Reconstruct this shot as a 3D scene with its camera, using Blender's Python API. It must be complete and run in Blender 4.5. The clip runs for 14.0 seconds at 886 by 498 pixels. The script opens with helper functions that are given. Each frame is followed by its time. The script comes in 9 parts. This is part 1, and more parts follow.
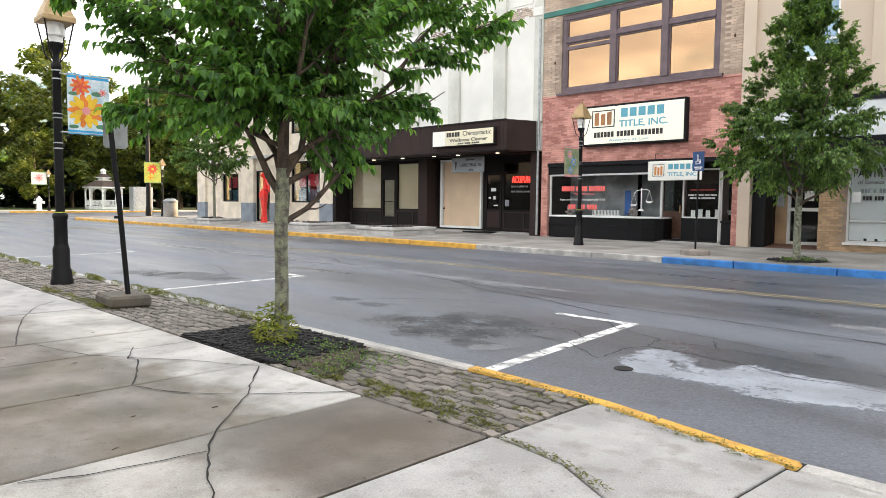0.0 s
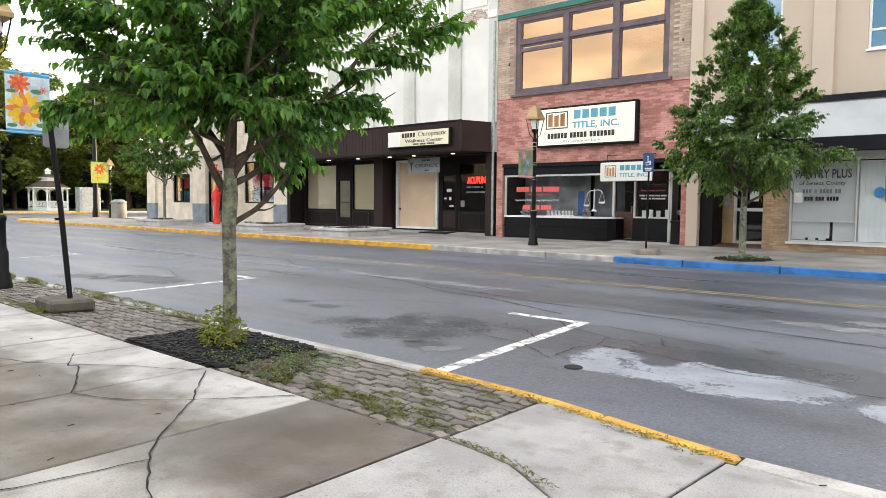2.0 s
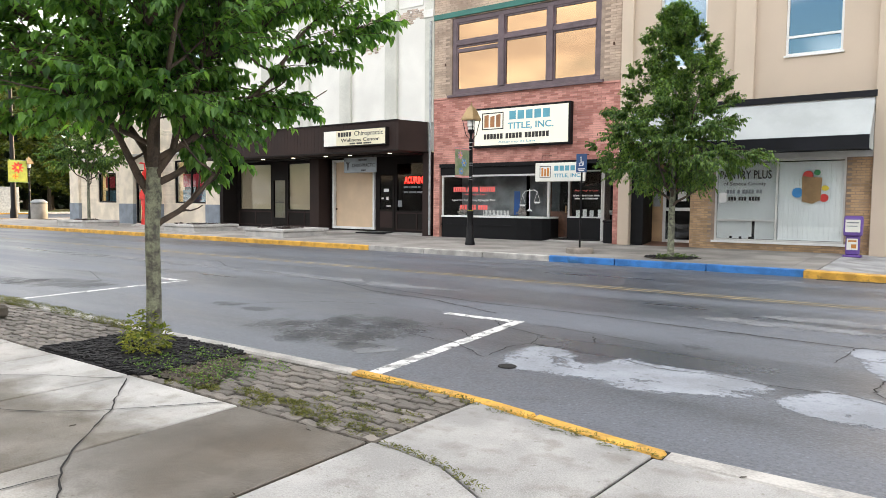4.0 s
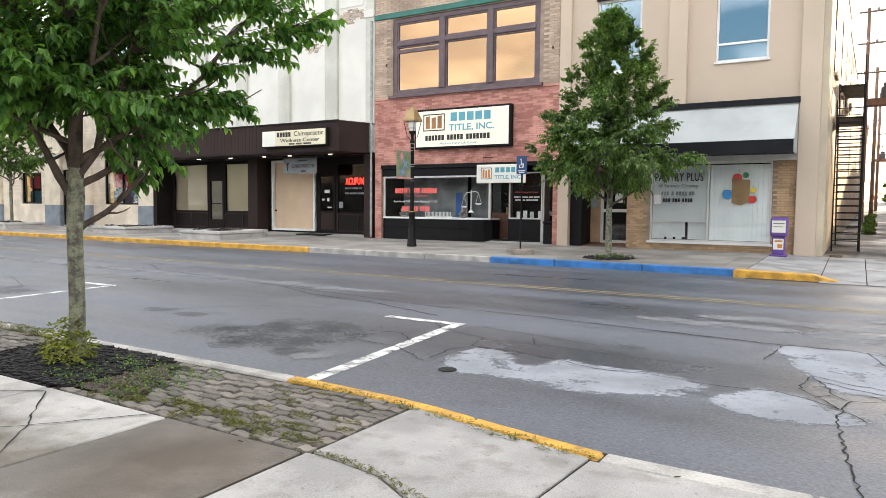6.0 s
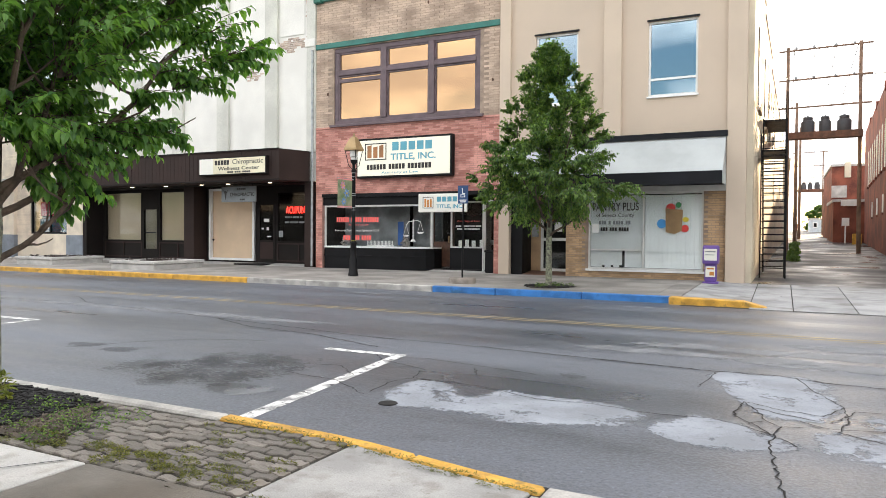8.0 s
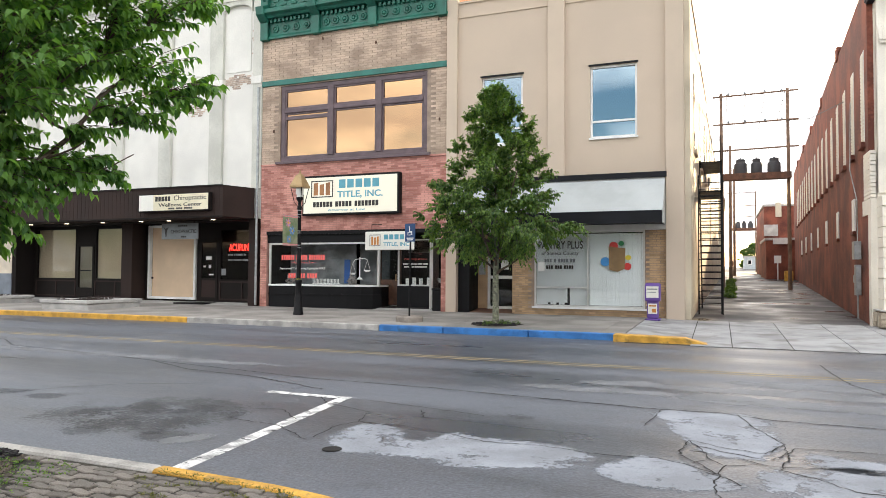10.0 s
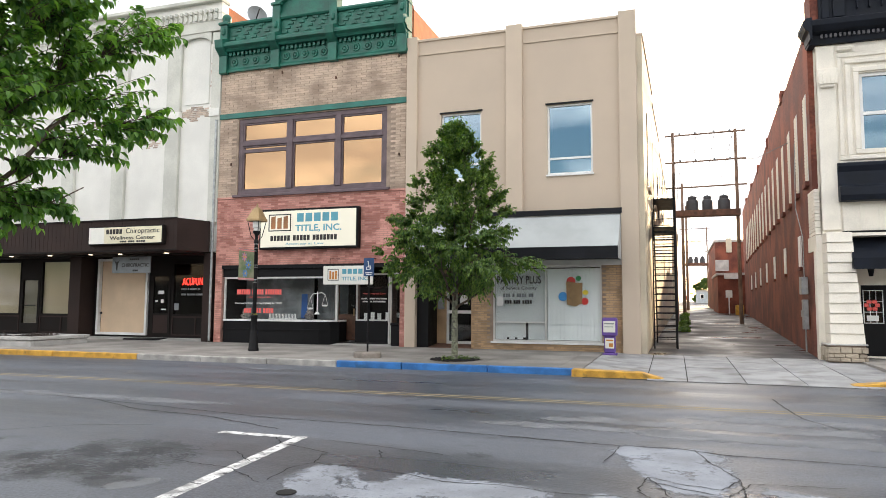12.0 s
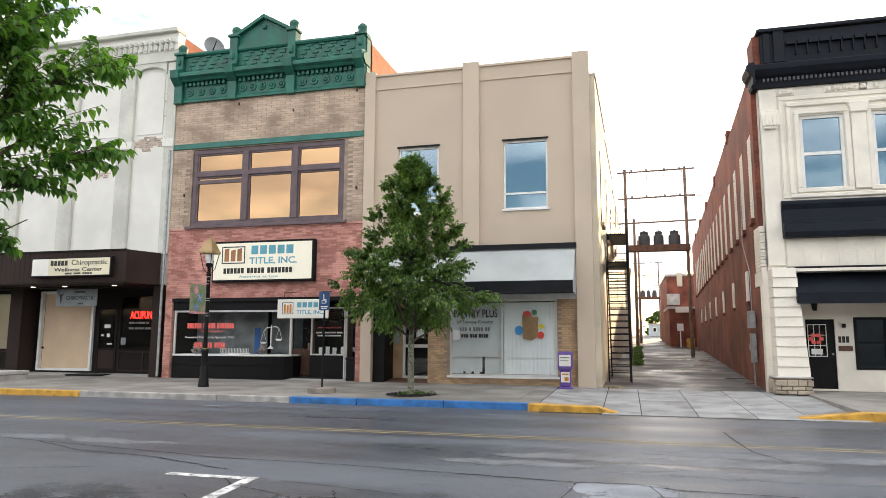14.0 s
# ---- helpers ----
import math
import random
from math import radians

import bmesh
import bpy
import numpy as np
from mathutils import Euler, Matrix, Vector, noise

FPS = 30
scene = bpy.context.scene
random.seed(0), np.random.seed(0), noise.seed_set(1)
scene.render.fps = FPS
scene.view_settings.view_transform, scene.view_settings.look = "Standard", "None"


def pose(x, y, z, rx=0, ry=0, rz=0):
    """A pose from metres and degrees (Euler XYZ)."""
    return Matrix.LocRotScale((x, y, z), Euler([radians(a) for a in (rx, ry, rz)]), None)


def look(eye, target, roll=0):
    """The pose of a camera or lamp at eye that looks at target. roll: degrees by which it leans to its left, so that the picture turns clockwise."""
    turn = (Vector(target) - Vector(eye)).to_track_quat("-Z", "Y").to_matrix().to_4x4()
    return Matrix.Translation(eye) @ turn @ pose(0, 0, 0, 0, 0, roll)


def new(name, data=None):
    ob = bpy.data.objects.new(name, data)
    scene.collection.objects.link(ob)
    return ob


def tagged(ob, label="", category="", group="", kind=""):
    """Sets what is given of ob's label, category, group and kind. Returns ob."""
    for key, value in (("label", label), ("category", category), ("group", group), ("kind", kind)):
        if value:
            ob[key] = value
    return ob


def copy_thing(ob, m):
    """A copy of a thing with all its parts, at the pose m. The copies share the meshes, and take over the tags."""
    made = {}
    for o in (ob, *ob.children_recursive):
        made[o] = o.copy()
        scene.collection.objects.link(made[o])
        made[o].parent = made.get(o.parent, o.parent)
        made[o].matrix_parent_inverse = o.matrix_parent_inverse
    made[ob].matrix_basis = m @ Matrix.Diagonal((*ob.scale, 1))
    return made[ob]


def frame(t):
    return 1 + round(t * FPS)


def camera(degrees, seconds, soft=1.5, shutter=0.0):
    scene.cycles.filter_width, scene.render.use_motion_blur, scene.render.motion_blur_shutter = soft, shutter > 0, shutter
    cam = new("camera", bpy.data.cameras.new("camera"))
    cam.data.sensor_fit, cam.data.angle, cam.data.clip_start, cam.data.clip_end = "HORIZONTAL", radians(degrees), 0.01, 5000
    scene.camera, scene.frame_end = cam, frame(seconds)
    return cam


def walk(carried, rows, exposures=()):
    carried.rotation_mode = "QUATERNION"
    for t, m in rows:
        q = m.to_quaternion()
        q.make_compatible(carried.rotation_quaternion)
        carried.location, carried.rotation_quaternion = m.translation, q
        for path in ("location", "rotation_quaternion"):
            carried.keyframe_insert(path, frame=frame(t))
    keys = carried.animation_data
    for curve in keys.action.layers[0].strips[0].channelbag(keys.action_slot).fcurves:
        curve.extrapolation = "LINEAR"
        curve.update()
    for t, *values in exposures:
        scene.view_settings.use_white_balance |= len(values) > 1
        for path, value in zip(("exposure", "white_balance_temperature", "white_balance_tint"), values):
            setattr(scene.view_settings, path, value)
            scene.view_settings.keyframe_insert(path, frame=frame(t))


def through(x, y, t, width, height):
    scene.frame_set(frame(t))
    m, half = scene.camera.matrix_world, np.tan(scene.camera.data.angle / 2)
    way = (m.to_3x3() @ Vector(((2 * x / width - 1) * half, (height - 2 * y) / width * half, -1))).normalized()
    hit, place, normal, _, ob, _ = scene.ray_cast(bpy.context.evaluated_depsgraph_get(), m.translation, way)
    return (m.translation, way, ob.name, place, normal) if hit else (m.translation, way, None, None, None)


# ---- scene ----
cam = camera(65.73, 14.0, soft=0.6)
PATH = [
    (0, (-0.017, -0.172, 1.254), (-1.4186, 1.2484, 1.1199), 0.60),
    (0.5, (-0.009, -0.158, 1.252), (-1.3931, 1.2796, 1.1197), 0.59),
    (1, (0.001, -0.147, 1.252), (-1.3613, 1.3113, 1.1195), 0.60),
    (1.5, (0.007, -0.139, 1.256), (-1.3308, 1.3419, 1.1242), 0.59),
    (2, (0.017, -0.131, 1.258), (-1.2934, 1.3738, 1.1267), 0.53),
    (2.5, (0.022, -0.118, 1.261), (-1.2563, 1.4151, 1.1300), 0.52),
    (3, (0.022, -0.106, 1.260), (-1.2205, 1.4561, 1.1301), 0.54),
    (3.5, (0.025, -0.088, 1.259), (-1.1818, 1.5023, 1.1303), 0.52),
    (6, (0.016, -0.002, 1.270), (-1.0163, 1.7064, 1.1447), 0.50),
    (6.5, (0.015, 0.011, 1.276), (-0.9835, 1.7409, 1.1646), 0.50),
    (7, (0.014, 0.026, 1.278), (-0.9488, 1.7763, 1.1905), 0.47),
    (7.5, (0.014, 0.037, 1.286), (-0.9113, 1.8083, 1.2204), 0.46),
    (8, (0.010, 0.052, 1.289), (-0.8783, 1.8430, 1.2478), 0.43),
    (8.5, (0.007, 0.065, 1.296), (-0.8440, 1.8746, 1.2805), 0.43),
    (9, (0.004, 0.079, 1.303), (-0.8119, 1.9049, 1.3160), 0.39),
    (11.5, (-0.020, 0.126, 1.329), (-0.6807, 2.0082, 1.4730), 0.37),
    (12, (-0.020, 0.130, 1.335), (-0.6554, 2.0192, 1.5028), 0.34),
    (12.5, (-0.027, 0.138, 1.344), (-0.6367, 2.0332, 1.5344), 0.33),
    (13, (-0.023, 0.139, 1.354), (-0.6075, 2.0396, 1.5698), 0.31),
    (13.5, (-0.026, 0.139, 1.360), (-0.5764, 2.0461, 1.6007), 0.30),
    (14, (-0.027, 0.140, 1.360), (-0.5391, 2.0553, 1.6236), 0.25),
]
EXPOSURES = ((0.0, 1.47), (3.5, 1.47), (6.0, 1.44), (9.0, 1.38), (11.5, 1.22), (14.0, 1.12))
walk(cam, [(t, look(eye, target, roll)) for t, eye, target, roll in PATH], EXPOSURES)

SUN_AZ, SUN_EL = 9.0, 9.0          # degrees: azimuth from +y towards +x, elevation

world = bpy.data.worlds.new("world")
scene.world = world
world.use_nodes = True
wn = world.node_tree.nodes
sky = wn.new("ShaderNodeTexSky")
sky.sky_type = "NISHITA"
sky.sun_disc = False
sky.sun_elevation, sky.sun_rotation = radians(SUN_EL), radians(SUN_AZ)
sky.altitude, sky.air_density, sky.dust_density, sky.ozone_density = 200, 1.0, 3.0, 1.0
# a thin broken cloud cover over the whole sky
wtc = wn.new("ShaderNodeTexCoord")
wmap = wn.new("ShaderNodeMapping")
wmap.inputs["Scale"].default_value = (1.0, 1.0, 2.6)
wnoise = wn.new("ShaderNodeTexNoise")
wnoise.inputs["Scale"].default_value = 4.5
wnoise.inputs["Detail"].default_value = 6.0
wramp = wn.new("ShaderNodeValToRGB")
wramp.color_ramp.elements[0].position, wramp.color_ramp.elements[1].position = 0.38, 0.55
wmix = wn.new("ShaderNodeMixRGB")
wtone, wnoise2 = wn.new("ShaderNodeMixRGB"), wn.new("ShaderNodeTexNoise")
wtone.inputs["Color1"].default_value, wtone.inputs["Color2"].default_value = (6.0, 5.9, 6.1, 1), (10.0, 9.75, 9.5, 1)
wnoise2.inputs["Scale"].default_value, wnoise2.inputs["Detail"].default_value = 6.5, 5.0
wsoft = wn.new("ShaderNodeMapRange")
wsoft.inputs["From Min"].default_value, wsoft.inputs["From Max"].default_value = 0.38, 0.62
wl = world.node_tree.links
wl.new(wtc.outputs["Generated"], wmap.inputs["Vector"])
wl.new(wmap.outputs["Vector"], wnoise2.inputs["Vector"])
wl.new(wnoise2.outputs["Fac"], wsoft.inputs["Value"])
wl.new(wsoft.outputs["Result"], wtone.inputs["Fac"])
wl.new(wtone.outputs["Color"], wmix.inputs["Color2"])
wl.new(wmap.outputs["Vector"], wnoise.inputs["Vector"])
wl.new(wnoise.outputs["Fac"], wramp.inputs["Fac"])
wl.new(wramp.outputs["Color"], wmix.inputs["Fac"])
wl.new(sky.outputs["Color"], wmix.inputs["Color1"])
wl.new(wmix.outputs["Color"], wn["Background"].inputs["Color"])
wn["Background"].inputs["Strength"].default_value = 0.14

sun = new("sun", bpy.data.lights.new("sun", "SUN"))
sun.data.energy, sun.data.angle, sun.data.color = 5.0, radians(0.8), (1.0, 0.72, 0.42)
sun_way = Vector((math.sin(radians(SUN_AZ)), math.cos(radians(SUN_AZ)), math.tan(radians(SUN_EL))))
sun.matrix_world = look(sun_way * 60, (0, 0, 0))


# ---- materials ----
def material(name, color, rough=0.8, vary=0.15, scale=3.0, grain=60.0, bump=0.15, metal=0.0, tint=None, island=0.0, coat=0.0, spec=0.5, wet=None, stretch=None, speck=0.4):
    """A surface with large stains (scale) and fine grain, both in repeats a metre."""
    m = bpy.data.materials.new(name)
    m.use_nodes = True
    n, l = m.node_tree.nodes, m.node_tree.links
    b = n["Principled BSDF"]
    b.inputs["Metallic"].default_value = metal
    b.inputs["Coat Weight"].default_value = coat
    b.inputs["Specular IOR Level"].default_value = spec
    tc = n.new("ShaderNodeTexCoord")
    big, fine = n.new("ShaderNodeTexNoise"), n.new("ShaderNodeTexNoise")
    big.inputs["Scale"].default_value, big.inputs["Detail"].default_value = scale, 5.0
    fine.inputs["Scale"].default_value, fine.inputs["Detail"].default_value = grain, 4.0
    for t in (big, fine):
        l.new(tc.outputs["Object"], t.inputs["Vector"])
    if stretch:
        mp = n.new("ShaderNodeMapping")
        mp.inputs["Scale"].default_value = stretch
        l.new(tc.outputs["Object"], mp.inputs["Vector"])
        l.new(mp.outputs["Vector"], big.inputs["Vector"])
    add = n.new("ShaderNodeMath")
    add.operation = "MULTIPLY_ADD"
    add.inputs[1].default_value = speck
    l.new(fine.outputs["Fac"], add.inputs[0])
    l.new(big.outputs["Fac"], add.inputs[2])
    last = add
    if island:
        geo = n.new("ShaderNodeNewGeometry")
        info = n.new("ShaderNodeObjectInfo")
        both = n.new("ShaderNodeMath")
        both.operation = "ADD"
        l.new(geo.outputs["Random Per Island"], both.inputs[0])
        l.new(info.outputs["Random"], both.inputs[1])
        frac = n.new("ShaderNodeMath")
        frac.operation = "FRACT"
        l.new(both.outputs[0], frac.inputs[0])
        mul = n.new("ShaderNodeMath")
        mul.operation = "MULTIPLY_ADD"
        mul.inputs[1].default_value, mul.inputs[2].default_value = island * 0.45, -island * 0.225
        l.new(frac.outputs[0], mul.inputs[0])
        last = n.new("ShaderNodeMath")
        last.operation = "ADD"
        l.new(add.outputs[0], last.inputs[0])
        l.new(mul.outputs[0], last.inputs[1])
    ramp = n.new("ShaderNodeMapRange")
    ramp.inputs["From Min"].default_value, ramp.inputs["From Max"].default_value = 0.36 + speck / 2, 0.64 + speck / 2
    l.new(last.outputs[0], ramp.inputs["Value"])
    mix = n.new("ShaderNodeMixRGB")
    dark = tuple(c * (1 - vary) for c in color)
    light = tuple(min(1.0, c * (1 + vary)) for c in (tint or color))
    mix.inputs["Color1"].default_value, mix.inputs["Color2"].default_value = (*dark, 1), (*light, 1)
    l.new(ramp.outputs["Result"], mix.inputs["Fac"])
    l.new(mix.outputs["Color"], b.inputs["Base Color"])
    rr = n.new("ShaderNodeMapRange")
    rr.inputs["From Min"].default_value, rr.inputs["From Max"].default_value = 0.3, 0.7
    lo, hi = (rough * 0.85, min(1.0, rough * 1.12)) if wet is None else (wet, rough)
    rr.inputs["To Min"].default_value, rr.inputs["To Max"].default_value = lo, hi
    l.new(big.outputs["Fac"], rr.inputs["Value"])
    l.new(rr.outputs["Result"], b.inputs["Roughness"])
    if bump:
        bp = n.new("ShaderNodeBump")
        bp.inputs["Strength"].default_value, bp.inputs["Distance"].default_value = bump, 0.01
        l.new(fine.outputs["Fac"], bp.inputs["Height"])
        l.new(bp.outputs["Normal"], b.inputs["Normal"])
    return m


def glowing(name, color, strength, base=0.8):
    m = bpy.data.materials.new(name)
    m.use_nodes = True
    b = m.node_tree.nodes["Principled BSDF"]
    b.inputs["Base Color"].default_value = (*(c * base for c in color), 1)
    b.inputs["Emission Color"].default_value = (*color, 1)
    b.inputs["Emission Strength"].default_value = strength
    b.inputs["Roughness"].default_value = 0.4
    return m


def glass(name, tint=(0.9, 0.95, 0.95), film=0.0, film_color=(1, 1, 1), rough=0.02):
    """Clear pane that lets light through; film: how much of it is a reflecting film."""
    m = bpy.data.materials.new(name)
    m.use_nodes = True
    n, l = m.node_tree.nodes, m.node_tree.links
    clear, gloss = n.new("ShaderNodeBsdfTransparent"), n.new("ShaderNodeBsdfGlossy")
    clear.inputs["Color"].default_value = (*tint, 1)
    gloss.inputs["Color"].default_value = (*film_color, 1)
    gloss.inputs["Roughness"].default_value = rough
    lw = n.new("ShaderNodeLayerWeight")
    lw.inputs["Blend"].default_value = 0.5
    power, fac = n.new("ShaderNodeMath"), n.new("ShaderNodeMath")
    power.operation, power.inputs[1].default_value = "POWER", 5.0
    fac.operation, fac.use_clamp = "MULTIPLY_ADD", True
    fac.inputs[1].default_value, fac.inputs[2].default_value = 0.94 - film, 0.05 + film
    l.new(lw.outputs["Facing"], power.inputs[0])
    l.new(power.outputs[0], fac.inputs[0])
    mixs = n.new("ShaderNodeMixShader")
    l.new(fac.outputs[0], mixs.inputs["Fac"])
    l.new(clear.outputs[0], mixs.inputs[1])
    l.new(gloss.outputs[0], mixs.inputs[2])
    l.new(mixs.outputs[0], n["Material Output"].inputs["Surface"])
    return m


def leaves(name, dark, light, through=0.35):
    m = bpy.data.materials.new(name)
    m.use_nodes = True
    n, l = m.node_tree.nodes, m.node_tree.links
    geo, mix = n.new("ShaderNodeNewGeometry"), n.new("ShaderNodeMixRGB")
    mix.inputs["Color1"].default_value, mix.inputs["Color2"].default_value = (*dark, 1), (*light, 1)
    tc, big = n.new("ShaderNodeTexCoord"), n.new("ShaderNodeTexNoise")
    big.inputs["Scale"].default_value = 1.3
    l.new(tc.outputs["Object"], big.inputs["Vector"])
    av = n.new("ShaderNodeMath")
    av.operation = "MULTIPLY"
    l.new(geo.outputs["Random Per Island"], av.inputs[0])
    l.new(big.outputs["Fac"], av.inputs[1])
    dbl = n.new("ShaderNodeMath")
    dbl.operation, dbl.inputs[1].default_value, dbl.use_clamp = "MULTIPLY", 1.8, True
    l.new(av.outputs[0], dbl.inputs[0])
    l.new(dbl.outputs[0], mix.inputs["Fac"])
    b = n["Principled BSDF"]
    b.inputs["Roughness"].default_value = 0.5
    l.new(mix.outputs["Color"], b.inputs["Base Color"])
    tr, ms = n.new("ShaderNodeBsdfTranslucent"), n.new("ShaderNodeMixShader")
    hue = n.new("ShaderNodeMixRGB")
    hue.blend_type, hue.inputs["Fac"].default_value = "MULTIPLY", 1.0
    hue.inputs["Color2"].default_value = (1.6, 1.7, 0.5, 1)
    l.new(mix.outputs["Color"], hue.inputs["Color1"])
    l.new(hue.outputs["Color"], tr.inputs["Color"])
    ms.inputs["Fac"].default_value = through
    l.new(b.outputs[0], ms.inputs[1])
    l.new(tr.outputs[0], ms.inputs[2])
    l.new(ms.outputs[0], n["Material Output"].inputs["Surface"])
    return m


def weathered(m, layers):
    """Lays blots or specks over a surface: (repeats a metre, detail, from, to, colour factor, stretch)."""
    n, l = m.node_tree.nodes, m.node_tree.links
    b = n["Principled BSDF"]
    for scale, detail, lo, hi, factor, stretch in layers:
        base = b.inputs["Base Color"].links[0].from_socket
        tc, mp, noise, ramp, mix = n.new("ShaderNodeTexCoord"), n.new("ShaderNodeMapping"), n.new("ShaderNodeTexNoise"), n.new("ShaderNodeMapRange"), n.new("ShaderNodeMixRGB")
        mp.inputs["Scale"].default_value = stretch
        noise.inputs["Scale"].default_value, noise.inputs["Detail"].default_value = scale, detail
        ramp.inputs["From Min"].default_value, ramp.inputs["From Max"].default_value = lo, hi
        mix.blend_type = "MULTIPLY"
        mix.inputs["Color2"].default_value = (*factor, 1)
        l.new(tc.outputs["Object"], mp.inputs["Vector"])
        l.new(mp.outputs["Vector"], noise.inputs["Vector"])
        l.new(noise.outputs["Fac"], ramp.inputs["Value"])
        l.new(ramp.outputs["Result"], mix.inputs["Fac"])
        l.new(base, mix.inputs["Color1"])
        l.new(mix.outputs["Color"], b.inputs["Base Color"])
    return m


ONE = (1.0, 1.0, 1.0)
PITS = (95.0, 2.0, 0.64, 0.74, (0.78, 0.77, 0.75), ONE)
ASPHALT = material("asphalt", (0.091, 0.101, 0.121), 0.62, 0.28, 0.9, 42.0, 0.5, wet=0.26, stretch=(0.14, 1.0, 1.0), speck=0.8)
weathered(ASPHALT, [(60.0, 2.0, 0.60, 0.70, (0.55, 0.55, 0.56), ONE), (34.0, 2.0, 0.62, 0.72, (1.5, 1.5, 1.48), ONE), (2.6, 6.0, 0.60, 0.72, (0.72, 0.72, 0.73), (0.6, 1.0, 1.0))])
ASPHALT_ALLEY = material("alley_asphalt", (0.050, 0.050, 0.053), 0.90, 0.45, 0.42, 40.0, 0.3, wet=0.10, spec=0.35)
PATCH = weathered(material("worn_concrete_patch", (0.29, 0.31, 0.345), 0.8, 0.22, 2.6, 70.0, 0.4), [(16.0, 6.0, 0.60, 0.68, (0.62, 0.62, 0.63), ONE), PITS])
CRACK = material("crack", (0.010, 0.0095, 0.009), 0.9, 0.2, 6.0)
ROAD_WHITE = material("road_paint_white", (0.56, 0.56, 0.56), 0.7, 0.55, 6.0, 45.0, 0.3, tint=(0.56, 0.56, 0.55))
weathered(ROAD_WHITE, [(13.0, 4.0, 0.62, 0.64, (0.18, 0.18, 0.19), ONE)])
ROAD_YELLOW = material("road_paint_yellow", (0.31, 0.245, 0.135), 0.7, 0.35, 2.5, 60.0, 0.3)
CONCRETE = material("sidewalk_concrete", (0.36, 0.353, 0.34), 0.8, 0.22, 1.7, 120.0, 0.3, island=0.12, speck=0.5)
STAINS = [(5.5, 8.0, 0.52, 0.68, (0.78, 0.755, 0.72), ONE), (26.0, 3.0, 0.64, 0.72, (0.72, 0.69, 0.65), ONE), PITS]
weathered(CONCRETE, STAINS)
CONCRETE_FAR = material("far_sidewalk_concrete", (0.27, 0.255, 0.235), 0.8, 0.3, 0.9, 60.0, 0.3, island=0.2)
CONCRETE_APRON = weathered(material("apron_concrete", (0.33, 0.335, 0.34), 0.85, 0.24, 1.2, 60.0, 0.3, island=0.2), [(1.6, 6.0, 0.52, 0.66, (0.7, 0.68, 0.65), ONE)])
CONCRETE_PALE = material("pale_concrete", (0.46, 0.45, 0.43), 0.8, 0.2, 2.0, 60.0, 0.3)


def damp_concrete(name, y0, y1, wet_color, dry_color, gloss=0.7):
    """Concrete that is damp beyond a ragged edge between y0 (dry) and y1 (damp)."""
    m = weathered(material(name, dry_color, 0.8, 0.24, 1.6, 120.0, 0.3, speck=0.5), STAINS)
    n, l = m.node_tree.nodes, m.node_tree.links
    b = n["Principled BSDF"]
    dry = b.inputs["Base Color"].links[0].from_socket
    dry_rough = b.inputs["Roughness"].links[0].from_socket
    tc, sep, wob = n.new("ShaderNodeTexCoord"), n.new("ShaderNodeSeparateXYZ"), n.new("ShaderNodeTexNoise")
    wob.inputs["Scale"].default_value, wob.inputs["Detail"].default_value = 1.8, 8.0
    l.new(tc.outputs["Object"], sep.inputs[0])
    l.new(tc.outputs["Object"], wob.inputs["Vector"])
    add = n.new("ShaderNodeMath")
    add.operation = "MULTIPLY_ADD"
    add.inputs[1].default_value = 1.0
    l.new(wob.outputs["Fac"], add.inputs[0])
    l.new(sep.outputs["Y"], add.inputs[2])
    rng_ = n.new("ShaderNodeMapRange")
    rng_.inputs["From Min"].default_value, rng_.inputs["From Max"].default_value = y0 + 0.5, y1 + 0.5
    l.new(add.outputs[0], rng_.inputs["Value"])
    hue = n.new("ShaderNodeMixRGB")
    hue.blend_type, hue.inputs["Fac"].default_value = "MULTIPLY", 1.0
    hue.inputs["Color2"].default_value = (*wet_color, 1)
    l.new(dry, hue.inputs["Color1"])
    blot_, deep = n.new("ShaderNodeTexNoise"), n.new("ShaderNodeMapRange")
    blot_.inputs["Scale"].default_value, blot_.inputs["Detail"].default_value = 1.5, 7.0
    deep.inputs["From Min"].default_value, deep.inputs["From Max"].default_value = 0.36, 0.64
    deep.inputs["To Min"].default_value, deep.inputs["To Max"].default_value = 0.72, 1.0
    l.new(tc.outputs["Object"], blot_.inputs["Vector"])
    l.new(blot_.outputs["Fac"], deep.inputs["Value"])
    l.new(deep.outputs["Result"], hue.inputs["Fac"])
    mix = n.new("ShaderNodeMixRGB")
    l.new(rng_.outputs[0], mix.inputs["Fac"])
    l.new(dry, mix.inputs["Color1"])
    l.new(hue.outputs[0], mix.inputs["Color2"])
    l.new(mix.outputs[0], b.inputs["Base Color"])
    mr = n.new("ShaderNodeMapRange")
    mr.inputs["To Min"].default_value, mr.inputs["To Max"].default_value = 0.8, gloss
    l.new(rng_.outputs[0], mr.inputs["Value"])
    l.new(mr.outputs[0], b.inputs["Roughness"])
    return m


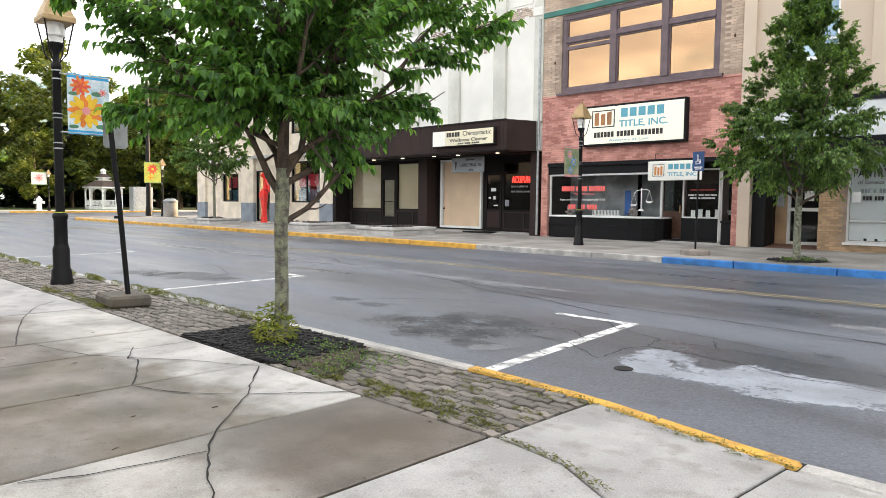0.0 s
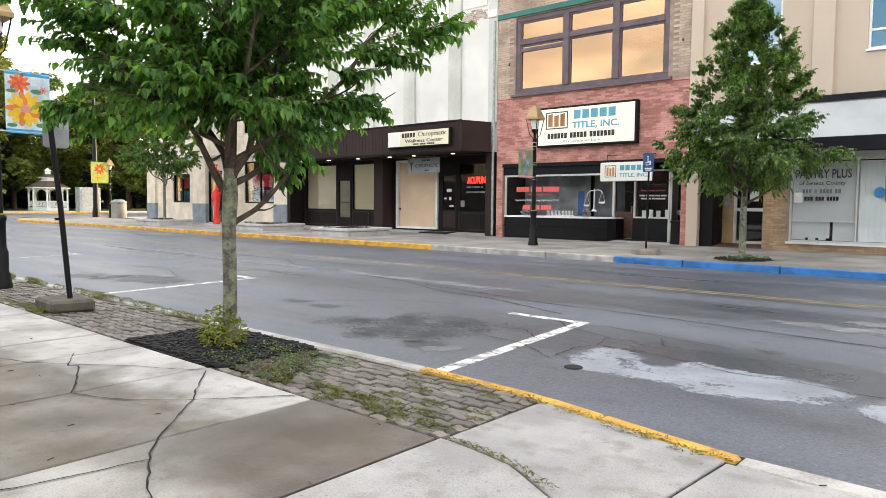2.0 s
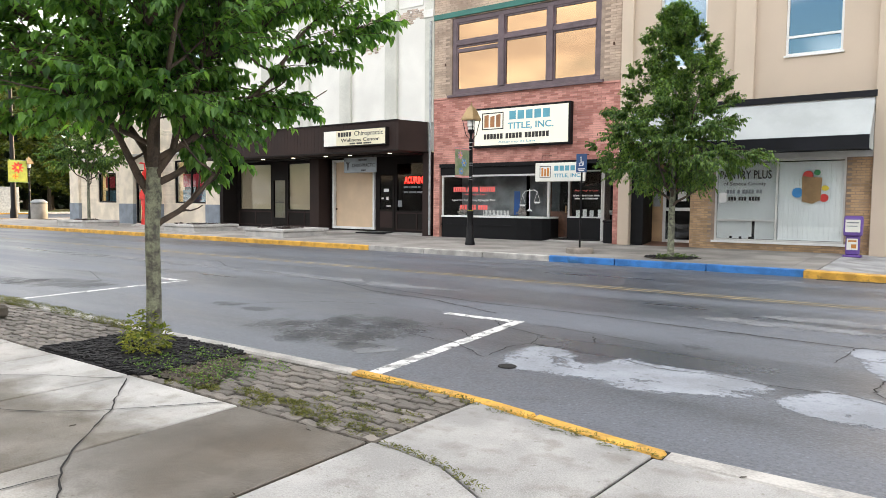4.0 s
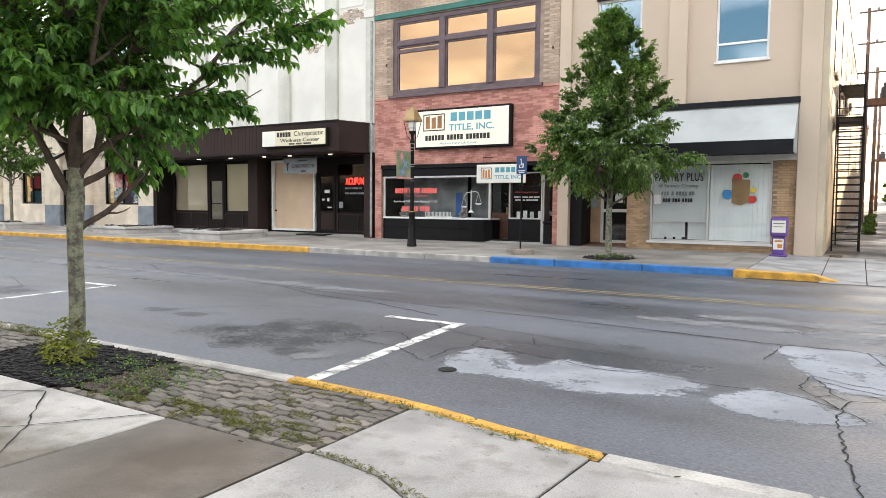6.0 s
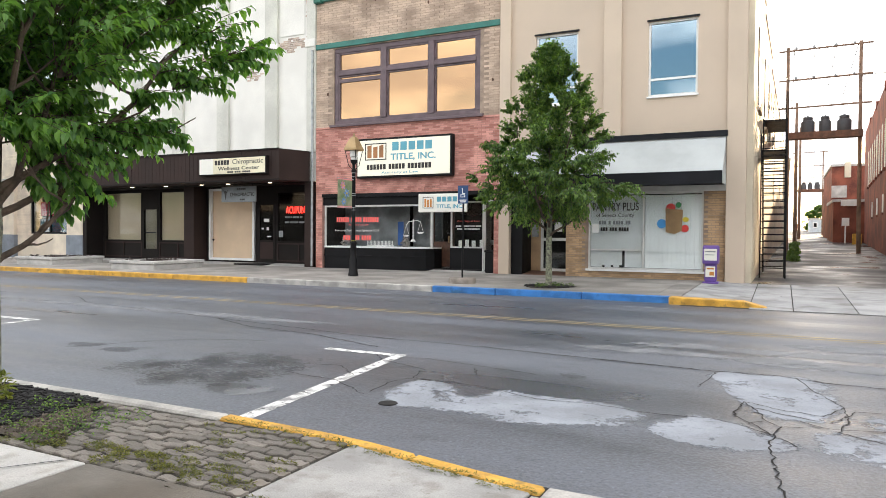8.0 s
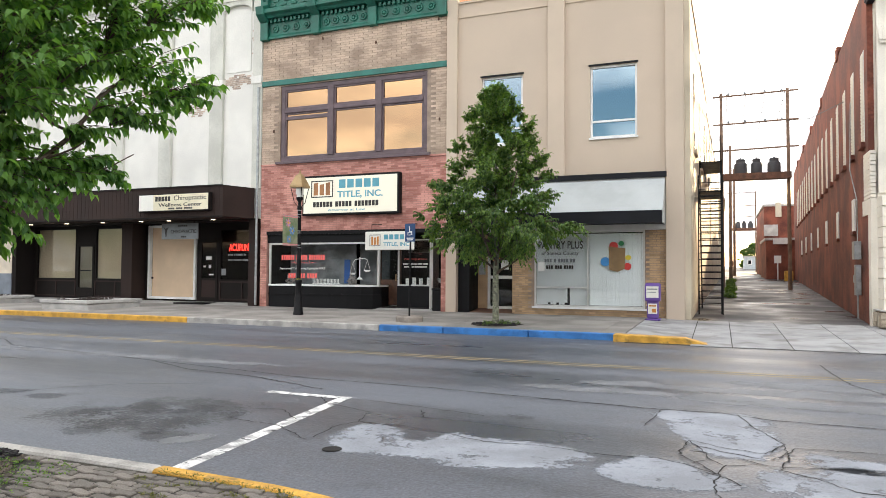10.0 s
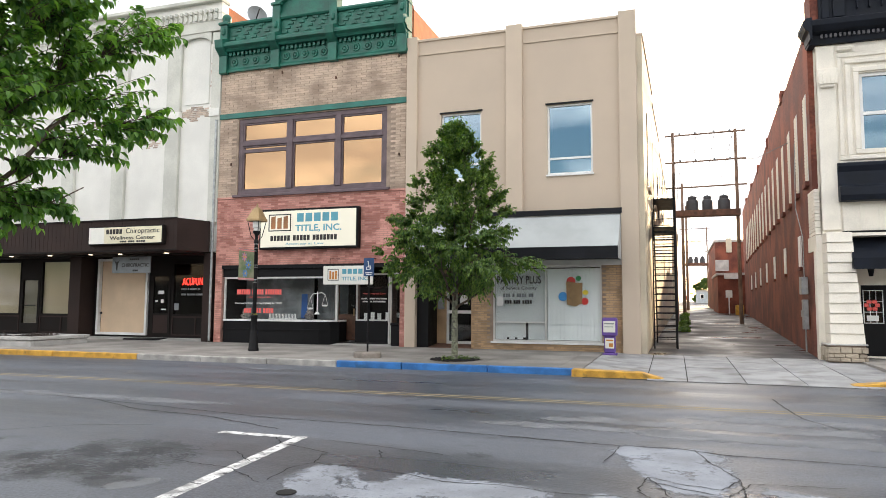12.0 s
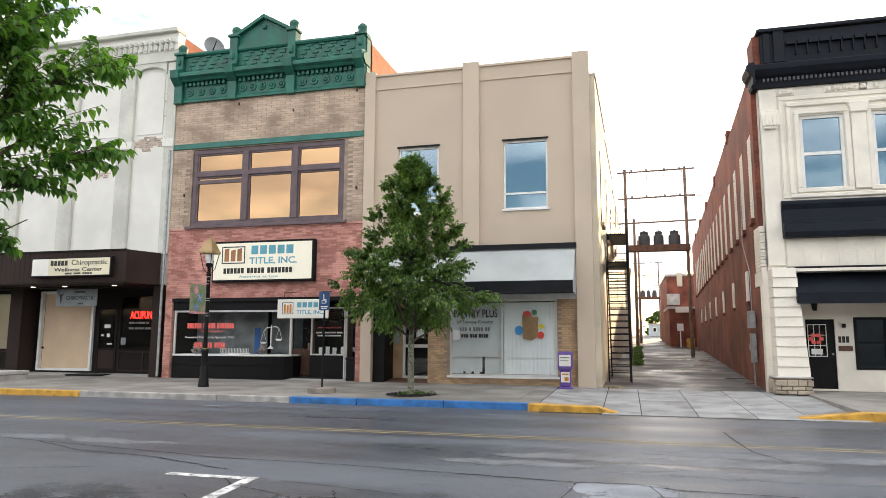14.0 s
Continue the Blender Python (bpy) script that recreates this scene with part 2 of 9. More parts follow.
DAMP_A = damp_concrete("damp_slab", 1.0, 1.6, (0.215, 0.172, 0.128), (0.37, 0.355, 0.33), 0.40)
DAMP_B = damp_concrete("half_damp_slab", 2.12, 1.82, (0.26, 0.225, 0.17), (0.45, 0.44, 0.42))
DAMP_C = damp_concrete("stained_slab", 2.0, 1.45, (0.29, 0.25, 0.20), (0.40, 0.385, 0.36))
KERB_STONE = material("kerb_concrete", (0.40, 0.385, 0.36), 0.85, 0.3, 3.0, 60.0, 0.4)
KERB_YELLOW = weathered(material("kerb_yellow_paint", (0.58, 0.32, 0.045), 0.6, 0.28, 4.0, 50.0, 0.3), [(7.0, 6.0, 0.60, 0.66, (0.55, 0.62, 1.0), ONE)])
KERB_BLUE = weathered(material("kerb_blue_paint", (0.035, 0.17, 0.45), 0.55, 0.25, 4.0, 50.0, 0.3), [(3.0, 6.0, 0.60, 0.68, (0.8, 0.62, 0.5), ONE)])
PAVER = weathered(material("concrete_paver", (0.200, 0.180, 0.157), 0.85, 0.34, 2.2, 90.0, 0.6, island=0.6), [(4.0, 6.0, 0.50, 0.66, (0.66, 0.62, 0.56), ONE), PITS])
JOINT = material("joint_sand", (0.034, 0.030, 0.022), 0.95, 0.35, 6.0, 60.0, 0.5)
MULCH = material("dark_mulch", (0.012, 0.011, 0.012), 0.95, 0.4, 8.0, 60.0, 0.8)
DIRT = material("dirt", (0.06, 0.047, 0.033), 0.95, 0.4, 5.0, 60.0, 0.8)
GRASS = material("grass", (0.05, 0.085, 0.025), 0.9, 0.4, 1.0, 30.0, 0.6, tint=(0.09, 0.11, 0.03))
BRICK_RED = material("red_brick", (0.50, 0.205, 0.165), 0.85, 0.24, 1.5, 70.0, 0.4, tint=(0.56, 0.29, 0.24), island=0.6)
MORTAR = material("mortar", (0.42, 0.235, 0.195), 0.9, 0.2, 3.0)
BRICK_TAN = material("tan_brick", (0.46, 0.345, 0.26), 0.85, 0.26, 0.9, 70.0, 0.4, tint=(0.51, 0.40, 0.31), island=0.3)
MORTAR_TAN = material("tan_mortar", (0.32, 0.245, 0.19), 0.9, 0.25, 3.0)
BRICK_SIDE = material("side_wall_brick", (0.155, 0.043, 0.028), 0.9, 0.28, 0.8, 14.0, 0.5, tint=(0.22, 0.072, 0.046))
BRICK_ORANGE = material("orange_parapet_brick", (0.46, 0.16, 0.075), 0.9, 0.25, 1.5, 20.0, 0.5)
BRICK_CREAM = material("cream_brick", (0.70, 0.62, 0.50), 0.85, 0.15, 1.5, 50.0, 0.3, island=0.3)
BRICK_STORE = material("storefront_brown_brick", (0.46, 0.31, 0.18), 0.85, 0.25, 1.2, 40.0, 0.4, island=0.6)
WHITE_WALL = material("white_painted_brick", (0.78, 0.77, 0.72), 0.8, 0.08, 0.6, 25.0, 0.5)
GREY_PILASTER = material("grey_painted_pilaster", (0.60, 0.60, 0.54), 0.8, 0.14, 0.8, 25.0, 0.4)
STUCCO = material("beige_stucco", (0.54, 0.445, 0.35), 0.9, 0.045, 0.5, 70.0, 0.4)
STUCCO_PIER = material("beige_stucco_pier", (0.56, 0.465, 0.365), 0.9, 0.06, 0.5, 70.0, 0.4)
STUCCO_SIDE = material("pale_side_wall", (0.62, 0.56, 0.44), 0.85, 0.15, 0.7, 30.0, 0.3)
GREEN = material("green_painted_metal", (0.012, 0.12, 0.085), 0.5, 0.25, 2.5, 40.0, 0.2)
TEAL = material("teal_band_paint", (0.02, 0.15, 0.12), 0.5, 0.2, 2.0)
PLUM = material("plum_window_frame", (0.12, 0.085, 0.095), 0.55, 0.22, 3.0)
BROWN = material("brown_metal_siding", (0.034, 0.022, 0.019), 0.7, 0.2, 1.0, 30.0, 0.1, spec=0.2)
BROWN_DARK = material("dark_brown_frame", (0.012, 0.009, 0.008), 0.7, 0.25, 2.0, spec=0.2)
BLACK = material("black_paint", (0.006, 0.006, 0.007), 0.6, 0.25, 3.0, spec=0.2)
NAVY = material("navy_black_paint", (0.008, 0.011, 0.018), 0.6, 0.25, 2.0, spec=0.2)
CREAM = material("cream_white_paint", (0.80, 0.755, 0.66), 0.6, 0.08, 1.2, 30.0, 0.15)
WHITE = material("white_paint", (0.80, 0.80, 0.78), 0.55, 0.08, 2.0, 40.0, 0.1)
ALU = material("white_aluminium", (0.66, 0.655, 0.63), 0.4, 0.08, 3.0, metal=0.2)
STEEL = material("galvanised_steel", (0.38, 0.40, 0.40), 0.5, 0.2, 6.0, metal=0.6)
IRON = material("black_cast_iron", (0.008, 0.008, 0.009), 0.5, 0.25, 5.0, 60.0, 0.2, spec=0.2)
BRASS = material("lamp_brass", (0.36, 0.25, 0.12), 0.5, 0.2, 4.0, metal=0.25)
FROST = material("frosted_lamp_glass", (0.72, 0.72, 0.68), 0.3, 0.06)
BLIND_TAN = material("tan_blind", (0.43, 0.34, 0.24), 0.8, 0.08, 0.8, 30.0, 0.1)
BLIND_PEACH = material("peach_vertical_blind", (0.66, 0.50, 0.34), 0.8, 0.06, 1.5)
BLIND_WHITE = material("white_vertical_blind", (0.84, 0.86, 0.87), 0.7, 0.06, 2.0)
AWNING = material("grey_white_awning", (0.43, 0.46, 0.46), 0.6, 0.10, 1.0)
AWNING_DARK = material("dark_awning_valance", (0.010, 0.011, 0.014), 0.6, 0.25, 2.0, spec=0.2)
# near-black lining: the rooms' lack of light is put into this colour
INSIDE = material("unlit_interior", (0.018, 0.017, 0.016), 0.9, 0.3, 1.0, spec=0.2)
INSIDE_WARM = material("warm_interior_wall", (0.20, 0.13, 0.09), 0.9, 0.3, 1.0)
WOOD_DOOR = material("dark_wood_door", (0.10, 0.045, 0.025), 0.5, 0.3, 6.0)
SIGN_WHITE = material("sign_face_white", (0.80, 0.79, 0.72), 0.35, 0.05, 1.5)
SIGN_YELLOW = material("sign_face_aged_yellow", (0.78, 0.725, 0.53), 0.4, 0.10, 1.2)
INK = material("sign_ink_black", (0.02, 0.018, 0.016), 0.5, 0.1)
INK_BLUE = material("sign_ink_blue", (0.10, 0.34, 0.43), 0.5, 0.1)
INK_BRONZE = material("sign_ink_bronze", (0.32, 0.14, 0.05), 0.5, 0.25)
INK_ORANGE = material("sign_ink_orange", (0.55, 0.22, 0.04), 0.5, 0.1)
INK_RED = material("window_letters_red", (0.88, 0.15, 0.13), 0.5, 0.1)
SIGN_GREY = material("grey_sign_board", (0.22, 0.24, 0.25), 0.5, 0.15)
RED_SCULPTURE = material("red_enamel", (0.72, 0.03, 0.025), 0.35, 0.15, 3.0, coat=0.3)
PURPLE = material("purple_plastic", (0.12, 0.06, 0.28), 0.45, 0.15)
BLUE_SIGN = material("blue_sign", (0.02, 0.07, 0.19), 0.45, 0.15)
RUST = material("rusty_brown_steel", (0.14, 0.07, 0.045), 0.8, 0.35, 4.0)
POLE_WOOD = material("utility_pole_wood", (0.20, 0.13, 0.09), 0.85, 0.3, 3.0)
STONE = material("base_fieldstone", (0.34, 0.29, 0.225), 0.85, 0.35, 2.0, 40.0, 0.6, island=0.5)
ROOF = material("roof_membrane", (0.09, 0.085, 0.08), 0.9, 0.25, 1.0)
SHINGLE = material("dark_shingle", (0.07, 0.05, 0.04), 0.85, 0.3, 4.0)
BARK = material("grey_bark", (0.15, 0.14, 0.115), 0.9, 0.45, 14.0, 60.0, 1.0, tint=(0.19, 0.20, 0.135))
BARK_LIMB = material("brown_limb_bark", (0.085, 0.062, 0.045), 0.9, 0.35, 9.0, 60.0, 0.8)
LEAF_NEAR = leaves("pear_leaves", (0.040, 0.115, 0.031), (0.20, 0.375, 0.088), 0.45)
LEAF_FAR = leaves("street_tree_leaves", (0.028, 0.080, 0.021), (0.19, 0.30, 0.068), 0.38)
LEAF_WOOD = leaves("park_tree_leaves", (0.055, 0.095, 0.022), (0.26, 0.27, 0.05))
LEAF_DARK = leaves("dark_conifer_leaves", (0.010, 0.022, 0.010), (0.03, 0.05, 0.018))
LEAF_WEED = leaves("weed_leaves", (0.075, 0.09, 0.028), (0.22, 0.215, 0.07))
LEAF_SHOOT = leaves("yellow_green_shoots", (0.09, 0.13, 0.025), (0.30, 0.30, 0.06))
# gold of the mirrored sunset clouds is put into the film colour
GLASS_GOLDEN = glass("golden_reflection_glass", (0.25, 0.18, 0.1), 0.34, (0.84, 0.56, 0.32))
GLASS_BLUE = glass("plain_sash_glass", (0.4, 0.45, 0.48), 0.22, (0.62, 0.80, 0.93))
GLASS_SHOP = glass("shop_glass", (0.97, 0.985, 0.98), 0.0)
GLASS_CLEAR = glass("door_glass", (0.75, 0.78, 0.78), 0.0)


# ---- building blocks ----
class Shape:
    """Collects boxes, turned forms and sheets, in world metres, into one mesh."""

    def __init__(self):
        self.v, self.f = [], []

    def box(self, x0, x1, y0, y1, z0, z1):
        b = len(self.v)
        self.v += [(x0, y0, z0), (x1, y0, z0), (x1, y1, z0), (x0, y1, z0), (x0, y0, z1), (x1, y0, z1), (x1, y1, z1), (x0, y1, z1)]
        self.f += [tuple(b + i for i in q) for q in ((0, 3, 2, 1), (4, 5, 6, 7), (0, 1, 5, 4), (1, 2, 6, 5), (2, 3, 7, 6), (3, 0, 4, 7))]
        return self

    def lathe(self, x, y, profile, n=16, turn=0.0):
        """profile: (radius, z) from bottom to top, round the upright axis at x, y."""
        b = len(self.v)
        for r, z in profile:
            for i in range(n):
                a = 2 * math.pi * i / n + turn
                self.v.append((x + r * math.cos(a), y + r * math.sin(a), z))
        for k in range(len(profile) - 1):
            for i in range(n):
                j = (i + 1) % n
                self.f.append((b + k * n + i, b + k * n + j, b + (k + 1) * n + j, b + (k + 1) * n + i))
        self.f.append(tuple(b + i for i in reversed(range(n))))
        self.f.append(tuple(b + (len(profile) - 1) * n + i for i in range(n)))
        return self

    def tube(self, points, radii, n=8):
        """A round bar along points."""
        b, pts = len(self.v), [Vector(p) for p in points]
        if not hasattr(radii, "__len__"):
            radii = [radii] * len(pts)
        up = Vector((0.31, 0.12, 0.94))
        for k, p in enumerate(pts):
            way = (pts[min(k + 1, len(pts) - 1)] - pts[max(k - 1, 0)]).normalized()
            ref = up if abs(way.dot(up)) < 0.95 else Vector((1, 0, 0))
            u = way.cross(ref).normalized()
            w = way.cross(u)
            for i in range(n):
                a = 2 * math.pi * i / n
                self.v.append(tuple(p + radii[k] * (math.cos(a) * u + math.sin(a) * w)))
        for k in range(len(pts) - 1):
            for i in range(n):
                j = (i + 1) % n
                self.f.append((b + k * n + i, b + k * n + j, b + (k + 1) * n + j, b + (k + 1) * n + i))
        self.f.append(tuple(b + i for i in range(n)))
        self.f.append(tuple(b + (len(pts) - 1) * n + i for i in reversed(range(n))))
        return self

    def prism(self, outline, axis, a, b):
        """An outline of two coordinates, drawn out along axis from a to b."""
        k, n = len(self.v), len(outline)
        for d in (a, b):
            for p, q in outline:
                self.v.append((d, p, q) if axis == "x" else (p, d, q) if axis == "y" else (p, q, d))
        self.f.append(tuple(k + i for i in range(n)))
        self.f.append(tuple(k + n + i for i in reversed(range(n))))
        for i in range(n):
            j = (i + 1) % n
            self.f.append((k + i, k + n + i, k + n + j, k + j))
        return self

    def wall(self, x0, x1, z0, z1, y0, y1, openings=()):
        """A wall along x with openings (xa, xb, za, zb) right through it."""
        xs = sorted({x0, x1, *(min(max(v, x0), x1) for o in openings for v in o[:2])})
        zs = sorted({z0, z1, *(min(max(v, z0), z1) for o in openings for v in o[2:])})
        nx, nz, b = len(xs), len(zs), len(self.v)
        for y in (y0, y1):
            self.v += [(x, y, z) for z in zs for x in xs]
        full = lambda i, k: 0 <= i < nx - 1 and 0 <= k < nz - 1 and not any(o[0] < (xs[i] + xs[i + 1]) / 2 < o[1] and o[2] < (zs[k] + zs[k + 1]) / 2 < o[3] for o in openings)
        at = lambda i, k, side: b + side * nx * nz + k * nx + i
        for i in range(nx - 1):
            for k in range(nz - 1):
                if not full(i, k):
                    continue
                self.f.append((at(i, k, 0), at(i + 1, k, 0), at(i + 1, k + 1, 0), at(i, k + 1, 0)))
                self.f.append((at(i, k, 1), at(i, k + 1, 1), at(i + 1, k + 1, 1), at(i + 1, k, 1)))
                for di, dk, p, q in ((-1, 0, (i, k), (i, k + 1)), (1, 0, (i + 1, k), (i + 1, k + 1)), (0, -1, (i, k), (i + 1, k)), (0, 1, (i, k + 1), (i + 1, k + 1))):
                    if not full(i + di, k + dk):
                        self.f.append((at(*p, 0), at(*q, 0), at(*q, 1), at(*p, 1)))
        return self

    def ring(self, x0, x1, z0, z1, y0, y1, w):
        """A rectangular frame of width w in a wall along x."""
        self.box(x0, x1, y0, y1, z0, z0 + w).box(x0, x1, y0, y1, z1 - w, z1)
        return self.box(x0, x0 + w, y0, y1, z0 + w, z1 - w).box(x1 - w, x1, y0, y1, z0 + w, z1 - w)

    def sheet(self, pts):
        b = len(self.v)
        self.v += [tuple(p) for p in pts]
        self.f.append(tuple(range(b, b + len(pts))))
        return self


BASE = {}


def thing(name, base, label, category, group="", kind=""):
    ob = new(name)
    ob.location = base
    ob.empty_display_size = 0.2
    BASE[ob.name] = Vector(base)
    return tagged(ob, label, category, group, kind)


def mesh_of(name, shape, mat, base, bevel=0.0, smooth=False):
    me = bpy.data.meshes.new(name)
    me.from_pydata([(x - base[0], y - base[1], z - base[2]) for x, y, z in shape.v], [], shape.f)
    bm = bmesh.new()
    bm.from_mesh(me)
    bmesh.ops.recalc_face_normals(bm, faces=bm.faces)
    if bevel:
        edges = [e for e in bm.edges if len(e.link_faces) == 2 and e.calc_face_angle(0) > 0.6]
        bmesh.ops.bevel(bm, geom=edges, offset=bevel, segments=1, affect="EDGES", clamp_overlap=True)
    bm.to_mesh(me)
    bm.free()
    if smooth:
        for p in me.polygons:
            p.use_smooth = True
        me.set_sharp_from_angle(angle=radians(40))
    me.materials.append(mat)
    return me


def part(name, shape, mat, parent, label="", bevel=0.0, smooth=False):
    base = BASE[parent.name]
    ob = new(name, mesh_of(name, shape, mat, base, bevel, smooth))
    ob.parent = parent
    BASE[ob.name] = base
    return tagged(ob, label)


def single(name, shape, mat, base, label, category, kind="", group="", bevel=0.0, smooth=False):
    """A thing of one mesh."""
    ob = new(name, mesh_of(name, shape, mat, base, bevel, smooth))
    ob.location = base
    BASE[ob.name] = Vector(base)
    return tagged(ob, label, category, group, kind)


def structure(name, shape, mat, label="", category="", bevel=0.0):
    return single(name, shape, mat, (0, 0, 0), label, category or name.split("_")[0], "structure", bevel=bevel)


def letters(name, text, x0, x1, z0, z1, y, mat, parent, label="", deep=0.006, bold=0.0):
    """Words in the upright plane y, facing -y, fitted into a box."""
    cu = bpy.data.curves.new(name, "FONT")
    cu.body, cu.extrude, cu.resolution_u, cu.offset = text, 0.02, 3, bold
    tmp = new("tmp", cu)
    me = bpy.data.meshes.new_from_object(tmp)
    bpy.data.objects.remove(tmp)
    co = np.array([v.co for v in me.vertices])
    lo, hi = co.min(0), co.max(0)
    base = BASE[parent.name]
    for v in me.vertices:
        px = x0 + (v.co.x - lo[0]) / (hi[0] - lo[0]) * (x1 - x0)
        pz = z0 + (v.co.y - lo[1]) / (hi[1] - lo[1]) * (z1 - z0)
        py = y - deep * (v.co.z - lo[2]) / max(1e-6, hi[2] - lo[2])
        v.co = (px - base[0], py - base[1], pz - base[2])
    me.materials.clear()
    me.materials.append(mat)
    ob = new(name, me)
    ob.parent = parent
    BASE[ob.name] = base
    return tagged(ob, label)


def bars(name, spans, z0, z1, y, mat, parent, label="", deep=0.006):
    """Plain bars in the place of writing, one for each span of x."""
    ob = None
    for a, b in spans:
        ob = part(name, Shape().box(a, b, y - deep, y, z0, z1), mat, parent, label)
    return ob


def words(x0, x1, lengths, gap=0.35):
    """Spans of bars for words of so many letters between x0 and x1."""
    whole = sum(lengths) + gap * 2 * (len(lengths) - 1)
    unit, x, out = (x1 - x0) / whole, x0, []
    for n in lengths:
        for i in range(n):
            out.append((x + i * unit + 0.1 * unit, x + (i + 0.88) * unit))
        x += (n + 2 * gap) * unit
    return out


def bricks(parent, mat, x0, x1, z0, z1, y, length, height, joint=0.012, proud=0.012, openings=(), singles=None, name="brick"):
    """Running-bond bricks that stand proud of the wall face y; those inside singles (xa, xb, za, zb) are objects of their own."""
    rng, rest, made, shared = random.Random(7), Shape(), 0, {}
    z, row = z0, 0
    while z < z1 - 0.02:
        top = min(z + height, z1)
        x = x0 - (length / 2 if row % 2 else 0)
        while x < x1 - 0.01:
            a, b = max(x, x0), min(x + length, x1)
            x += length
            if b - a < 0.03 or any(o[0] < b and o[1] > a and o[2] < top and o[3] > z for o in openings):
                continue
            d = proud + rng.uniform(-0.004, 0.005)
            if singles and made < 300 and singles[0] <= a and b <= singles[1] and singles[2] <= z and top <= singles[3] and b - a > length * 0.9 and top - z > height * 0.9:
                if not shared:
                    one = Shape().box(joint / 2, length - joint / 2, -proud, 0.001, joint / 2, height - joint / 2)
                    shared["mesh"] = mesh_of(name, one, mat, (0, 0, 0))
                ob = new(name, shared["mesh"])
                ob.parent = parent
                ob.location = Vector((a, y - rng.uniform(0, 0.004), z)) - BASE[parent.name]
                made += 1
            else:
                rest.box(a + joint / 2, b - joint / 2, y - d, y + 0.001, z + joint / 2, top - joint / 2)
        z, row = z + height, row + 1
    ob = part("brickwork", rest, mat, parent)
    return tagged(ob, kind="stuff")


def foliage(rng, blobs, count, size, flat=0.6, shape="leaf", droop=0.4):
    """Folded leaves scattered near the surface of uneven clumps (centre, radii)."""
    s = Shape()
    weights = [b[1][0] * b[1][1] + b[1][1] * b[1][2] for b in blobs]
    for c, r in rng.choices(blobs, weights, k=count):
        d = Vector((rng.gauss(0, 1), rng.gauss(0, 1), rng.gauss(0, 1))).normalized() * rng.uniform(0.45, 1.0) ** 0.6
        p = Vector((c[0] + d.x * r[0], c[1] + d.y * r[1], c[2] + d.z * r[2]))
        way = Vector((d.x + rng.uniform(-0.7, 0.7), d.y + rng.uniform(-0.7, 0.7), d.z * 0.3 + rng.uniform(-0.6, 0.4) - droop)).normalized()
        side = way.cross(Vector((rng.uniform(-0.5, 0.5), rng.uniform(-0.5, 0.5), 1))).normalized()
        nor = side.cross(way).normalized()
        ln = size * rng.uniform(0.7, 1.3)
        w = ln * flat * 0.5
        b = len(s.v)
        if shape == "leaf":
            tip = p + way * ln - nor * ln * 0.22
            lo, hi = p + way * ln * 0.22, p + way * ln * 0.58 - nor * ln * 0.05
            up = nor * w * 0.4
            s.v += [tuple(p), tuple(lo + side * w * 0.85 + up), tuple(hi + side * w * 0.8 + up), tuple(tip), tuple(hi - side * w * 0.8 + up), tuple(lo - side * w * 0.85 + up)]
            s.f += [(b, b + 1, b + 2, b + 3), (b, b + 3, b + 4, b + 5)]
        else:
            s.v += [tuple(p - side * w), tuple(p + way * ln * 0.5 - side * w * 1.1 + nor * w * 0.3), tuple(p + way * ln), tuple(p + way * ln * 0.5 + side * w * 1.2), tuple(p + side * w * 0.6 - nor * w * 0.3)]
            s.f += [(b, b + 1, b + 2, b + 3, b + 4)]
    return s


def leaf_mesh(name, s, mat, parent):
    """Links leaves without touching their normals."""
    base = BASE[parent.name]
    me = bpy.data.meshes.new(name)
    me.from_pydata([(x - base[0], y - base[1], z - base[2]) for x, y, z in s.v], [], s.f)
    me.materials.append(mat)
    ob = new(name, me)
    ob.parent = parent
    BASE[ob.name] = base
    return ob


# ---- ground, road, pavements ----
F = 20.6                # street face of the shop row
NEAR_KERB = [(-60.0, 3.74), (-3.5, 3.74), (-2.4, 3.68), (-1.96, 3.59), (-1.42, 3.48), (-1.05, 3.42), (0.6, 3.40), (40.0, 3.40)]


def kerb_y(x):
    for (xa, ya), (xb, yb) in zip(NEAR_KERB, NEAR_KERB[1:]):
        if xa <= x <= xb:
            return ya + (yb - ya) * (x - xa) / (xb - xa)
    return NEAR_KERB[-1][1]


structure("ground", Shape().sheet([(-900, -600, -0.2), (700, -600, -0.2), (700, 900, -0.2), (-900, 900, -0.2)]), GRASS, "wide level ground to the horizon")
road = Shape()
for xa, xb in ((-78.0, -52.0), (-52.0, 60.0), (60.0, 300.0), (-400.0, -78.0)):
    road.box(xa, xb, 2.0, 15.6, -0.19, -0.15)
road.box(-78, -52, -80, 2.0, -0.19, -0.15).box(-78, -52, 15.6, 160, -0.19, -0.15)
structure("road", road, ASPHALT, "worn grey asphalt street with cracks and patches")


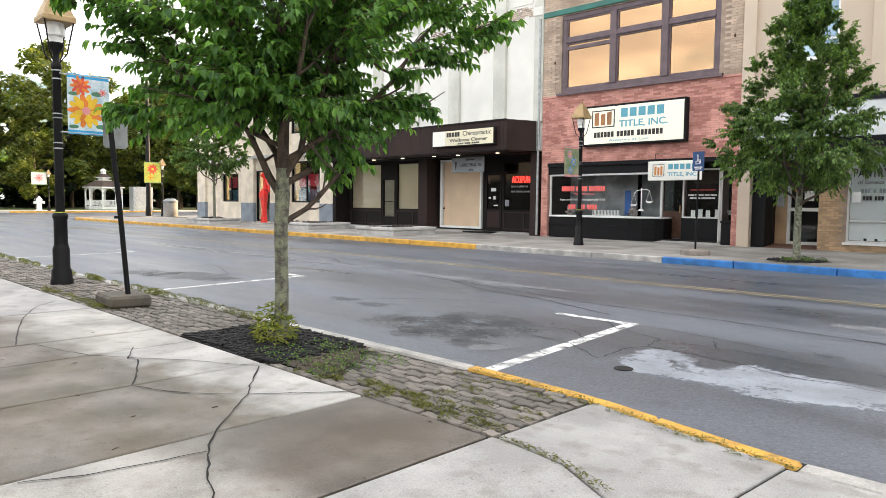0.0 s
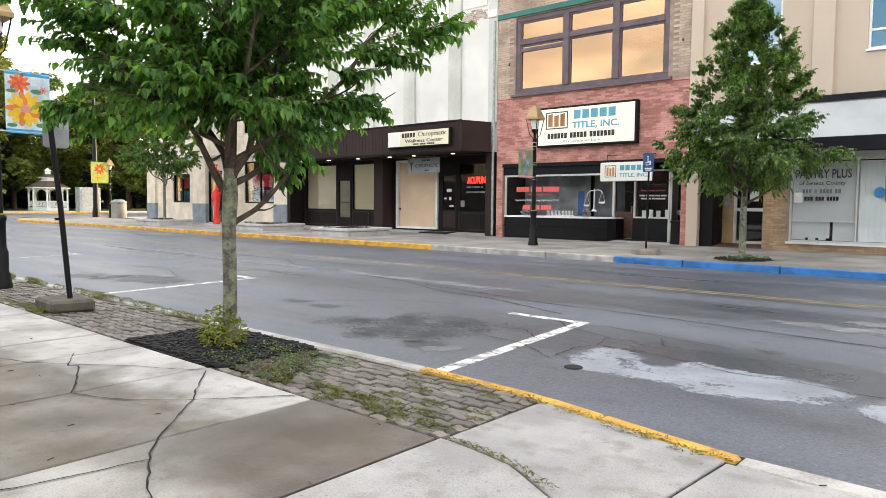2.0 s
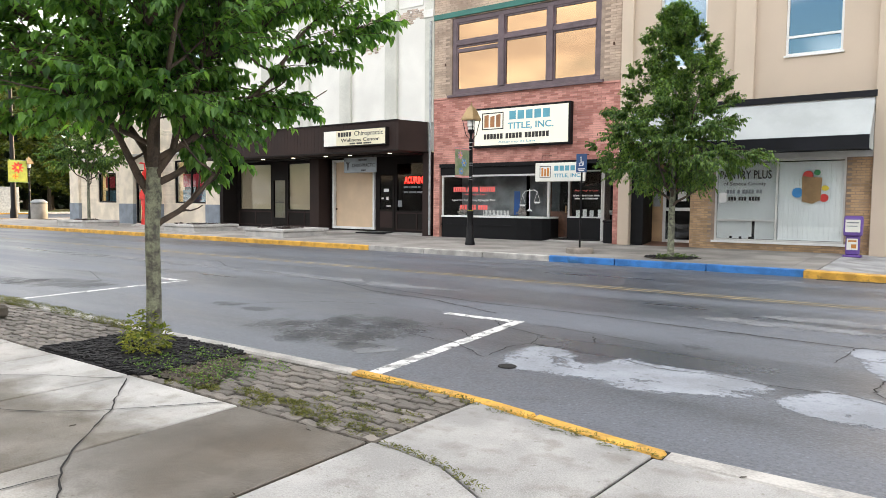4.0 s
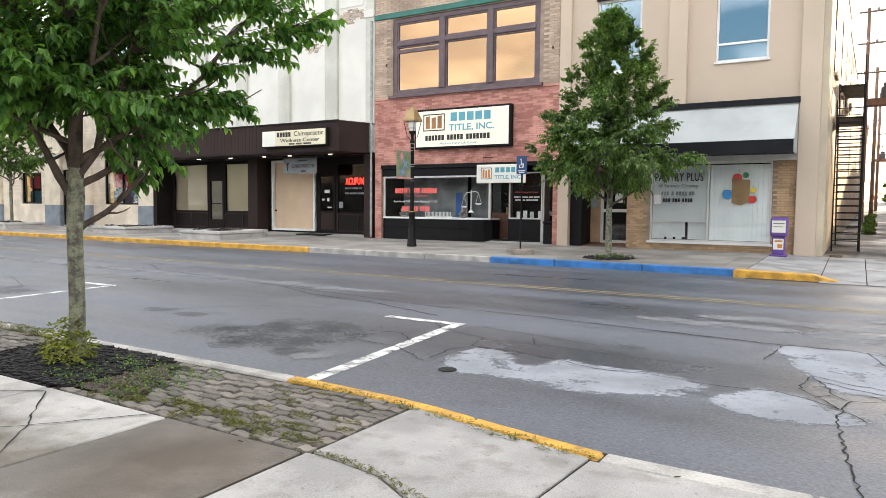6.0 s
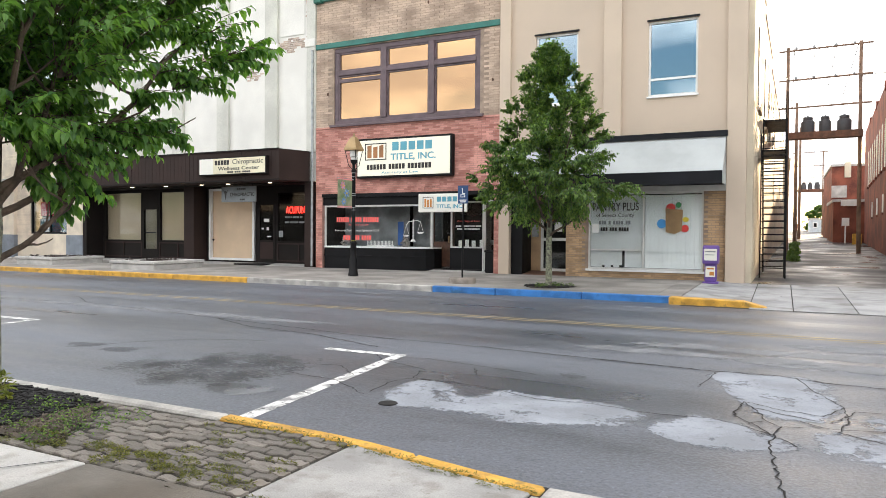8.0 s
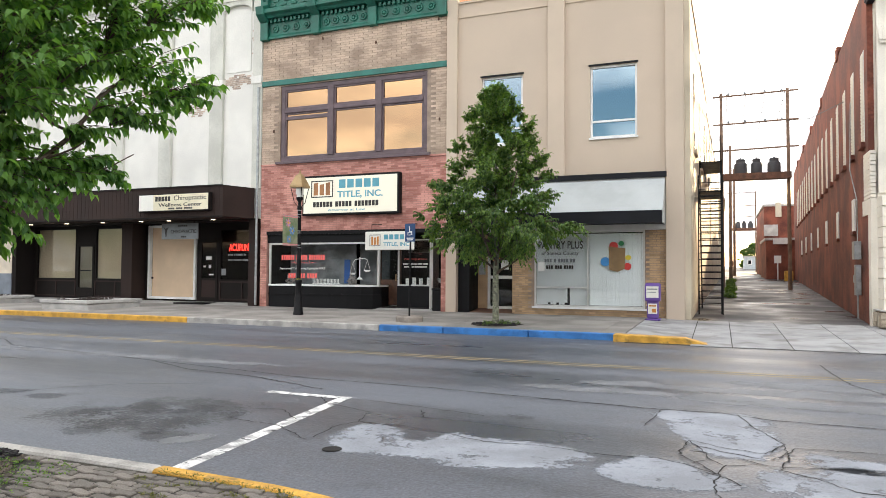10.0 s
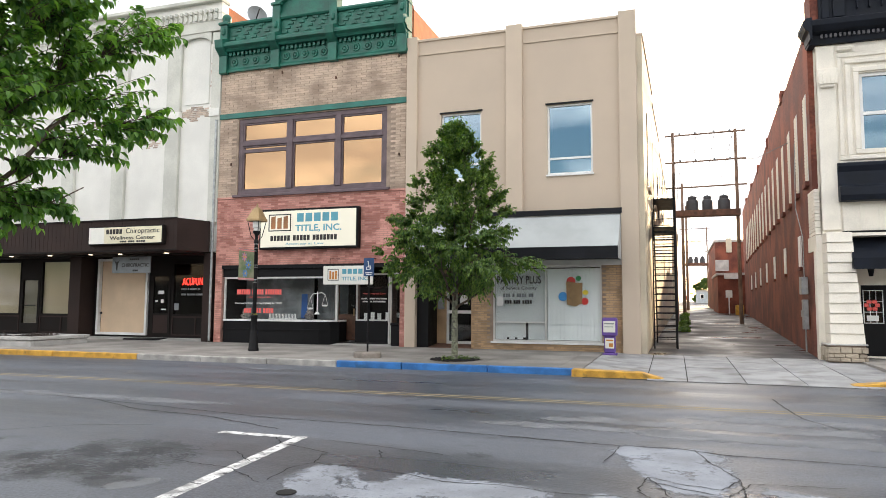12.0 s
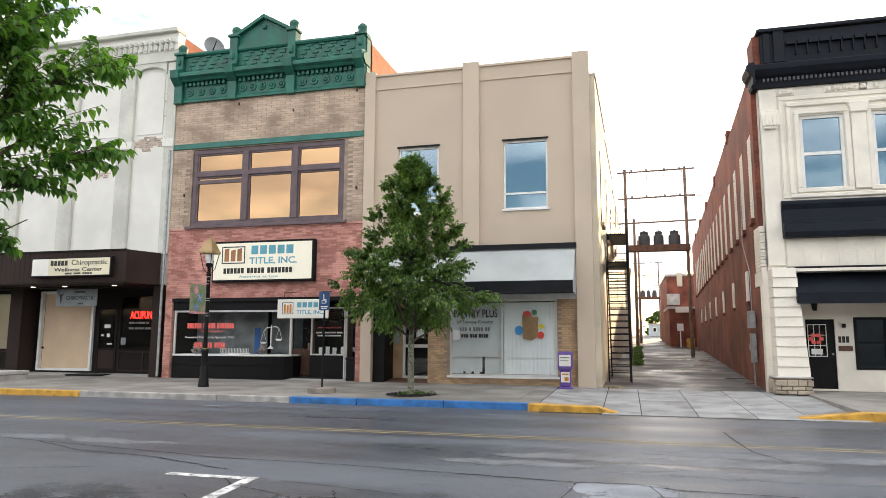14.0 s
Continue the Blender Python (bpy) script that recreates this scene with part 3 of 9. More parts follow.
def ribbon(pts, width, z, rng=None, jit=0.0):
    s = Shape()
    fine = []
    for (xa, ya), (xb, yb) in zip(pts, pts[1:]):
        n = max(1, int(math.hypot(xb - xa, yb - ya) / 0.06)) if jit else 1
        for i in range(n):
            fine.append((xa + (xb - xa) * i / n + (rng.uniform(-jit, jit) if jit else 0), ya + (yb - ya) * i / n + (rng.uniform(-jit, jit) if jit else 0)))
    fine.append(pts[-1])
    for k, (x, y) in enumerate(fine):
        a, b = fine[max(k - 1, 0)], fine[min(k + 1, len(fine) - 1)]
        way = Vector((b[0] - a[0], b[1] - a[1], 0)).normalized()
        w = width / 2 * (rng.uniform(0.5, 1.4) if jit else 1)
        s.v += [(x - way.y * w, y + way.x * w, z), (x + way.y * w, y - way.x * w, z)]
    for k in range(len(fine) - 1):
        s.f.append((2 * k, 2 * k + 1, 2 * k + 3, 2 * k + 2))
    return s


def blot(pts, z, rng, rough=0.05):
    """A patch with an uneven outline."""
    out, n = [], len(pts)
    for k in range(n):
        (xa, ya), (xb, yb) = pts[k], pts[(k + 1) % n]
        m = max(2, int(math.hypot(xb - xa, yb - ya) / 0.05))
        for i in range(m):
            out.append((xa + (xb - xa) * i / m + rng.uniform(-rough, rough), ya + (yb - ya) * i / m + rng.uniform(-rough, rough), z))
    return Shape().sheet(out)


rng = random.Random(3)
RZ = -0.147
for xc, y0 in ((-4.06, 4.0), (-10.95, 4.0), (-18.9, 4.0), (2.9, 4.0)):
    mark = Shape()
    ends = ((xc - 0.07, xc + 0.07) if xc > -5 else (xc - 0.06, xc + 0.06))
    skew = 0.34
    mark.sheet([(ends[0] + skew, y0, RZ), (ends[1] + skew, y0, RZ), (ends[1], 7.18, RZ), (ends[0], 7.18, RZ)])
    mark.sheet([(xc - 1.05, 7.03, RZ + 0.001), (xc - 0.07, 7.03, RZ + 0.001), (xc - 0.07, 7.17, RZ + 0.001), (xc - 1.05, 7.17, RZ + 0.001)])
    if xc < 2:
        single("parking_mark", mark, ROAD_WHITE, (0, 0, 0), "worn white painted parking bay corner on asphalt", "road marking", "structure", "parking bay marks")
for xc in (-30.0, -19.0, -9.6, -2.9):
    mark = Shape().sheet([(xc, 14.25, RZ), (xc + 0.9, 14.2, RZ), (xc + 0.9, 14.3, RZ), (xc, 14.35, RZ)])
    single("parking_mark", mark, ROAD_YELLOW if xc < -25 else PATCH, (0, 0, 0), "faded pale dash of a parking bay on asphalt", "road marking", "structure", "parking bay marks")
line = Shape()
for y in (11.02, 11.22):
    line.sheet([(-52, y, RZ), (80, y, RZ), (80, y + 0.07, RZ), (-52, y + 0.07, RZ)])
structure("centre_line", line, ROAD_YELLOW, "faded double yellow centre line", "road marking")

def worn_film(name, color, amount, grain=9.0):
    """A thin worn layer on the road that breaks up towards its rim (attribute rim: 1 inside, 0 outside)."""
    m = weathered(material(name, color, 0.8, 0.20, 2.2, 70.0, 0.4), [(16.0, 6.0, 0.60, 0.70, (0.74, 0.74, 0.75), ONE), PITS])
    n, l = m.node_tree.nodes, m.node_tree.links
    rim, tc, coarse, fine = n.new("ShaderNodeAttribute"), n.new("ShaderNodeTexCoord"), n.new("ShaderNodeTexNoise"), n.new("ShaderNodeTexNoise")
    rim.attribute_name = "rim"
    coarse.inputs["Scale"].default_value, coarse.inputs["Detail"].default_value = grain, 8.0
    coarse.inputs["Roughness"].default_value = 0.7
    fine.inputs["Scale"].default_value, fine.inputs["Detail"].default_value = 2.4, 3.0
    both, total, ramp = n.new("ShaderNodeMath"), n.new("ShaderNodeMath"), n.new("ShaderNodeMapRange")
    both.operation, total.operation = "ADD", "MULTIPLY_ADD"
    total.inputs[1].default_value = 3.0
    l.new(tc.outputs["Object"], coarse.inputs["Vector"])
    l.new(tc.outputs["Object"], fine.inputs["Vector"])
    l.new(coarse.outputs["Fac"], both.inputs[0])
    l.new(fine.outputs["Fac"], both.inputs[1])
    l.new(both.outputs[0], total.inputs[0])
    l.new(rim.outputs["Fac"], total.inputs[2])
    ramp.inputs["From Min"].default_value, ramp.inputs["From Max"].default_value = 3.30, 3.68
    ramp.inputs["To Max"].default_value = amount
    l.new(total.outputs[0], ramp.inputs["Value"])
    clear, mixs = n.new("ShaderNodeBsdfTransparent"), n.new("ShaderNodeMixShader")
    l.new(ramp.outputs["Result"], mixs.inputs["Fac"])
    l.new(clear.outputs[0], mixs.inputs[1])
    l.new(n["Principled BSDF"].outputs[0], mixs.inputs[2])
    l.new(mixs.outputs[0], n["Material Output"].inputs["Surface"])
    return m


PATCH_FILM = worn_film("worn_concrete_film", (0.275, 0.295, 0.33), 0.92, 15.0)
OIL_FILM = worn_film("oil_film", (0.055, 0.056, 0.058), 0.32, 20.0)
# pale colour of a paint smear, and of sky sheen painted as streaks
PALE_FILM = worn_film("pale_smear_sheen_film", (0.25, 0.26, 0.275), 0.6, 12.0)


def film(name, pts, mat, label, category, z, spread=0.14, group=""):
    """A layer with the outline pts, and a rim of width spread where it breaks up."""
    ring, n = [], len(pts)
    for k in range(n):
        (xa, ya), (xb, yb) = pts[k], pts[(k + 1) % n]
        m = max(1, int(math.hypot(xb - xa, yb - ya) / 0.10))
        ring += [(xa + (xb - xa) * i / m, ya + (yb - ya) * i / m) for i in range(m)]
    turn = 1 if sum(a[0] * b[1] - b[0] * a[1] for a, b in zip(ring, ring[1:] + ring[:1])) > 0 else -1
    n = len(ring)
    v, f = [(x, y, z) for x, y in ring], [tuple(range(n))]
    for step in (1, 2):
        for k in range(n):
            (xa, ya), (xb, yb) = ring[k - 2], ring[(k + 2) % n]
            way = Vector((xb - xa, yb - ya, 0)).normalized()
            v.append((ring[k][0] + turn * way.y * spread * step / 2, ring[k][1] - turn * way.x * spread * step / 2, z))
        f += [((step - 1) * n + k, (step - 1) * n + (k + 1) % n, step * n + (k + 1) % n, step * n + k) for k in range(n)]
    me = bpy.data.meshes.new(name)
    me.from_pydata(v, [], f)
    rim = me.attributes.new("rim", "FLOAT", "POINT")
    for k in range(len(v)):
        rim.data[k].value = (1.0, 0.55, 0.0)[k // n]
    me.materials.append(mat)
    ob = new(name, me)
    BASE[ob.name] = Vector((0, 0, 0))
    return tagged(ob, label, category, group, "structure")


PATCHES = (
    ((-3.0, 5.22), (-3.16, 5.63), (-3.18, 5.85), (-3.05, 5.94), (-2.8, 5.78), (-2.57, 5.54), (-2.35, 5.54), (-2.28, 5.86), (-2.09, 5.92), (-1.77, 5.80), (-1.43, 5.80), (-1.13, 5.74), (-1.0, 5.66), (-0.99, 5.47), (-1.1, 5.28), (-1.47, 5.17), (-1.76, 5.08), (-2.26, 5.2), (-2.64, 5.18), (-2.81, 5.08)),
    ((-0.80, 5.3), (-0.76, 5.6), (-0.59, 5.75), (-0.33, 5.68), (-0.21, 5.5), (-0.03, 5.43), (0.05, 5.29), (-0.26, 5.1), (-0.44, 5.15), (-0.65, 5.24)),
    ((-0.60, 7.58), (-0.47, 7.85), (-0.13, 7.76), (0.2, 7.93), (0.34, 7.6), (0.43, 7.15), (0.40, 6.9), (0.33, 6.55), (0.22, 6.2), (0.0, 6.12), (-0.11, 6.4), (-0.27, 6.9), (-0.39, 7.24)),
    ((0.38, 5.68), (0.6, 5.88), (0.93, 6.0), (2.2, 5.8), (2.1, 5.0), (0.78, 5.12), (0.66, 5.09), (0.52, 5.23), (0.34, 5.28)),
    ((0.57, 6.34), (0.7, 6.45), (0.96, 6.24), (2.2, 6.3), (2.2, 6.14), (0.93, 6.11), (0.68, 6.09)),
)
for pts in PATCHES:
    film("road_patch", pts, PATCH_FILM, "pale worn concrete patch in the asphalt", "patch", RZ, 0.16, "road patches")
oval = lambda cx, cy, rx, ry, turn: [(cx + rx * math.cos(a) * math.cos(turn) - ry * math.sin(a) * math.sin(turn), cy + rx * math.cos(a) * math.sin(turn) + ry * math.sin(a) * math.cos(turn)) for a in [0.4488 * k for k in range(14)]]
for k, (cx, cy, rx, ry, turn) in enumerate(((-5.5, 5.45, 0.75, 0.22, 0.25), (-4.55, 4.88, 0.16, 0.09, 0.5), (-5.9, 5.38, 0.2, 0.10, 0.3), (-5.2, 5.15, 0.32, 0.07, 0.5), (-7.97, 5.91, 0.16, 0.08, 0.3), (-7.3, 5.8, 0.15, 0.05, 0.4), (-5.3, 5.98, 0.5, 0.08, 0.15), (-12.2, 5.6, 0.8, 0.22, 0.2), (-13.4, 5.2, 0.4, 0.12, 0.3), (-1.9, 6.9, 0.10, 0.03, 0.1))):
    film("oil_stain", oval(cx, cy, rx, ry, turn), OIL_FILM, "dark mottled oil stain on the asphalt", "stain", RZ + 0.0008 + 0.0001 * k, 0.45 if rx > 0.3 else 0.16, "oil stains")
film("road_smear", oval(-4.3, 4.88, 0.16, 0.08, 0.9), PALE_FILM, "pale paint smear beside an oil stain", "patch", RZ + 0.002, 0.12)
# sky sheen on the smooth asphalt, put in as pale streaks of colour
for k, (xa, xb, yc, hw) in enumerate(((-1.6, 2.2, 9.5, 0.10), (-0.6, 3.2, 8.75, 0.07), (-2.4, 0.4, 8.9, 0.05), (0.2, 4.2, 10.2, 0.12), (-20.0, -6.5, 9.05, 0.05))):
    film("sheen_streak", [(xa, yc - hw * 0.3), (xa + 0.4, yc - hw), (xb - 0.4, yc - hw), (xb, yc), (xb - 0.5, yc + hw), (xa + 0.5, yc + hw)], PALE_FILM, "pale streak along the lane, painted for the sheen of worn asphalt", "road marking", RZ + 0.001 + 0.0001 * k, 0.22, "worn streaks")


CRACKS = (
    ((-12.8, 9.4), (-8.6, 8.75), (-5.19, 8.19), (-3.46, 8.15), (-2.31, 8.04), (-1.3, 7.94), (-0.69, 7.88), (-0.02, 7.94), (0.49, 7.74), (1.19, 7.75), (5.0, 7.5)),
    ((-1.91, 5.78), (-1.43, 5.85), (-0.94, 5.76), (-0.51, 5.83), (-0.29, 5.76), (-0.09, 5.6), (-0.03, 5.55), (-0.05, 5.25), (-0.02, 4.94), (0.0, 4.6), (0.12, 3.6)),
    ((-0.69, 6.98), (-0.65, 7.42), (-0.6, 7.86)), ((-0.33, 6.01), (-0.28, 6.56), (-0.14, 6.2), (-0.1, 5.94), (0.02, 5.82), (0.3, 5.95), (0.45, 5.94), (0.68, 6.02), (0.93, 6.06), (2.4, 6.0)),
    ((0.16, 7.9), (0.25, 7.43), (0.36, 7.1), (0.49, 6.71), (0.49, 6.22), (0.39, 5.83)), ((-0.28, 6.56), (0.03, 6.38), (0.32, 6.32), (0.49, 6.71)), ((-0.33, 6.01), (-0.13, 5.75), (-0.05, 5.54)),
    ((-0.1, 5.94), (-0.21, 5.79)), ((0.02, 5.82), (-0.03, 5.55)), ((0.15, 6.06), (0.3, 5.95)), ((0.39, 5.83), (0.61, 5.71), (0.84, 5.47), (1.6, 5.4)), ((0.37, 6.11), (0.49, 6.4), (0.58, 6.61), (1.3, 6.7)), ((-0.2, 6.35), (0.1, 6.2), (0.37, 6.11)),
    ((-3.34, 5.31), (-3.4, 5.8), (-3.29, 6.05), (-3.4, 6.49), (-4.09, 6.76), (-4.33, 7.04)), ((-3.29, 6.05), (-2.86, 6.06), (-2.4, 5.98), (-1.91, 5.78)), ((-3.7, 7.07), (-2.95, 6.95), (-2.25, 6.8)), ((-2.94, 6.78), (-2.73, 6.41)),
    ((-0.1, 5.55), (0.05, 5.45), (0.12, 5.3)), ((-8.0, 5.6), (-7.6, 6.3), (-7.0, 6.9), (-6.2, 7.2)), ((1.48, 12.73), (1.51, 11.73), (1.59, 10.66), (1.9, 9.8)),
    ((-5.0, 6.1), (-4.3, 6.25), (-3.9, 5.9)), ((-3.34, 5.23), (-3.9, 5.6), (-4.6, 5.7)), ((-8.57, 8.73), (-7.4, 8.2), (-6.0, 8.0), (-4.6, 7.5)), ((-30.0, 7.6), (-22.0, 8.2), (-16.0, 7.9)), ((-16.0, 6.4), (-13.8, 6.9), (-12.0, 6.2)),
    ((-26.0, 10.2), (-20.0, 10.0), (-14.0, 10.1), (-12.8, 9.4)),
)
for pts in CRACKS:
    single("road_crack", ribbon(pts, 0.011 if pts[0][1] < 8.3 else 0.022, RZ + 0.003, rng, 0.016), CRACK, (0, 0, 0), "jagged dark crack in the asphalt", "crack", "structure", "road cracks")
single("road_crack", ribbon(((-0.6, 14.94), (0.8, 14.93), (2.0, 14.95), (3.3, 14.93)), 0.05, RZ + 0.002, rng, 0.02), CRACK, (0, 0, 0), "dark open joint along the driveway apron", "crack", "structure", "road cracks")
hole = Shape().lathe(-2.98, 5.05, [(0.085, RZ - 0.001), (0.08, RZ + 0.006), (0.06, RZ + 0.007)], 14)
structure("valve_cover", hole, CRACK, "small round cast iron valve cover in the road", "valve cover")

# near pavement: concrete slabs, each one its own piece
bed = Shape().box(-60, 40, -12, 2.4, -0.19, -0.014).box(-60, -2.40, 2.4, 3.45, -0.19, -0.035).box(-2.40, -1.0, 2.4, 3.45, -0.19, -0.014).box(-1.0, 40, 2.4, 3.28, -0.19, -0.014)
near_walk = structure("pavement_near", bed, CRACK, "cracked concrete pavement with a paver strip", "pavement")
XS = [-24.0, -21.6, -19.2, -16.8, -14.4, -12.0, -10.2, -8.4, -6.65, -5.86, -4.71, -3.45, -2.375]
for xa, xb in zip(XS, XS[1:]):
    for ya, yb in ((-6.5, -4.0), (-4.0, -1.6), (-1.6, 0.35), (0.35, 2.58)):
        s = Shape().box(xa + 0.011, xb - 0.011, ya + 0.011, yb - (0.001 if yb > 2 else 0.011), -0.12, rng.uniform(0.0, 0.006))
        mat = CONCRETE if ya < 0.3 else {-3.45: DAMP_A, -4.71: DAMP_B, -5.86: DAMP_B, -6.65: DAMP_C, -8.4: DAMP_C}.get(xa, CONCRETE)
        part("slab", s, mat, near_walk, bevel=0.006)
for outline in (((-2.36, 0.35), (-2.36, 2.59), (-2.28, 2.60), (-1.86, 2.533), (-1.5, 2.333), (-1.212, 1.99), (-1.187, 1.8), (-1.085, 0.35)),
                ((-2.34, 2.62), (-2.33, 3.555), (-1.98, 3.465), (-1.45, 3.365), (-1.106, 3.305), (-1.155, 2.6), (-1.186, 2.02), (-1.5, 2.35), (-1.86, 2.55)),
                ((-1.09, 3.27), (0.9, 3.25), (0.9, 0.35), (-1.07, 0.35), (-1.17, 1.8), (-1.14, 2.6)),
                ((0.92, 3.25), (3.0, 3.25), (3.0, 0.35), (0.92, 0.35)), ((3.02, 3.25), (6.0, 3.25), (6.0, 0.35), (3.02, 0.35)),
                ((-2.36, 0.33), (1.9, 0.33), (1.9, -2.6), (-2.36, -2.6)), ((1.92, 0.33), (6.0, 0.33), (6.0, -2.6), (1.92, -2.6)), ((-2.36, -2.62), (6.0, -2.62), (6.0, -6.4), (-2.36, -6.4))):
    part("slab", Shape().prism(outline, "z", -0.12, rng.uniform(0.0, 0.006)), CONCRETE, near_walk, bevel=0.006)
for pts in (((-6.65, 1.38), (-7.41, 1.59), (-7.91, 1.73), (-8.44, 1.93), (-8.91, 2.14), (-9.25, 2.44)), ((-6.6, 1.51), (-6.21, 1.59), (-5.82, 1.71), (-5.47, 1.95), (-5.16, 2.19), (-4.8, 2.38), (-4.62, 2.5)),
            ((-5.92, 2.08), (-5.49, 1.87), (-5.43, 1.93), (-5.02, 1.76), (-4.69, 1.6), (-4.5, 1.66), (-4.26, 1.78), (-4.01, 2.0), (-3.77, 2.31), (-3.56, 2.57)),
            ((-4.61, 2.51), (-4.19, 2.2), (-3.98, 2.06), (-3.7, 1.79), (-3.43, 1.55), (-3.26, 1.43), (-3.08, 1.34), (-2.86, 1.23), (-2.71, 1.18), (-2.62, 1.12), (-2.5, 0.7)), ((-3.41, 0.61), (-3.29, 0.85), (-3.23, 1.13), (-3.19, 1.39))):
    single("pavement_crack", ribbon(pts, 0.010, 0.0085, rng, 0.007), CRACK, (0, 0, 0), "dark crack across the concrete slabs", "crack", "structure", "pavement cracks")

# kerb stones on the near side
kerb_near = structure("kerb_near", Shape().box(-60, -3.5, 3.46, 3.6, -0.18, -0.02), KERB_STONE, "concrete kerb with a yellow painted stretch", "kerb")


def kerb_piece(xa, xb, mat, parent, depth=0.15):
    n, out = max(2, int((xb - xa) / 0.3)), []
    xs = [xa + (xb - xa) * i / n for i in range(n + 1)]
    out = [(x, kerb_y(x)) for x in xs] + [(x, kerb_y(x) - depth) for x in reversed(xs)]
    return part("kerb_stone", Shape().prism(out, "z", -0.19, 0.004), mat, parent, bevel=0.015)


x = -40.0
while x < -3.6:
    kerb_piece(x + 0.006, min(x + 3.05, -3.506), KERB_STONE, kerb_near, 0.13)
    x += 3.05
for xa, xb in ((-3.5, -1.9), (-1.89, -1.06)):
    kerb_piece(xa, xb, KERB_YELLOW, kerb_near, 0.115)
for xa, xb in ((-1.05, -0.1), (-0.09, 3.0), (3.01, 8.0)):
    kerb_piece(xa, xb, KERB_STONE, kerb_near)

# far pavement, sloping up a little to the shops
def slope_slab(xa, xb, ya, yb, za, zb):
    return Shape().prism([(ya, -0.19), (yb, -0.19), (yb, zb), (ya, za)], "x", xa, xb)


far_walk = structure("pavement_far", slope_slab(-51, -1.9, 15.6, 21.8, -0.01, 0.05), JOINT, "grey concrete pavement along the shops", "pavement")
x = -50.0
while x < -2.2:
    xb = min(x + 1.9, -1.95)
    for ya, yb in ((15.57, 17.3), (17.31, 19.0), (19.01, F + 0.02)):
        part("slab", slope_slab(x + 0.006, xb - 0.006, ya + 0.006, yb, (ya - 15.5) * 0.011, (yb - 15.5) * 0.011), CONCRETE_FAR, far_walk)
    x += 1.9
apron = structure("driveway_apron", slope_slab(-1.9, 4.4, 15.0, 20.7, -0.15, -0.02), JOINT, "pale concrete driveway apron at the alley mouth", "driveway")
for xa, xb in ((-1.9, -0.6), (-0.58, 0.2), (0.22, 1.3), (1.32, 2.4), (2.42, 3.4), (3.42, 4.4)):
    for ya, yb in ((14.98, 17.6), (17.62, 20.66)):
        f = lambda y: -0.138 + (y - 14.98) * 0.026
        if xa < -1.5:
            g = lambda y: (max(y, 15.5) - 15.5) * 0.011 + 0.002
            ya = max(ya, 15.56)
            tilt = Shape().sheet([(xa - 0.03, ya, g(ya)), (xb, ya, f(ya)), (xb, yb, f(yb)), (xa - 0.03, yb, g(yb))])
            tilt.sheet([(xa - 0.03, ya, -0.19), (xb, ya, -0.19), (xb, ya, f(ya)), (xa - 0.03, ya, g(ya))])
            part("slab", tilt, CONCRETE_APRON, apron)
            continue
        part("slab", slope_slab(xa, xb, ya, yb, f(ya), f(yb)), CONCRETE_APRON, apron)
far_walk_b = structure("pavement_far_b", slope_slab(4.4, 40, 15.6, 21.9, -0.01, 0.05), CONCRETE_FAR, "grey concrete pavement along the shops", "pavement")
corner_walk = structure("pavement_corner", Shape().lathe(-50.0, 19.0, [(3.4, -0.19), (3.4, 0.0)], 32), CONCRETE_FAR, "rounded concrete pavement corner", "pavement")
kerb_far = structure("kerb_far", Shape().box(-50, -2, 15.56, 15.6, -0.18, -0.03), KERB_STONE, "kerb painted yellow, bare and blue in turn", "kerb")
for xa, xb, mat in [(-50 + 3 * i, -47.01 + 3 * i, KERB_YELLOW) for i in range(12)] + [(-14.0, -11.9, KERB_STONE), (-11.89, -9.9, KERB_STONE), (-9.89, -7.92, KERB_STONE), (-7.91, -6.2, KERB_BLUE), (-6.18, -4.1, KERB_BLUE), (-4.08, -2.16, KERB_BLUE)]:
    part("kerb_stone", Shape().box(xa, min(xb, -2.15), 15.42, 15.57, -0.19, 0.004), mat, kerb_far, bevel=0.018)
part("kerb_stone", Shape().prism([(-2.15, -0.19), (-0.25, -0.19), (-0.25, -0.13), (-0.7, -0.02), (-2.15, 0.004)], "y", 15.2, 15.57), KERB_YELLOW, kerb_far, bevel=0.01)
part("kerb_stone", Shape().prism([(3.2, -0.19), (9.0, -0.19), (9.0, 0.004), (4.4, 0.004), (3.2, -0.12)], "y", 15.2, 15.57), KERB_YELLOW, kerb_far, bevel=0.01)
ark = Shape()
for i in range(12):
    a, b = math.pi * (1.0 + i / 24), math.pi * (1.0 + (i + 1) / 24)
    ark.sheet([(-50 + r * math.cos(t), 19 + r * math.sin(t), 0.006) for r, t in ((3.58, a), (3.58, b), (3.40, b), (3.40, a))])
    ark.sheet([(-50 + 3.58 * math.cos(t), 19 + 3.58 * math.sin(t), z) for t, z in ((a, -0.19), (b, -0.19), (b, 0.006), (a, 0.006))])
part("kerb_stone", ark, KERB_YELLOW, kerb_far)
part("kerb_stone", Shape().box(-53.58, -53.40, 19, 60, -0.19, 0.006), KERB_YELLOW, kerb_far)
side_walk = structure("pavement_side", Shape().box(-53.4, -49, 19, 60, -0.19, 0.0), CONCRETE_FAR, "concrete pavement along the side street", "pavement")
park_walk = structure("pavement_park", Shape().box(-84, -78.2, -60, 160, -0.19, 0.0), CONCRETE_PALE, "pale concrete pavement beside the park", "pavement")
park_kerb = structure("kerb_park", Shape().box(-78.2, -78.0, -60, 18, -0.19, 0.006).box(-78.2, -78.0, 34, 160, -0.19, 0.006), KERB_STONE, "bare concrete kerb beside the park", "kerb")
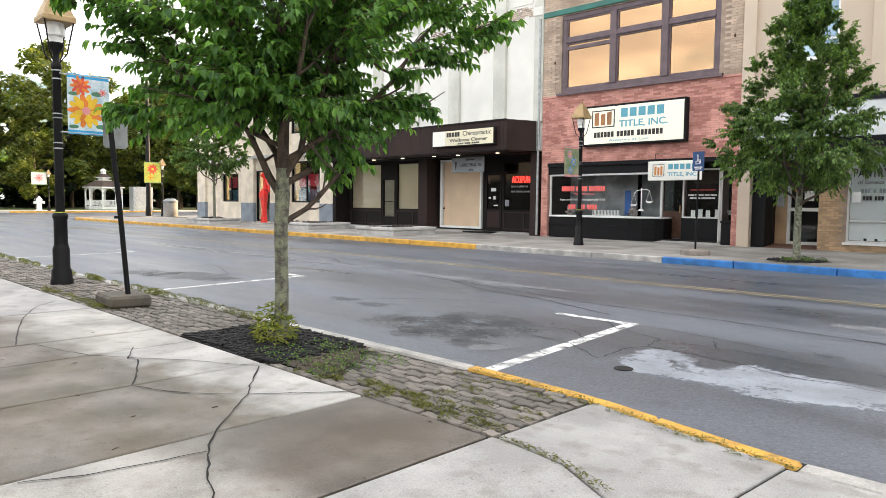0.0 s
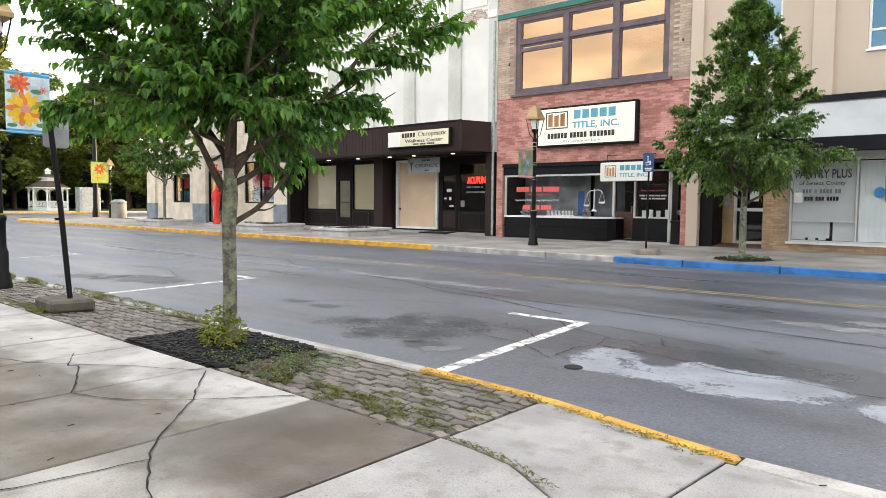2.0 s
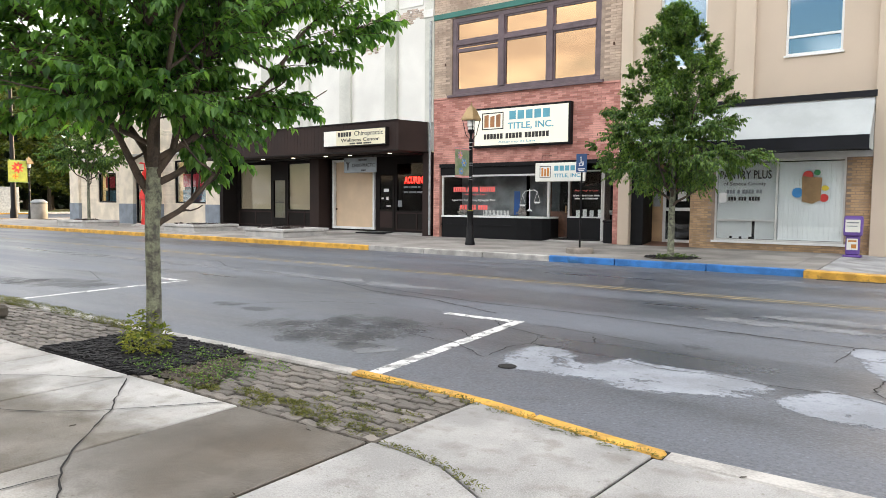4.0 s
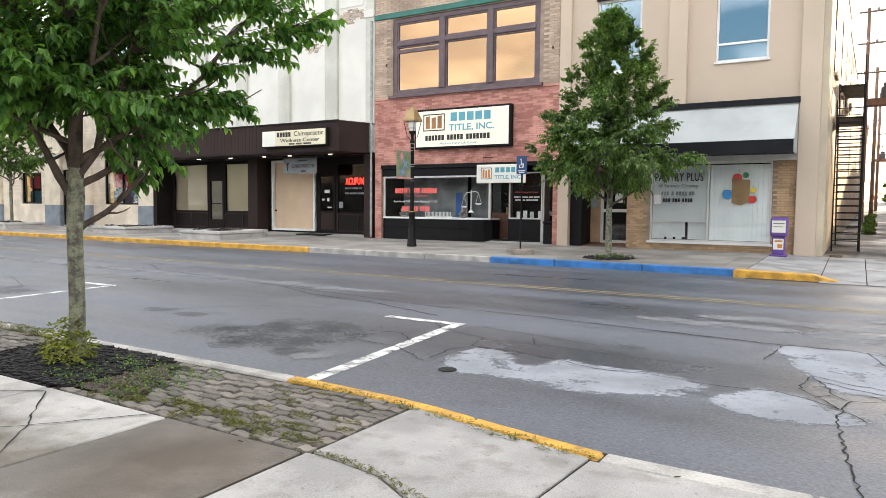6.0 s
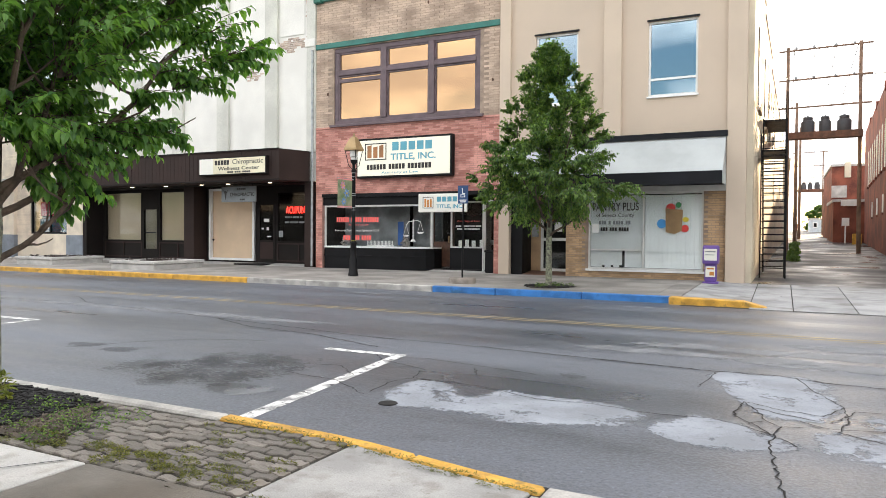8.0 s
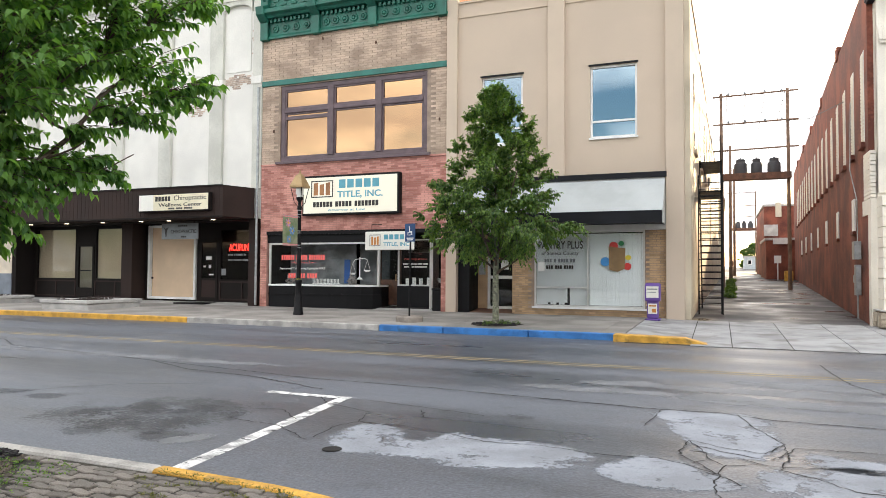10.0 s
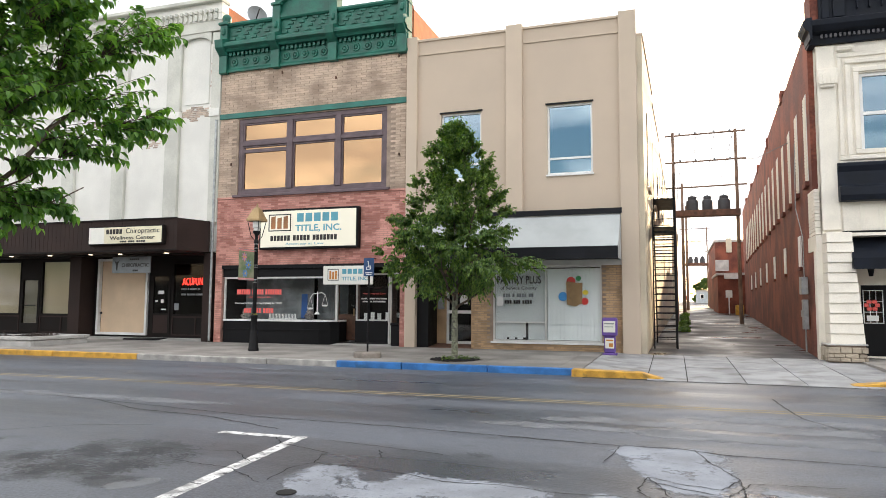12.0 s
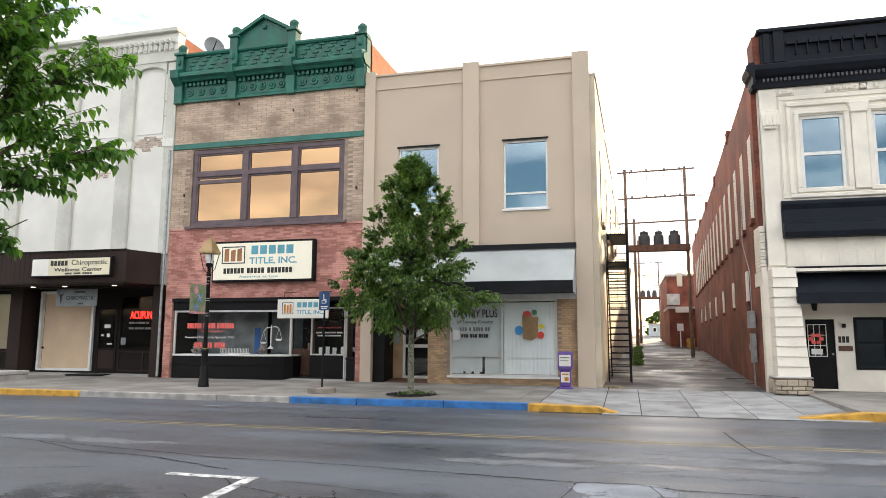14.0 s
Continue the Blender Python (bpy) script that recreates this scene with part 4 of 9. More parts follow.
part("kerb_stone", Shape().box(-78.21, -77.98, 18, 34, -0.19, 0.010), KERB_YELLOW, park_kerb)
structure("park_lawn", Shape().box(-300, -84, -150, 220, -0.19, -0.01), GRASS, "mown park lawn under trees", "lawn")

alley = Shape()
for i in range(12):
    ya, yb = 20.66 + 10 * i, 30.66 + 10 * i
    za, zb = 0.01 + 0.22 * i, 0.01 + 0.22 * (i + 1)
    xa, xb = -1.2, 3.9
    alley.sheet([(xa, ya, za), (xb + 0.048 * (ya - 20.66), ya, za), (xb + 0.048 * (yb - 20.66), yb, zb), (xa, yb, zb)])
structure("alley", alley, ASPHALT_ALLEY, "wet dark asphalt alley between the buildings", "alley")


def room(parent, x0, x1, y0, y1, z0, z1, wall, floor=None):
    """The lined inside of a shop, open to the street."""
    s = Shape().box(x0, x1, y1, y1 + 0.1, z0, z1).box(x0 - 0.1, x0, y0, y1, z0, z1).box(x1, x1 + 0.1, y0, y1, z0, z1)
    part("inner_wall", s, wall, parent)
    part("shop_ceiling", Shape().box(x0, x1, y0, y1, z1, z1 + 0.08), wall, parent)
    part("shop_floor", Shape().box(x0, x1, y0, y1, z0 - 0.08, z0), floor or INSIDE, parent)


def sash(parent, x0, x1, z0, z1, y, frame_mat, glass_mat, fw=0.07, split=None, deep=0.10, label="", back=True):
    """A window in an opening: frame, panes, sill and a dark sheet for the unlit room behind it."""
    win = part("window", Shape().ring(x0, x1, z0, z1, y, y + deep, fw), frame_mat, parent, label, bevel=0.006)
    cells = [(z0 + fw, z1 - fw)] if split is None else [(z0 + fw, split - fw / 2), (split + fw / 2, z1 - fw)]
    if split is not None:
        part("meeting_rail", Shape().box(x0 + fw, x1 - fw, y + 0.01, y + deep - 0.01, split - fw / 2, split + fw / 2), frame_mat, win)
    for a, b in cells:
        pane = part("pane", Shape().box(x0 + fw, x1 - fw, y + deep * 0.5, y + deep * 0.5 + 0.006, a, b), glass_mat, win)
        pane.visible_shadow = False
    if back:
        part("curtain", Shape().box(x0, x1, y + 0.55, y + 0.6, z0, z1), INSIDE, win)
    return win


# ---- brick office building with the green cornice ----
def green_cornice(b):
    y = F
    part("frieze", Shape().box(-15.41, -8.13, y - 0.06, y + 0.25, 9.74, 10.42), GREEN, b)
    part("ledge", Shape().prism([(y + 0.2, 10.42), (y - 0.24, 10.42), (y - 0.30, 10.50), (y - 0.42, 10.56), (y - 0.42, 10.68), (y - 0.30, 10.76), (y - 0.12, 10.84), (y + 0.2, 10.84)], "x", -15.45, -8.10), GREEN, b, bevel=0.008)
    part("lower_moulding", Shape().prism([(y + 0.1, 9.70), (y - 0.12, 9.70), (y - 0.12, 9.76), (y - 0.07, 9.84), (y + 0.1, 9.84)], "x", -15.41, -8.13), GREEN, b)
    part("upper_panel", Shape().box(-15.41, -8.13, y - 0.05, y + 0.25, 10.84, 11.42), GREEN, b)
    part("top_rail", Shape().prism([(y + 0.25, 11.40), (y - 0.12, 11.40), (y - 0.16, 11.46), (y - 0.16, 11.52), (y + 0.25, 11.52)], "x", -15.43, -8.11), GREEN, b)
    cons = (-15.26, -13.10, -10.86, -8.32)
    for k, x in enumerate(cons):
        top = 12.0 if k in (1, 2) else 11.55
        c = part("console", Shape().box(x - 0.16, x + 0.16, y - 0.20, y + 0.2, 9.66, 10.30).prism([(y + 0.2, 10.30), (y - 0.20, 10.30), (y - 0.46, 10.52), (y - 0.50, 10.80), (y - 0.24, 10.92), (y + 0.2, 10.92)], "x", x - 0.17, x + 0.17)
                 .box(x - 0.15, x + 0.15, y - 0.20, y + 0.2, 10.92, top - 0.1).box(x - 0.20, x + 0.20, y - 0.26, y + 0.2, top - 0.1, top), GREEN, b, bevel=0.012)
        part("finial", Shape().lathe(x, y - 0.02, [(0.15, top), (0.15, top + 0.16), (0.17, top + 0.2), (0.155, top + 0.27), (0.09, top + 0.34), (0.02, top + 0.36)], 12), GREEN, c, smooth=True)
        part("boss", Shape().lathe(x, y - 0.2, [(0.001, 11.05), (0.07, 11.1), (0.085, 11.2), (0.07, 11.3), (0.001, 11.35)], 8), GREEN, c)
    for xa, xb in zip(cons, cons[1:]):
        n = int((xb - xa - 0.4) / 0.17)
        for i in range(n):
            px = xa + 0.24 + i * (xb - xa - 0.48) / n
            part("dentil", Shape().box(px, px + 0.09, y - 0.16, y - 0.05, 10.28, 10.40), GREEN, b)
        m = max(3, int((xb - xa - 0.4) / 0.36))
        for i in range(m):
            px = xa + 0.2 + (i + 0.5) * (xb - xa - 0.4) / m
            ros, k0 = Shape(), 0
            for r, d in ((0.15, 0.06), (0.13, 0.10), (0.085, 0.10), (0.07, 0.075), (0.04, 0.12)):
                for j in range(12):
                    t = 2 * math.pi * j / 12
                    ros.v.append((px + r * math.cos(t), y - d, 10.06 + r * math.sin(t)))
            for q in range(4):
                for j in range(12):
                    ros.f.append((k0 + q * 12 + j, k0 + q * 12 + (j + 1) % 12, k0 + (q + 1) * 12 + (j + 1) % 12, k0 + (q + 1) * 12 + j))
            ros.f.append(tuple(k0 + 48 + j for j in range(12)))
            part("rosette", ros, GREEN, b)
        px = xa + 0.2
        while px < xb - 0.3:
            for j, z in enumerate((10.90, 11.05, 11.20, 11.32)):
                o = (0.11 * j) % 0.44
                if px + o + 0.21 < xb - 0.17:
                    part("stepped_ornament", Shape().box(px + o, px + o + 0.21, y - 0.085, y - 0.045, z, z + 0.07), GREEN, b)
            px += 0.44
    gab = Shape().prism([(-13.0, 11.5), (-10.96, 11.5), (-10.96, 11.95), (-11.98, 12.52), (-13.0, 11.95)], "y", y - 0.04, y + 0.2)
    g = part("gable", gab, GREEN, b)
    for sgn in (-1, 1):
        xa, xb = -11.98, -11.98 + sgn * 1.06
        part("raking_moulding", Shape().prism([(xa, 12.52), (xb, 11.93), (xb, 12.05), (xa, 12.66)], "y", y - 0.18, y + 0.2), GREEN, g, bevel=0.01)
    part("gable_base_moulding", Shape().box(-13.0, -10.96, y - 0.12, y + 0.1, 11.52, 11.60), GREEN, g)
    part("boss", Shape().lathe(-11.98, y - 0.06, [(0.001, 12.12), (0.07, 12.16), (0.08, 12.22), (0.07, 12.28), (0.001, 12.32)], 10), GREEN, g)


def office_building():
    b = thing("office_building", (-11.77, F, 0), "two-storey tan and red brick office building with green metal cornice", "building")
    x0, x1 = -15.41, -8.13
    hole = (-14.62, -8.88, 5.22, 7.96)
    part("wall", Shape().wall(x0, x1, 5.15, 9.75, F, F + 0.3, [hole]), MORTAR_TAN, b)
    bricks(b, BRICK_TAN, x0, x1, 5.15, 8.0, F, 0.36, 0.082, openings=[hole], name="brick")
    bricks(b, BRICK_TAN, x0, x1, 8.19, 9.72, F, 0.36, 0.082)
    part("band", Shape().box(x0, x1, F - 0.06, F + 0.05, 8.0, 8.19), TEAL, b, "teal painted band", bevel=0.01)
    part("lower_wall", Shape().wall(x0, x1, 2.72, 5.15, F, F + 0.3), MORTAR, b)
    bricks(b, BRICK_RED, x0, x1, 2.74, 5.15, F, 0.275, 0.0688, singles=(-15.41, -8.13, 4.62, 5.16))
    part("string_course", Shape().box(x0, x1, F - 0.035, F, 5.10, 5.16), BRICK_RED, b)
    for xa, xb in ((-15.41, -15.13), (-8.36, -8.12)):
        part("brick_pier", Shape().box(xa, xb, F, F + 0.4, 0.0, 2.72), MORTAR, b)
        bricks(b, BRICK_RED, xa, xb, 0.05, 2.74, F, 0.205, 0.0688)
    part("lintel", Shape().box(-15.13, -8.36, F - 0.03, F + 0.35, 2.62, 2.74), BLACK, b)
    part("fascia", Shape().box(-15.13, -10.75, F + 0.06, F + 0.2, 2.33, 2.62), BLACK, b)
    # body, roof and the sunlit side above the neighbour
    part("side_wall", Shape().box(x1 - 0.3, x1, F + 0.3, 46, 0, 11.35).box(x0, x0 + 0.3, F + 0.3, 46, 0, 11.35).box(x0, x1, 46, 46.3, 0, 11.35), BRICK_ORANGE, b)
    part("roof", Shape().box(x0 + 0.3, x1 - 0.3, F + 0.3, 46, 10.9, 11.0), ROOF, b)
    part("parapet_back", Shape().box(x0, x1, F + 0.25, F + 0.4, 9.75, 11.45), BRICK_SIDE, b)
    part("upper_floor", Shape().box(x0 + 0.3, x1 - 0.3, F + 0.3, 46, 4.6, 4.75), INSIDE, b)
    green_cornice(b)
    # wide three-light window
    win = part("window", Shape().ring(*hole, F + 0.04, F + 0.2, 0.16), PLUM, b, "plum painted wooden window", bevel=0.012)
    part("sill", Shape().prism([(F + 0.1, 5.14), (F - 0.12, 5.14), (F - 0.12, 5.21), (F + 0.1, 5.27)], "x", -14.75, -8.75), PLUM, win)
    for x in (-12.55, -10.68):
        part("mullion", Shape().box(x - 0.11, x + 0.11, F + 0.0, F + 0.2, 5.38, 7.80), PLUM, win, bevel=0.015)
    part("transom", Shape().box(-14.46, -9.04, F + 0.02, F + 0.2, 6.98, 7.14), PLUM, win, bevel=0.015)
    part("sash_rail", Shape().box(-14.46, -12.66, F + 0.06, F + 0.18, 6.74, 6.86), PLUM, win)
    for xa, xb in ((-14.46, -12.66), (-12.44, -10.79), (-10.57, -9.04)):
        for za, zb in ((5.38, 6.98), (7.14, 7.80)):
            part("sash_frame", Shape().ring(xa, xb, za, zb, F + 0.07, F + 0.15, 0.055), PLUM, win)
            part("pane", Shape().box(xa, xb, F + 0.11, F + 0.116, za, zb), GLASS_GOLDEN, win)
    part("curtain", Shape().box(-14.6, -8.9, F + 0.7, F + 0.75, 5.2, 7.9), INSIDE_WARM, win)
    for x, z in ((-12.9, 9.45), (-10.8, 9.05), (-8.5, 9.55), (-14.9, 6.3), (-8.45, 6.25)):
        part("wall_anchor", Shape().box(x, x + 0.04, F - 0.06, F, z, z + 0.09), RUST, b)
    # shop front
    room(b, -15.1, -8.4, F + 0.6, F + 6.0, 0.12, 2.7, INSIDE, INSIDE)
    front = part("shop_window", Shape().box(-15.08, -10.85, F + 0.08, F + 0.14, 2.27, 2.33).box(-15.08, -15.02, F + 0.08, F + 0.14, 0.84, 2.27).box(-10.92, -10.84, F + 0.5, F + 0.58, 0.84, 2.33), ALU, b)
    curve = [(-15.08, F + 0.08), (-12.6, F + 0.08), (-11.9, F + 0.12), (-11.4, F + 0.24), (-11.05, F + 0.42), (-10.85, F + 0.7)]
    back = [(-10.85, F + 1.25), (-15.08, F + 1.25)]
    part("stall_riser", Shape().prism(curve + back, "z", 0.05, 0.80), BLACK, front, bevel=0.01)
    part("ledge", Shape().prism([(x, y - 0.05) for x, y in curve] + back, "z", 0.80, 0.86), WHITE, front, bevel=0.008)
    part("riser_moulding", Shape().prism([(x, y - 0.03) for x, y in curve] + back, "z", 0.50, 0.54), BLACK, front)
    pane = Shape()
    for (xa, ya), (xb, yb) in zip(curve, curve[1:]):
        pane.sheet([(xa, ya + 0.02, 0.86), (xb, yb + 0.02, 0.86), (xb, yb + 0.02, 2.27), (xa, ya + 0.02, 2.27)])
    p = part("pane", pane, GLASS_SHOP, front)
    p.visible_shadow = False
    # grey-blue of the pane's reflections is put into this backdrop's colour
    part("reflection_backdrop", Shape().box(-15.0, -12.2, F + 1.3, F + 1.35, 0.86, 2.6).box(-12.2, -11.0, F + 1.6, F + 1.65, 0.86, 2.6), material("reflection_grey_blue", (0.20, 0.215, 0.22), 0.8, 0.4, 1.6), front)
    part("entry_floor", slope_slab(-10.85, -8.36, F + 0.02, F + 1.9, 0.055, 0.16), CONCRETE_PALE, b)
    part("soffit", Shape().box(-15.1, -8.36, F + 0.3, F + 1.6, 2.66, 2.72), BLACK, b)
    d = part("door", Shape().ring(-11.3, -10.42, 0.16, 2.3, F + 1.3, F + 1.4, 0.09).box(-11.21, -10.51, F + 1.32, F + 1.38, 0.25, 1.05), WOOD_DOOR, b, "dark wooden glazed door")
    part("pane", Shape().box(-11.21, -10.51, F + 1.34, F + 1.35, 1.05, 2.21), GLASS_CLEAR, d)
    part("door_handle", Shape().box(-10.60, -10.56, F + 1.24, F + 1.3, 1.0, 1.25), BRASS, d)
    w2 = part("shop_window", Shape().ring(-10.34, -8.95, 0.84, 2.45, F + 0.9, F + 0.96, 0.05), ALU, b)
    part("stall_riser", Shape().box(-10.34, -8.95, F + 0.86, F + 1.2, 0.12, 0.84), BLACK, w2)
    q = part("pane", Shape().box(-10.29, -9.0, F + 0.93, F + 0.936, 0.89, 2.4), GLASS_SHOP, w2)
    q.visible_shadow = False
    for i, x in enumerate((-10.1, -9.85, -9.6, -9.3)):
        part("display_card", Shape().box(x, x + 0.14, F + 1.05, F + 1.06, 0.88, 1.1 + 0.03 * (i % 2)), WHITE, w2)
    d2 = part("door", Shape().ring(-8.93, -8.40, 0.12, 2.45, F + 0.55, F + 0.61, 0.055), ALU, b, "white aluminium glazed door")
    part("pane", Shape().box(-8.87, -8.46, F + 0.58, F + 0.586, 0.2, 2.4), GLASS_CLEAR, d2)
    part("jamb", Shape().box(-8.97, -8.93, F + 0.5, F + 1.2, 0.1, 2.62), ALU, b)
    part("display_plate", Shape().lathe(-8.65, F + 0.8, [(0.02, 0.95), (0.12, 0.98), (0.16, 1.1), (0.13, 1.12)], 12), WHITE, b)
    part("inner_wall", Shape().box(-15.1, -15.05, F + 0.2, F + 0.62, 0.86, 2.66), INSIDE, b)
    # lettering on the glass
    y = F + 0.075
    bars("window_name_bar", words(-14.55, -12.75, [6, 5, 7]), 1.72, 1.90, y, INK_RED, front, "red plain bar in the place of a name")
    letters("window_line", "- Attorney at Law -", -14.1, -13.1, 1.58, 1.67, y, INK_RED, front)
    letters("window_line", "Experienced Trial Attorney, Fighting for YOU!", -14.6, -12.75, 1.37, 1.46, y, WHITE, front)
    bars("window_number_bar", words(-14.25, -13.05, [3, 3, 4]), 1.08, 1.25, y, INK_RED, front, "red plain bar in the place of a phone number")
    letters("window_line", "Attorney at Law", -10.1, -9.25, 1.72, 1.80, F + 0.925, INK_RED, w2)
    bars("window_hours_bar", words(-10.15, -9.2, [5, 7, 4, 5]), 1.57, 1.62, F + 0.925, WHITE, w2)
    bars("window_hours_bar", words(-10.1, -9.25, [6, 2, 11]), 1.47, 1.52, F + 0.925, WHITE, w2)
    # scales of justice drawn on the glass
    sc, yy = Shape(), F + 0.22
    sc.tube([(-11.45, yy, 1.05), (-11.45, yy, 1.82)], 0.018, 6).tube([(-11.72, yy, 1.62), (-11.62, yy, 1.74), (-11.45, yy, 1.76), (-11.28, yy, 1.78), (-11.16, yy, 1.72)], 0.014, 6)
    for x, z in ((-11.72, 1.62), (-11.16, 1.72)):
        sc.tube([(x, yy, z), (x - 0.11, yy, z - 0.34)], 0.006, 4).tube([(x, yy, z), (x + 0.11, yy, z - 0.34)], 0.006, 4)
        sc.prism([(x - 0.13, z - 0.34), (x - 0.07, z - 0.40), (x + 0.07, z - 0.40), (x + 0.13, z - 0.34)], "y", yy - 0.006, yy + 0.006)
    sc.prism([(-11.57, 1.05), (-11.33, 1.05), (-11.41, 1.13), (-11.49, 1.13)], "y", yy - 0.01, yy + 0.01)
    part("scales_decal", sc, WHITE, front, "white scales of justice")
    # display pieces on the ledge
    r2 = random.Random(5)
    for cx, n in ((-14.45, 34), (-11.9, 46)):
        fl = foliage(r2, [((cx, F + 0.5, 1.0), (0.16, 0.1, 0.13)), ((cx, F + 0.5, 1.15), (0.07, 0.07, 0.12))], n * 5, 0.07)
        leaf_mesh("dried_flowers", fl, material("dried_flowers", (0.35, 0.32, 0.30), 0.9, 0.5), front)
    rack = Shape()
    for i in range(19):
        rack.box(-13.5 + i * 0.058, -13.48 + i * 0.058, F + 0.5, F + 0.52, 0.87, 1.06)
    part("card_rack", rack.box(-13.52, -12.4, F + 0.49, F + 0.53, 0.87, 0.90), WHITE, front)
    part("blue_banner", Shape().box(-12.45, -12.22, F + 0.9, F + 0.92, 0.9, 1.75), material("blue_cloth", (0.03, 0.10, 0.30), 0.8), front)


def big_sign():
    s = thing("box_sign", (-11.64, F - 0.2, 3.25), "white lit box sign with black frame on red brick wall", "sign")
    part("cabinet", Shape().box(-13.5, -9.76, F - 0.24, F - 0.02, 3.25, 4.62), BLACK, s, "black metal sign cabinet", bevel=0.015)
    part("bracket", Shape().box(-13.0, -12.9, F - 0.03, F, 3.3, 4.5).box(-10.3, -10.2, F - 0.03, F, 3.3, 4.5), BLACK, s)
    yf = F - 0.25
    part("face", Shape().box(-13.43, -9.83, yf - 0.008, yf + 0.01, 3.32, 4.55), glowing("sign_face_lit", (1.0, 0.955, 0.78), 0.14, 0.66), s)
    y = yf - 0.010
    part("logo_frame", Shape().ring(-13.12, -12.25, 3.86, 4.44, y - 0.006, y, 0.035), INK, s)
    for i in range(3):
        x = -13.02 + i * 0.24
        part("logo_bar", Shape().prism([(x, 3.94 + 0.0 * i), (x + 0.17, 3.94), (x + 0.17, 4.38 - 0.05 * (i == 1)), (x, 4.30 + 0.05 * (i != 1))], "y", y - 0.006, y), INK_BRONZE, s)
    bars("name_bar", words(-12.05, -10.45, [5]), 4.16, 4.45, y, INK_BLUE, s, "teal plain bar in the place of a name")
    letters("sign_line", "TITLE, INC.", -12.08, -10.35, 3.80, 4.06, y, INK_BLUE, s, bold=0.02)
    bars("person_bar", words(-13.05, -10.5, [6, 5, 7]), 3.53, 3.71, y, INK, s, "black plain bar in the place of a name")
    letters("sign_line", "Attorney at Law", -12.45, -11.0, 3.36, 3.46, y, INK_BLUE, s)


def hanging_sign():
    y = F - 0.75
    s = thing("hanging_sign", (-9.85, y, 2.0), "white hanging sign with orange bars over the entrance", "sign")
    part("board", Shape().box(-10.73, -8.98, y, y + 0.06, 2.02, 2.62), SIGN_WHITE, s, bevel=0.02)
    for x in (-10.5, -9.2):
        part("hanger", Shape().tube([(x, y + 0.03, 2.62), (x, y + 0.03, 2.85), (x, F + 0.02, 2.9)], 0.012, 6), IRON, s)
    part("logo_frame", Shape().ring(-10.56, -10.17, 2.15, 2.52, y - 0.004, y, 0.02), INK, s)
    for i in range(3):
        part("logo_bar", Shape().box(-10.50 + i * 0.10, -10.43 + i * 0.10, y - 0.004, y, 2.19, 2.46 - 0.03 * (i == 1)), INK_ORANGE, s)
    bars("name_bar", words(-10.06, -9.12, [5]), 2.36, 2.52, y, INK_BLUE, s, "blue plain bar in the place of a name")
    letters("sign_line", "TITLE, INC.", -10.06, -9.10, 2.13, 2.27, y, INK_BLUE, s, bold=0.02)


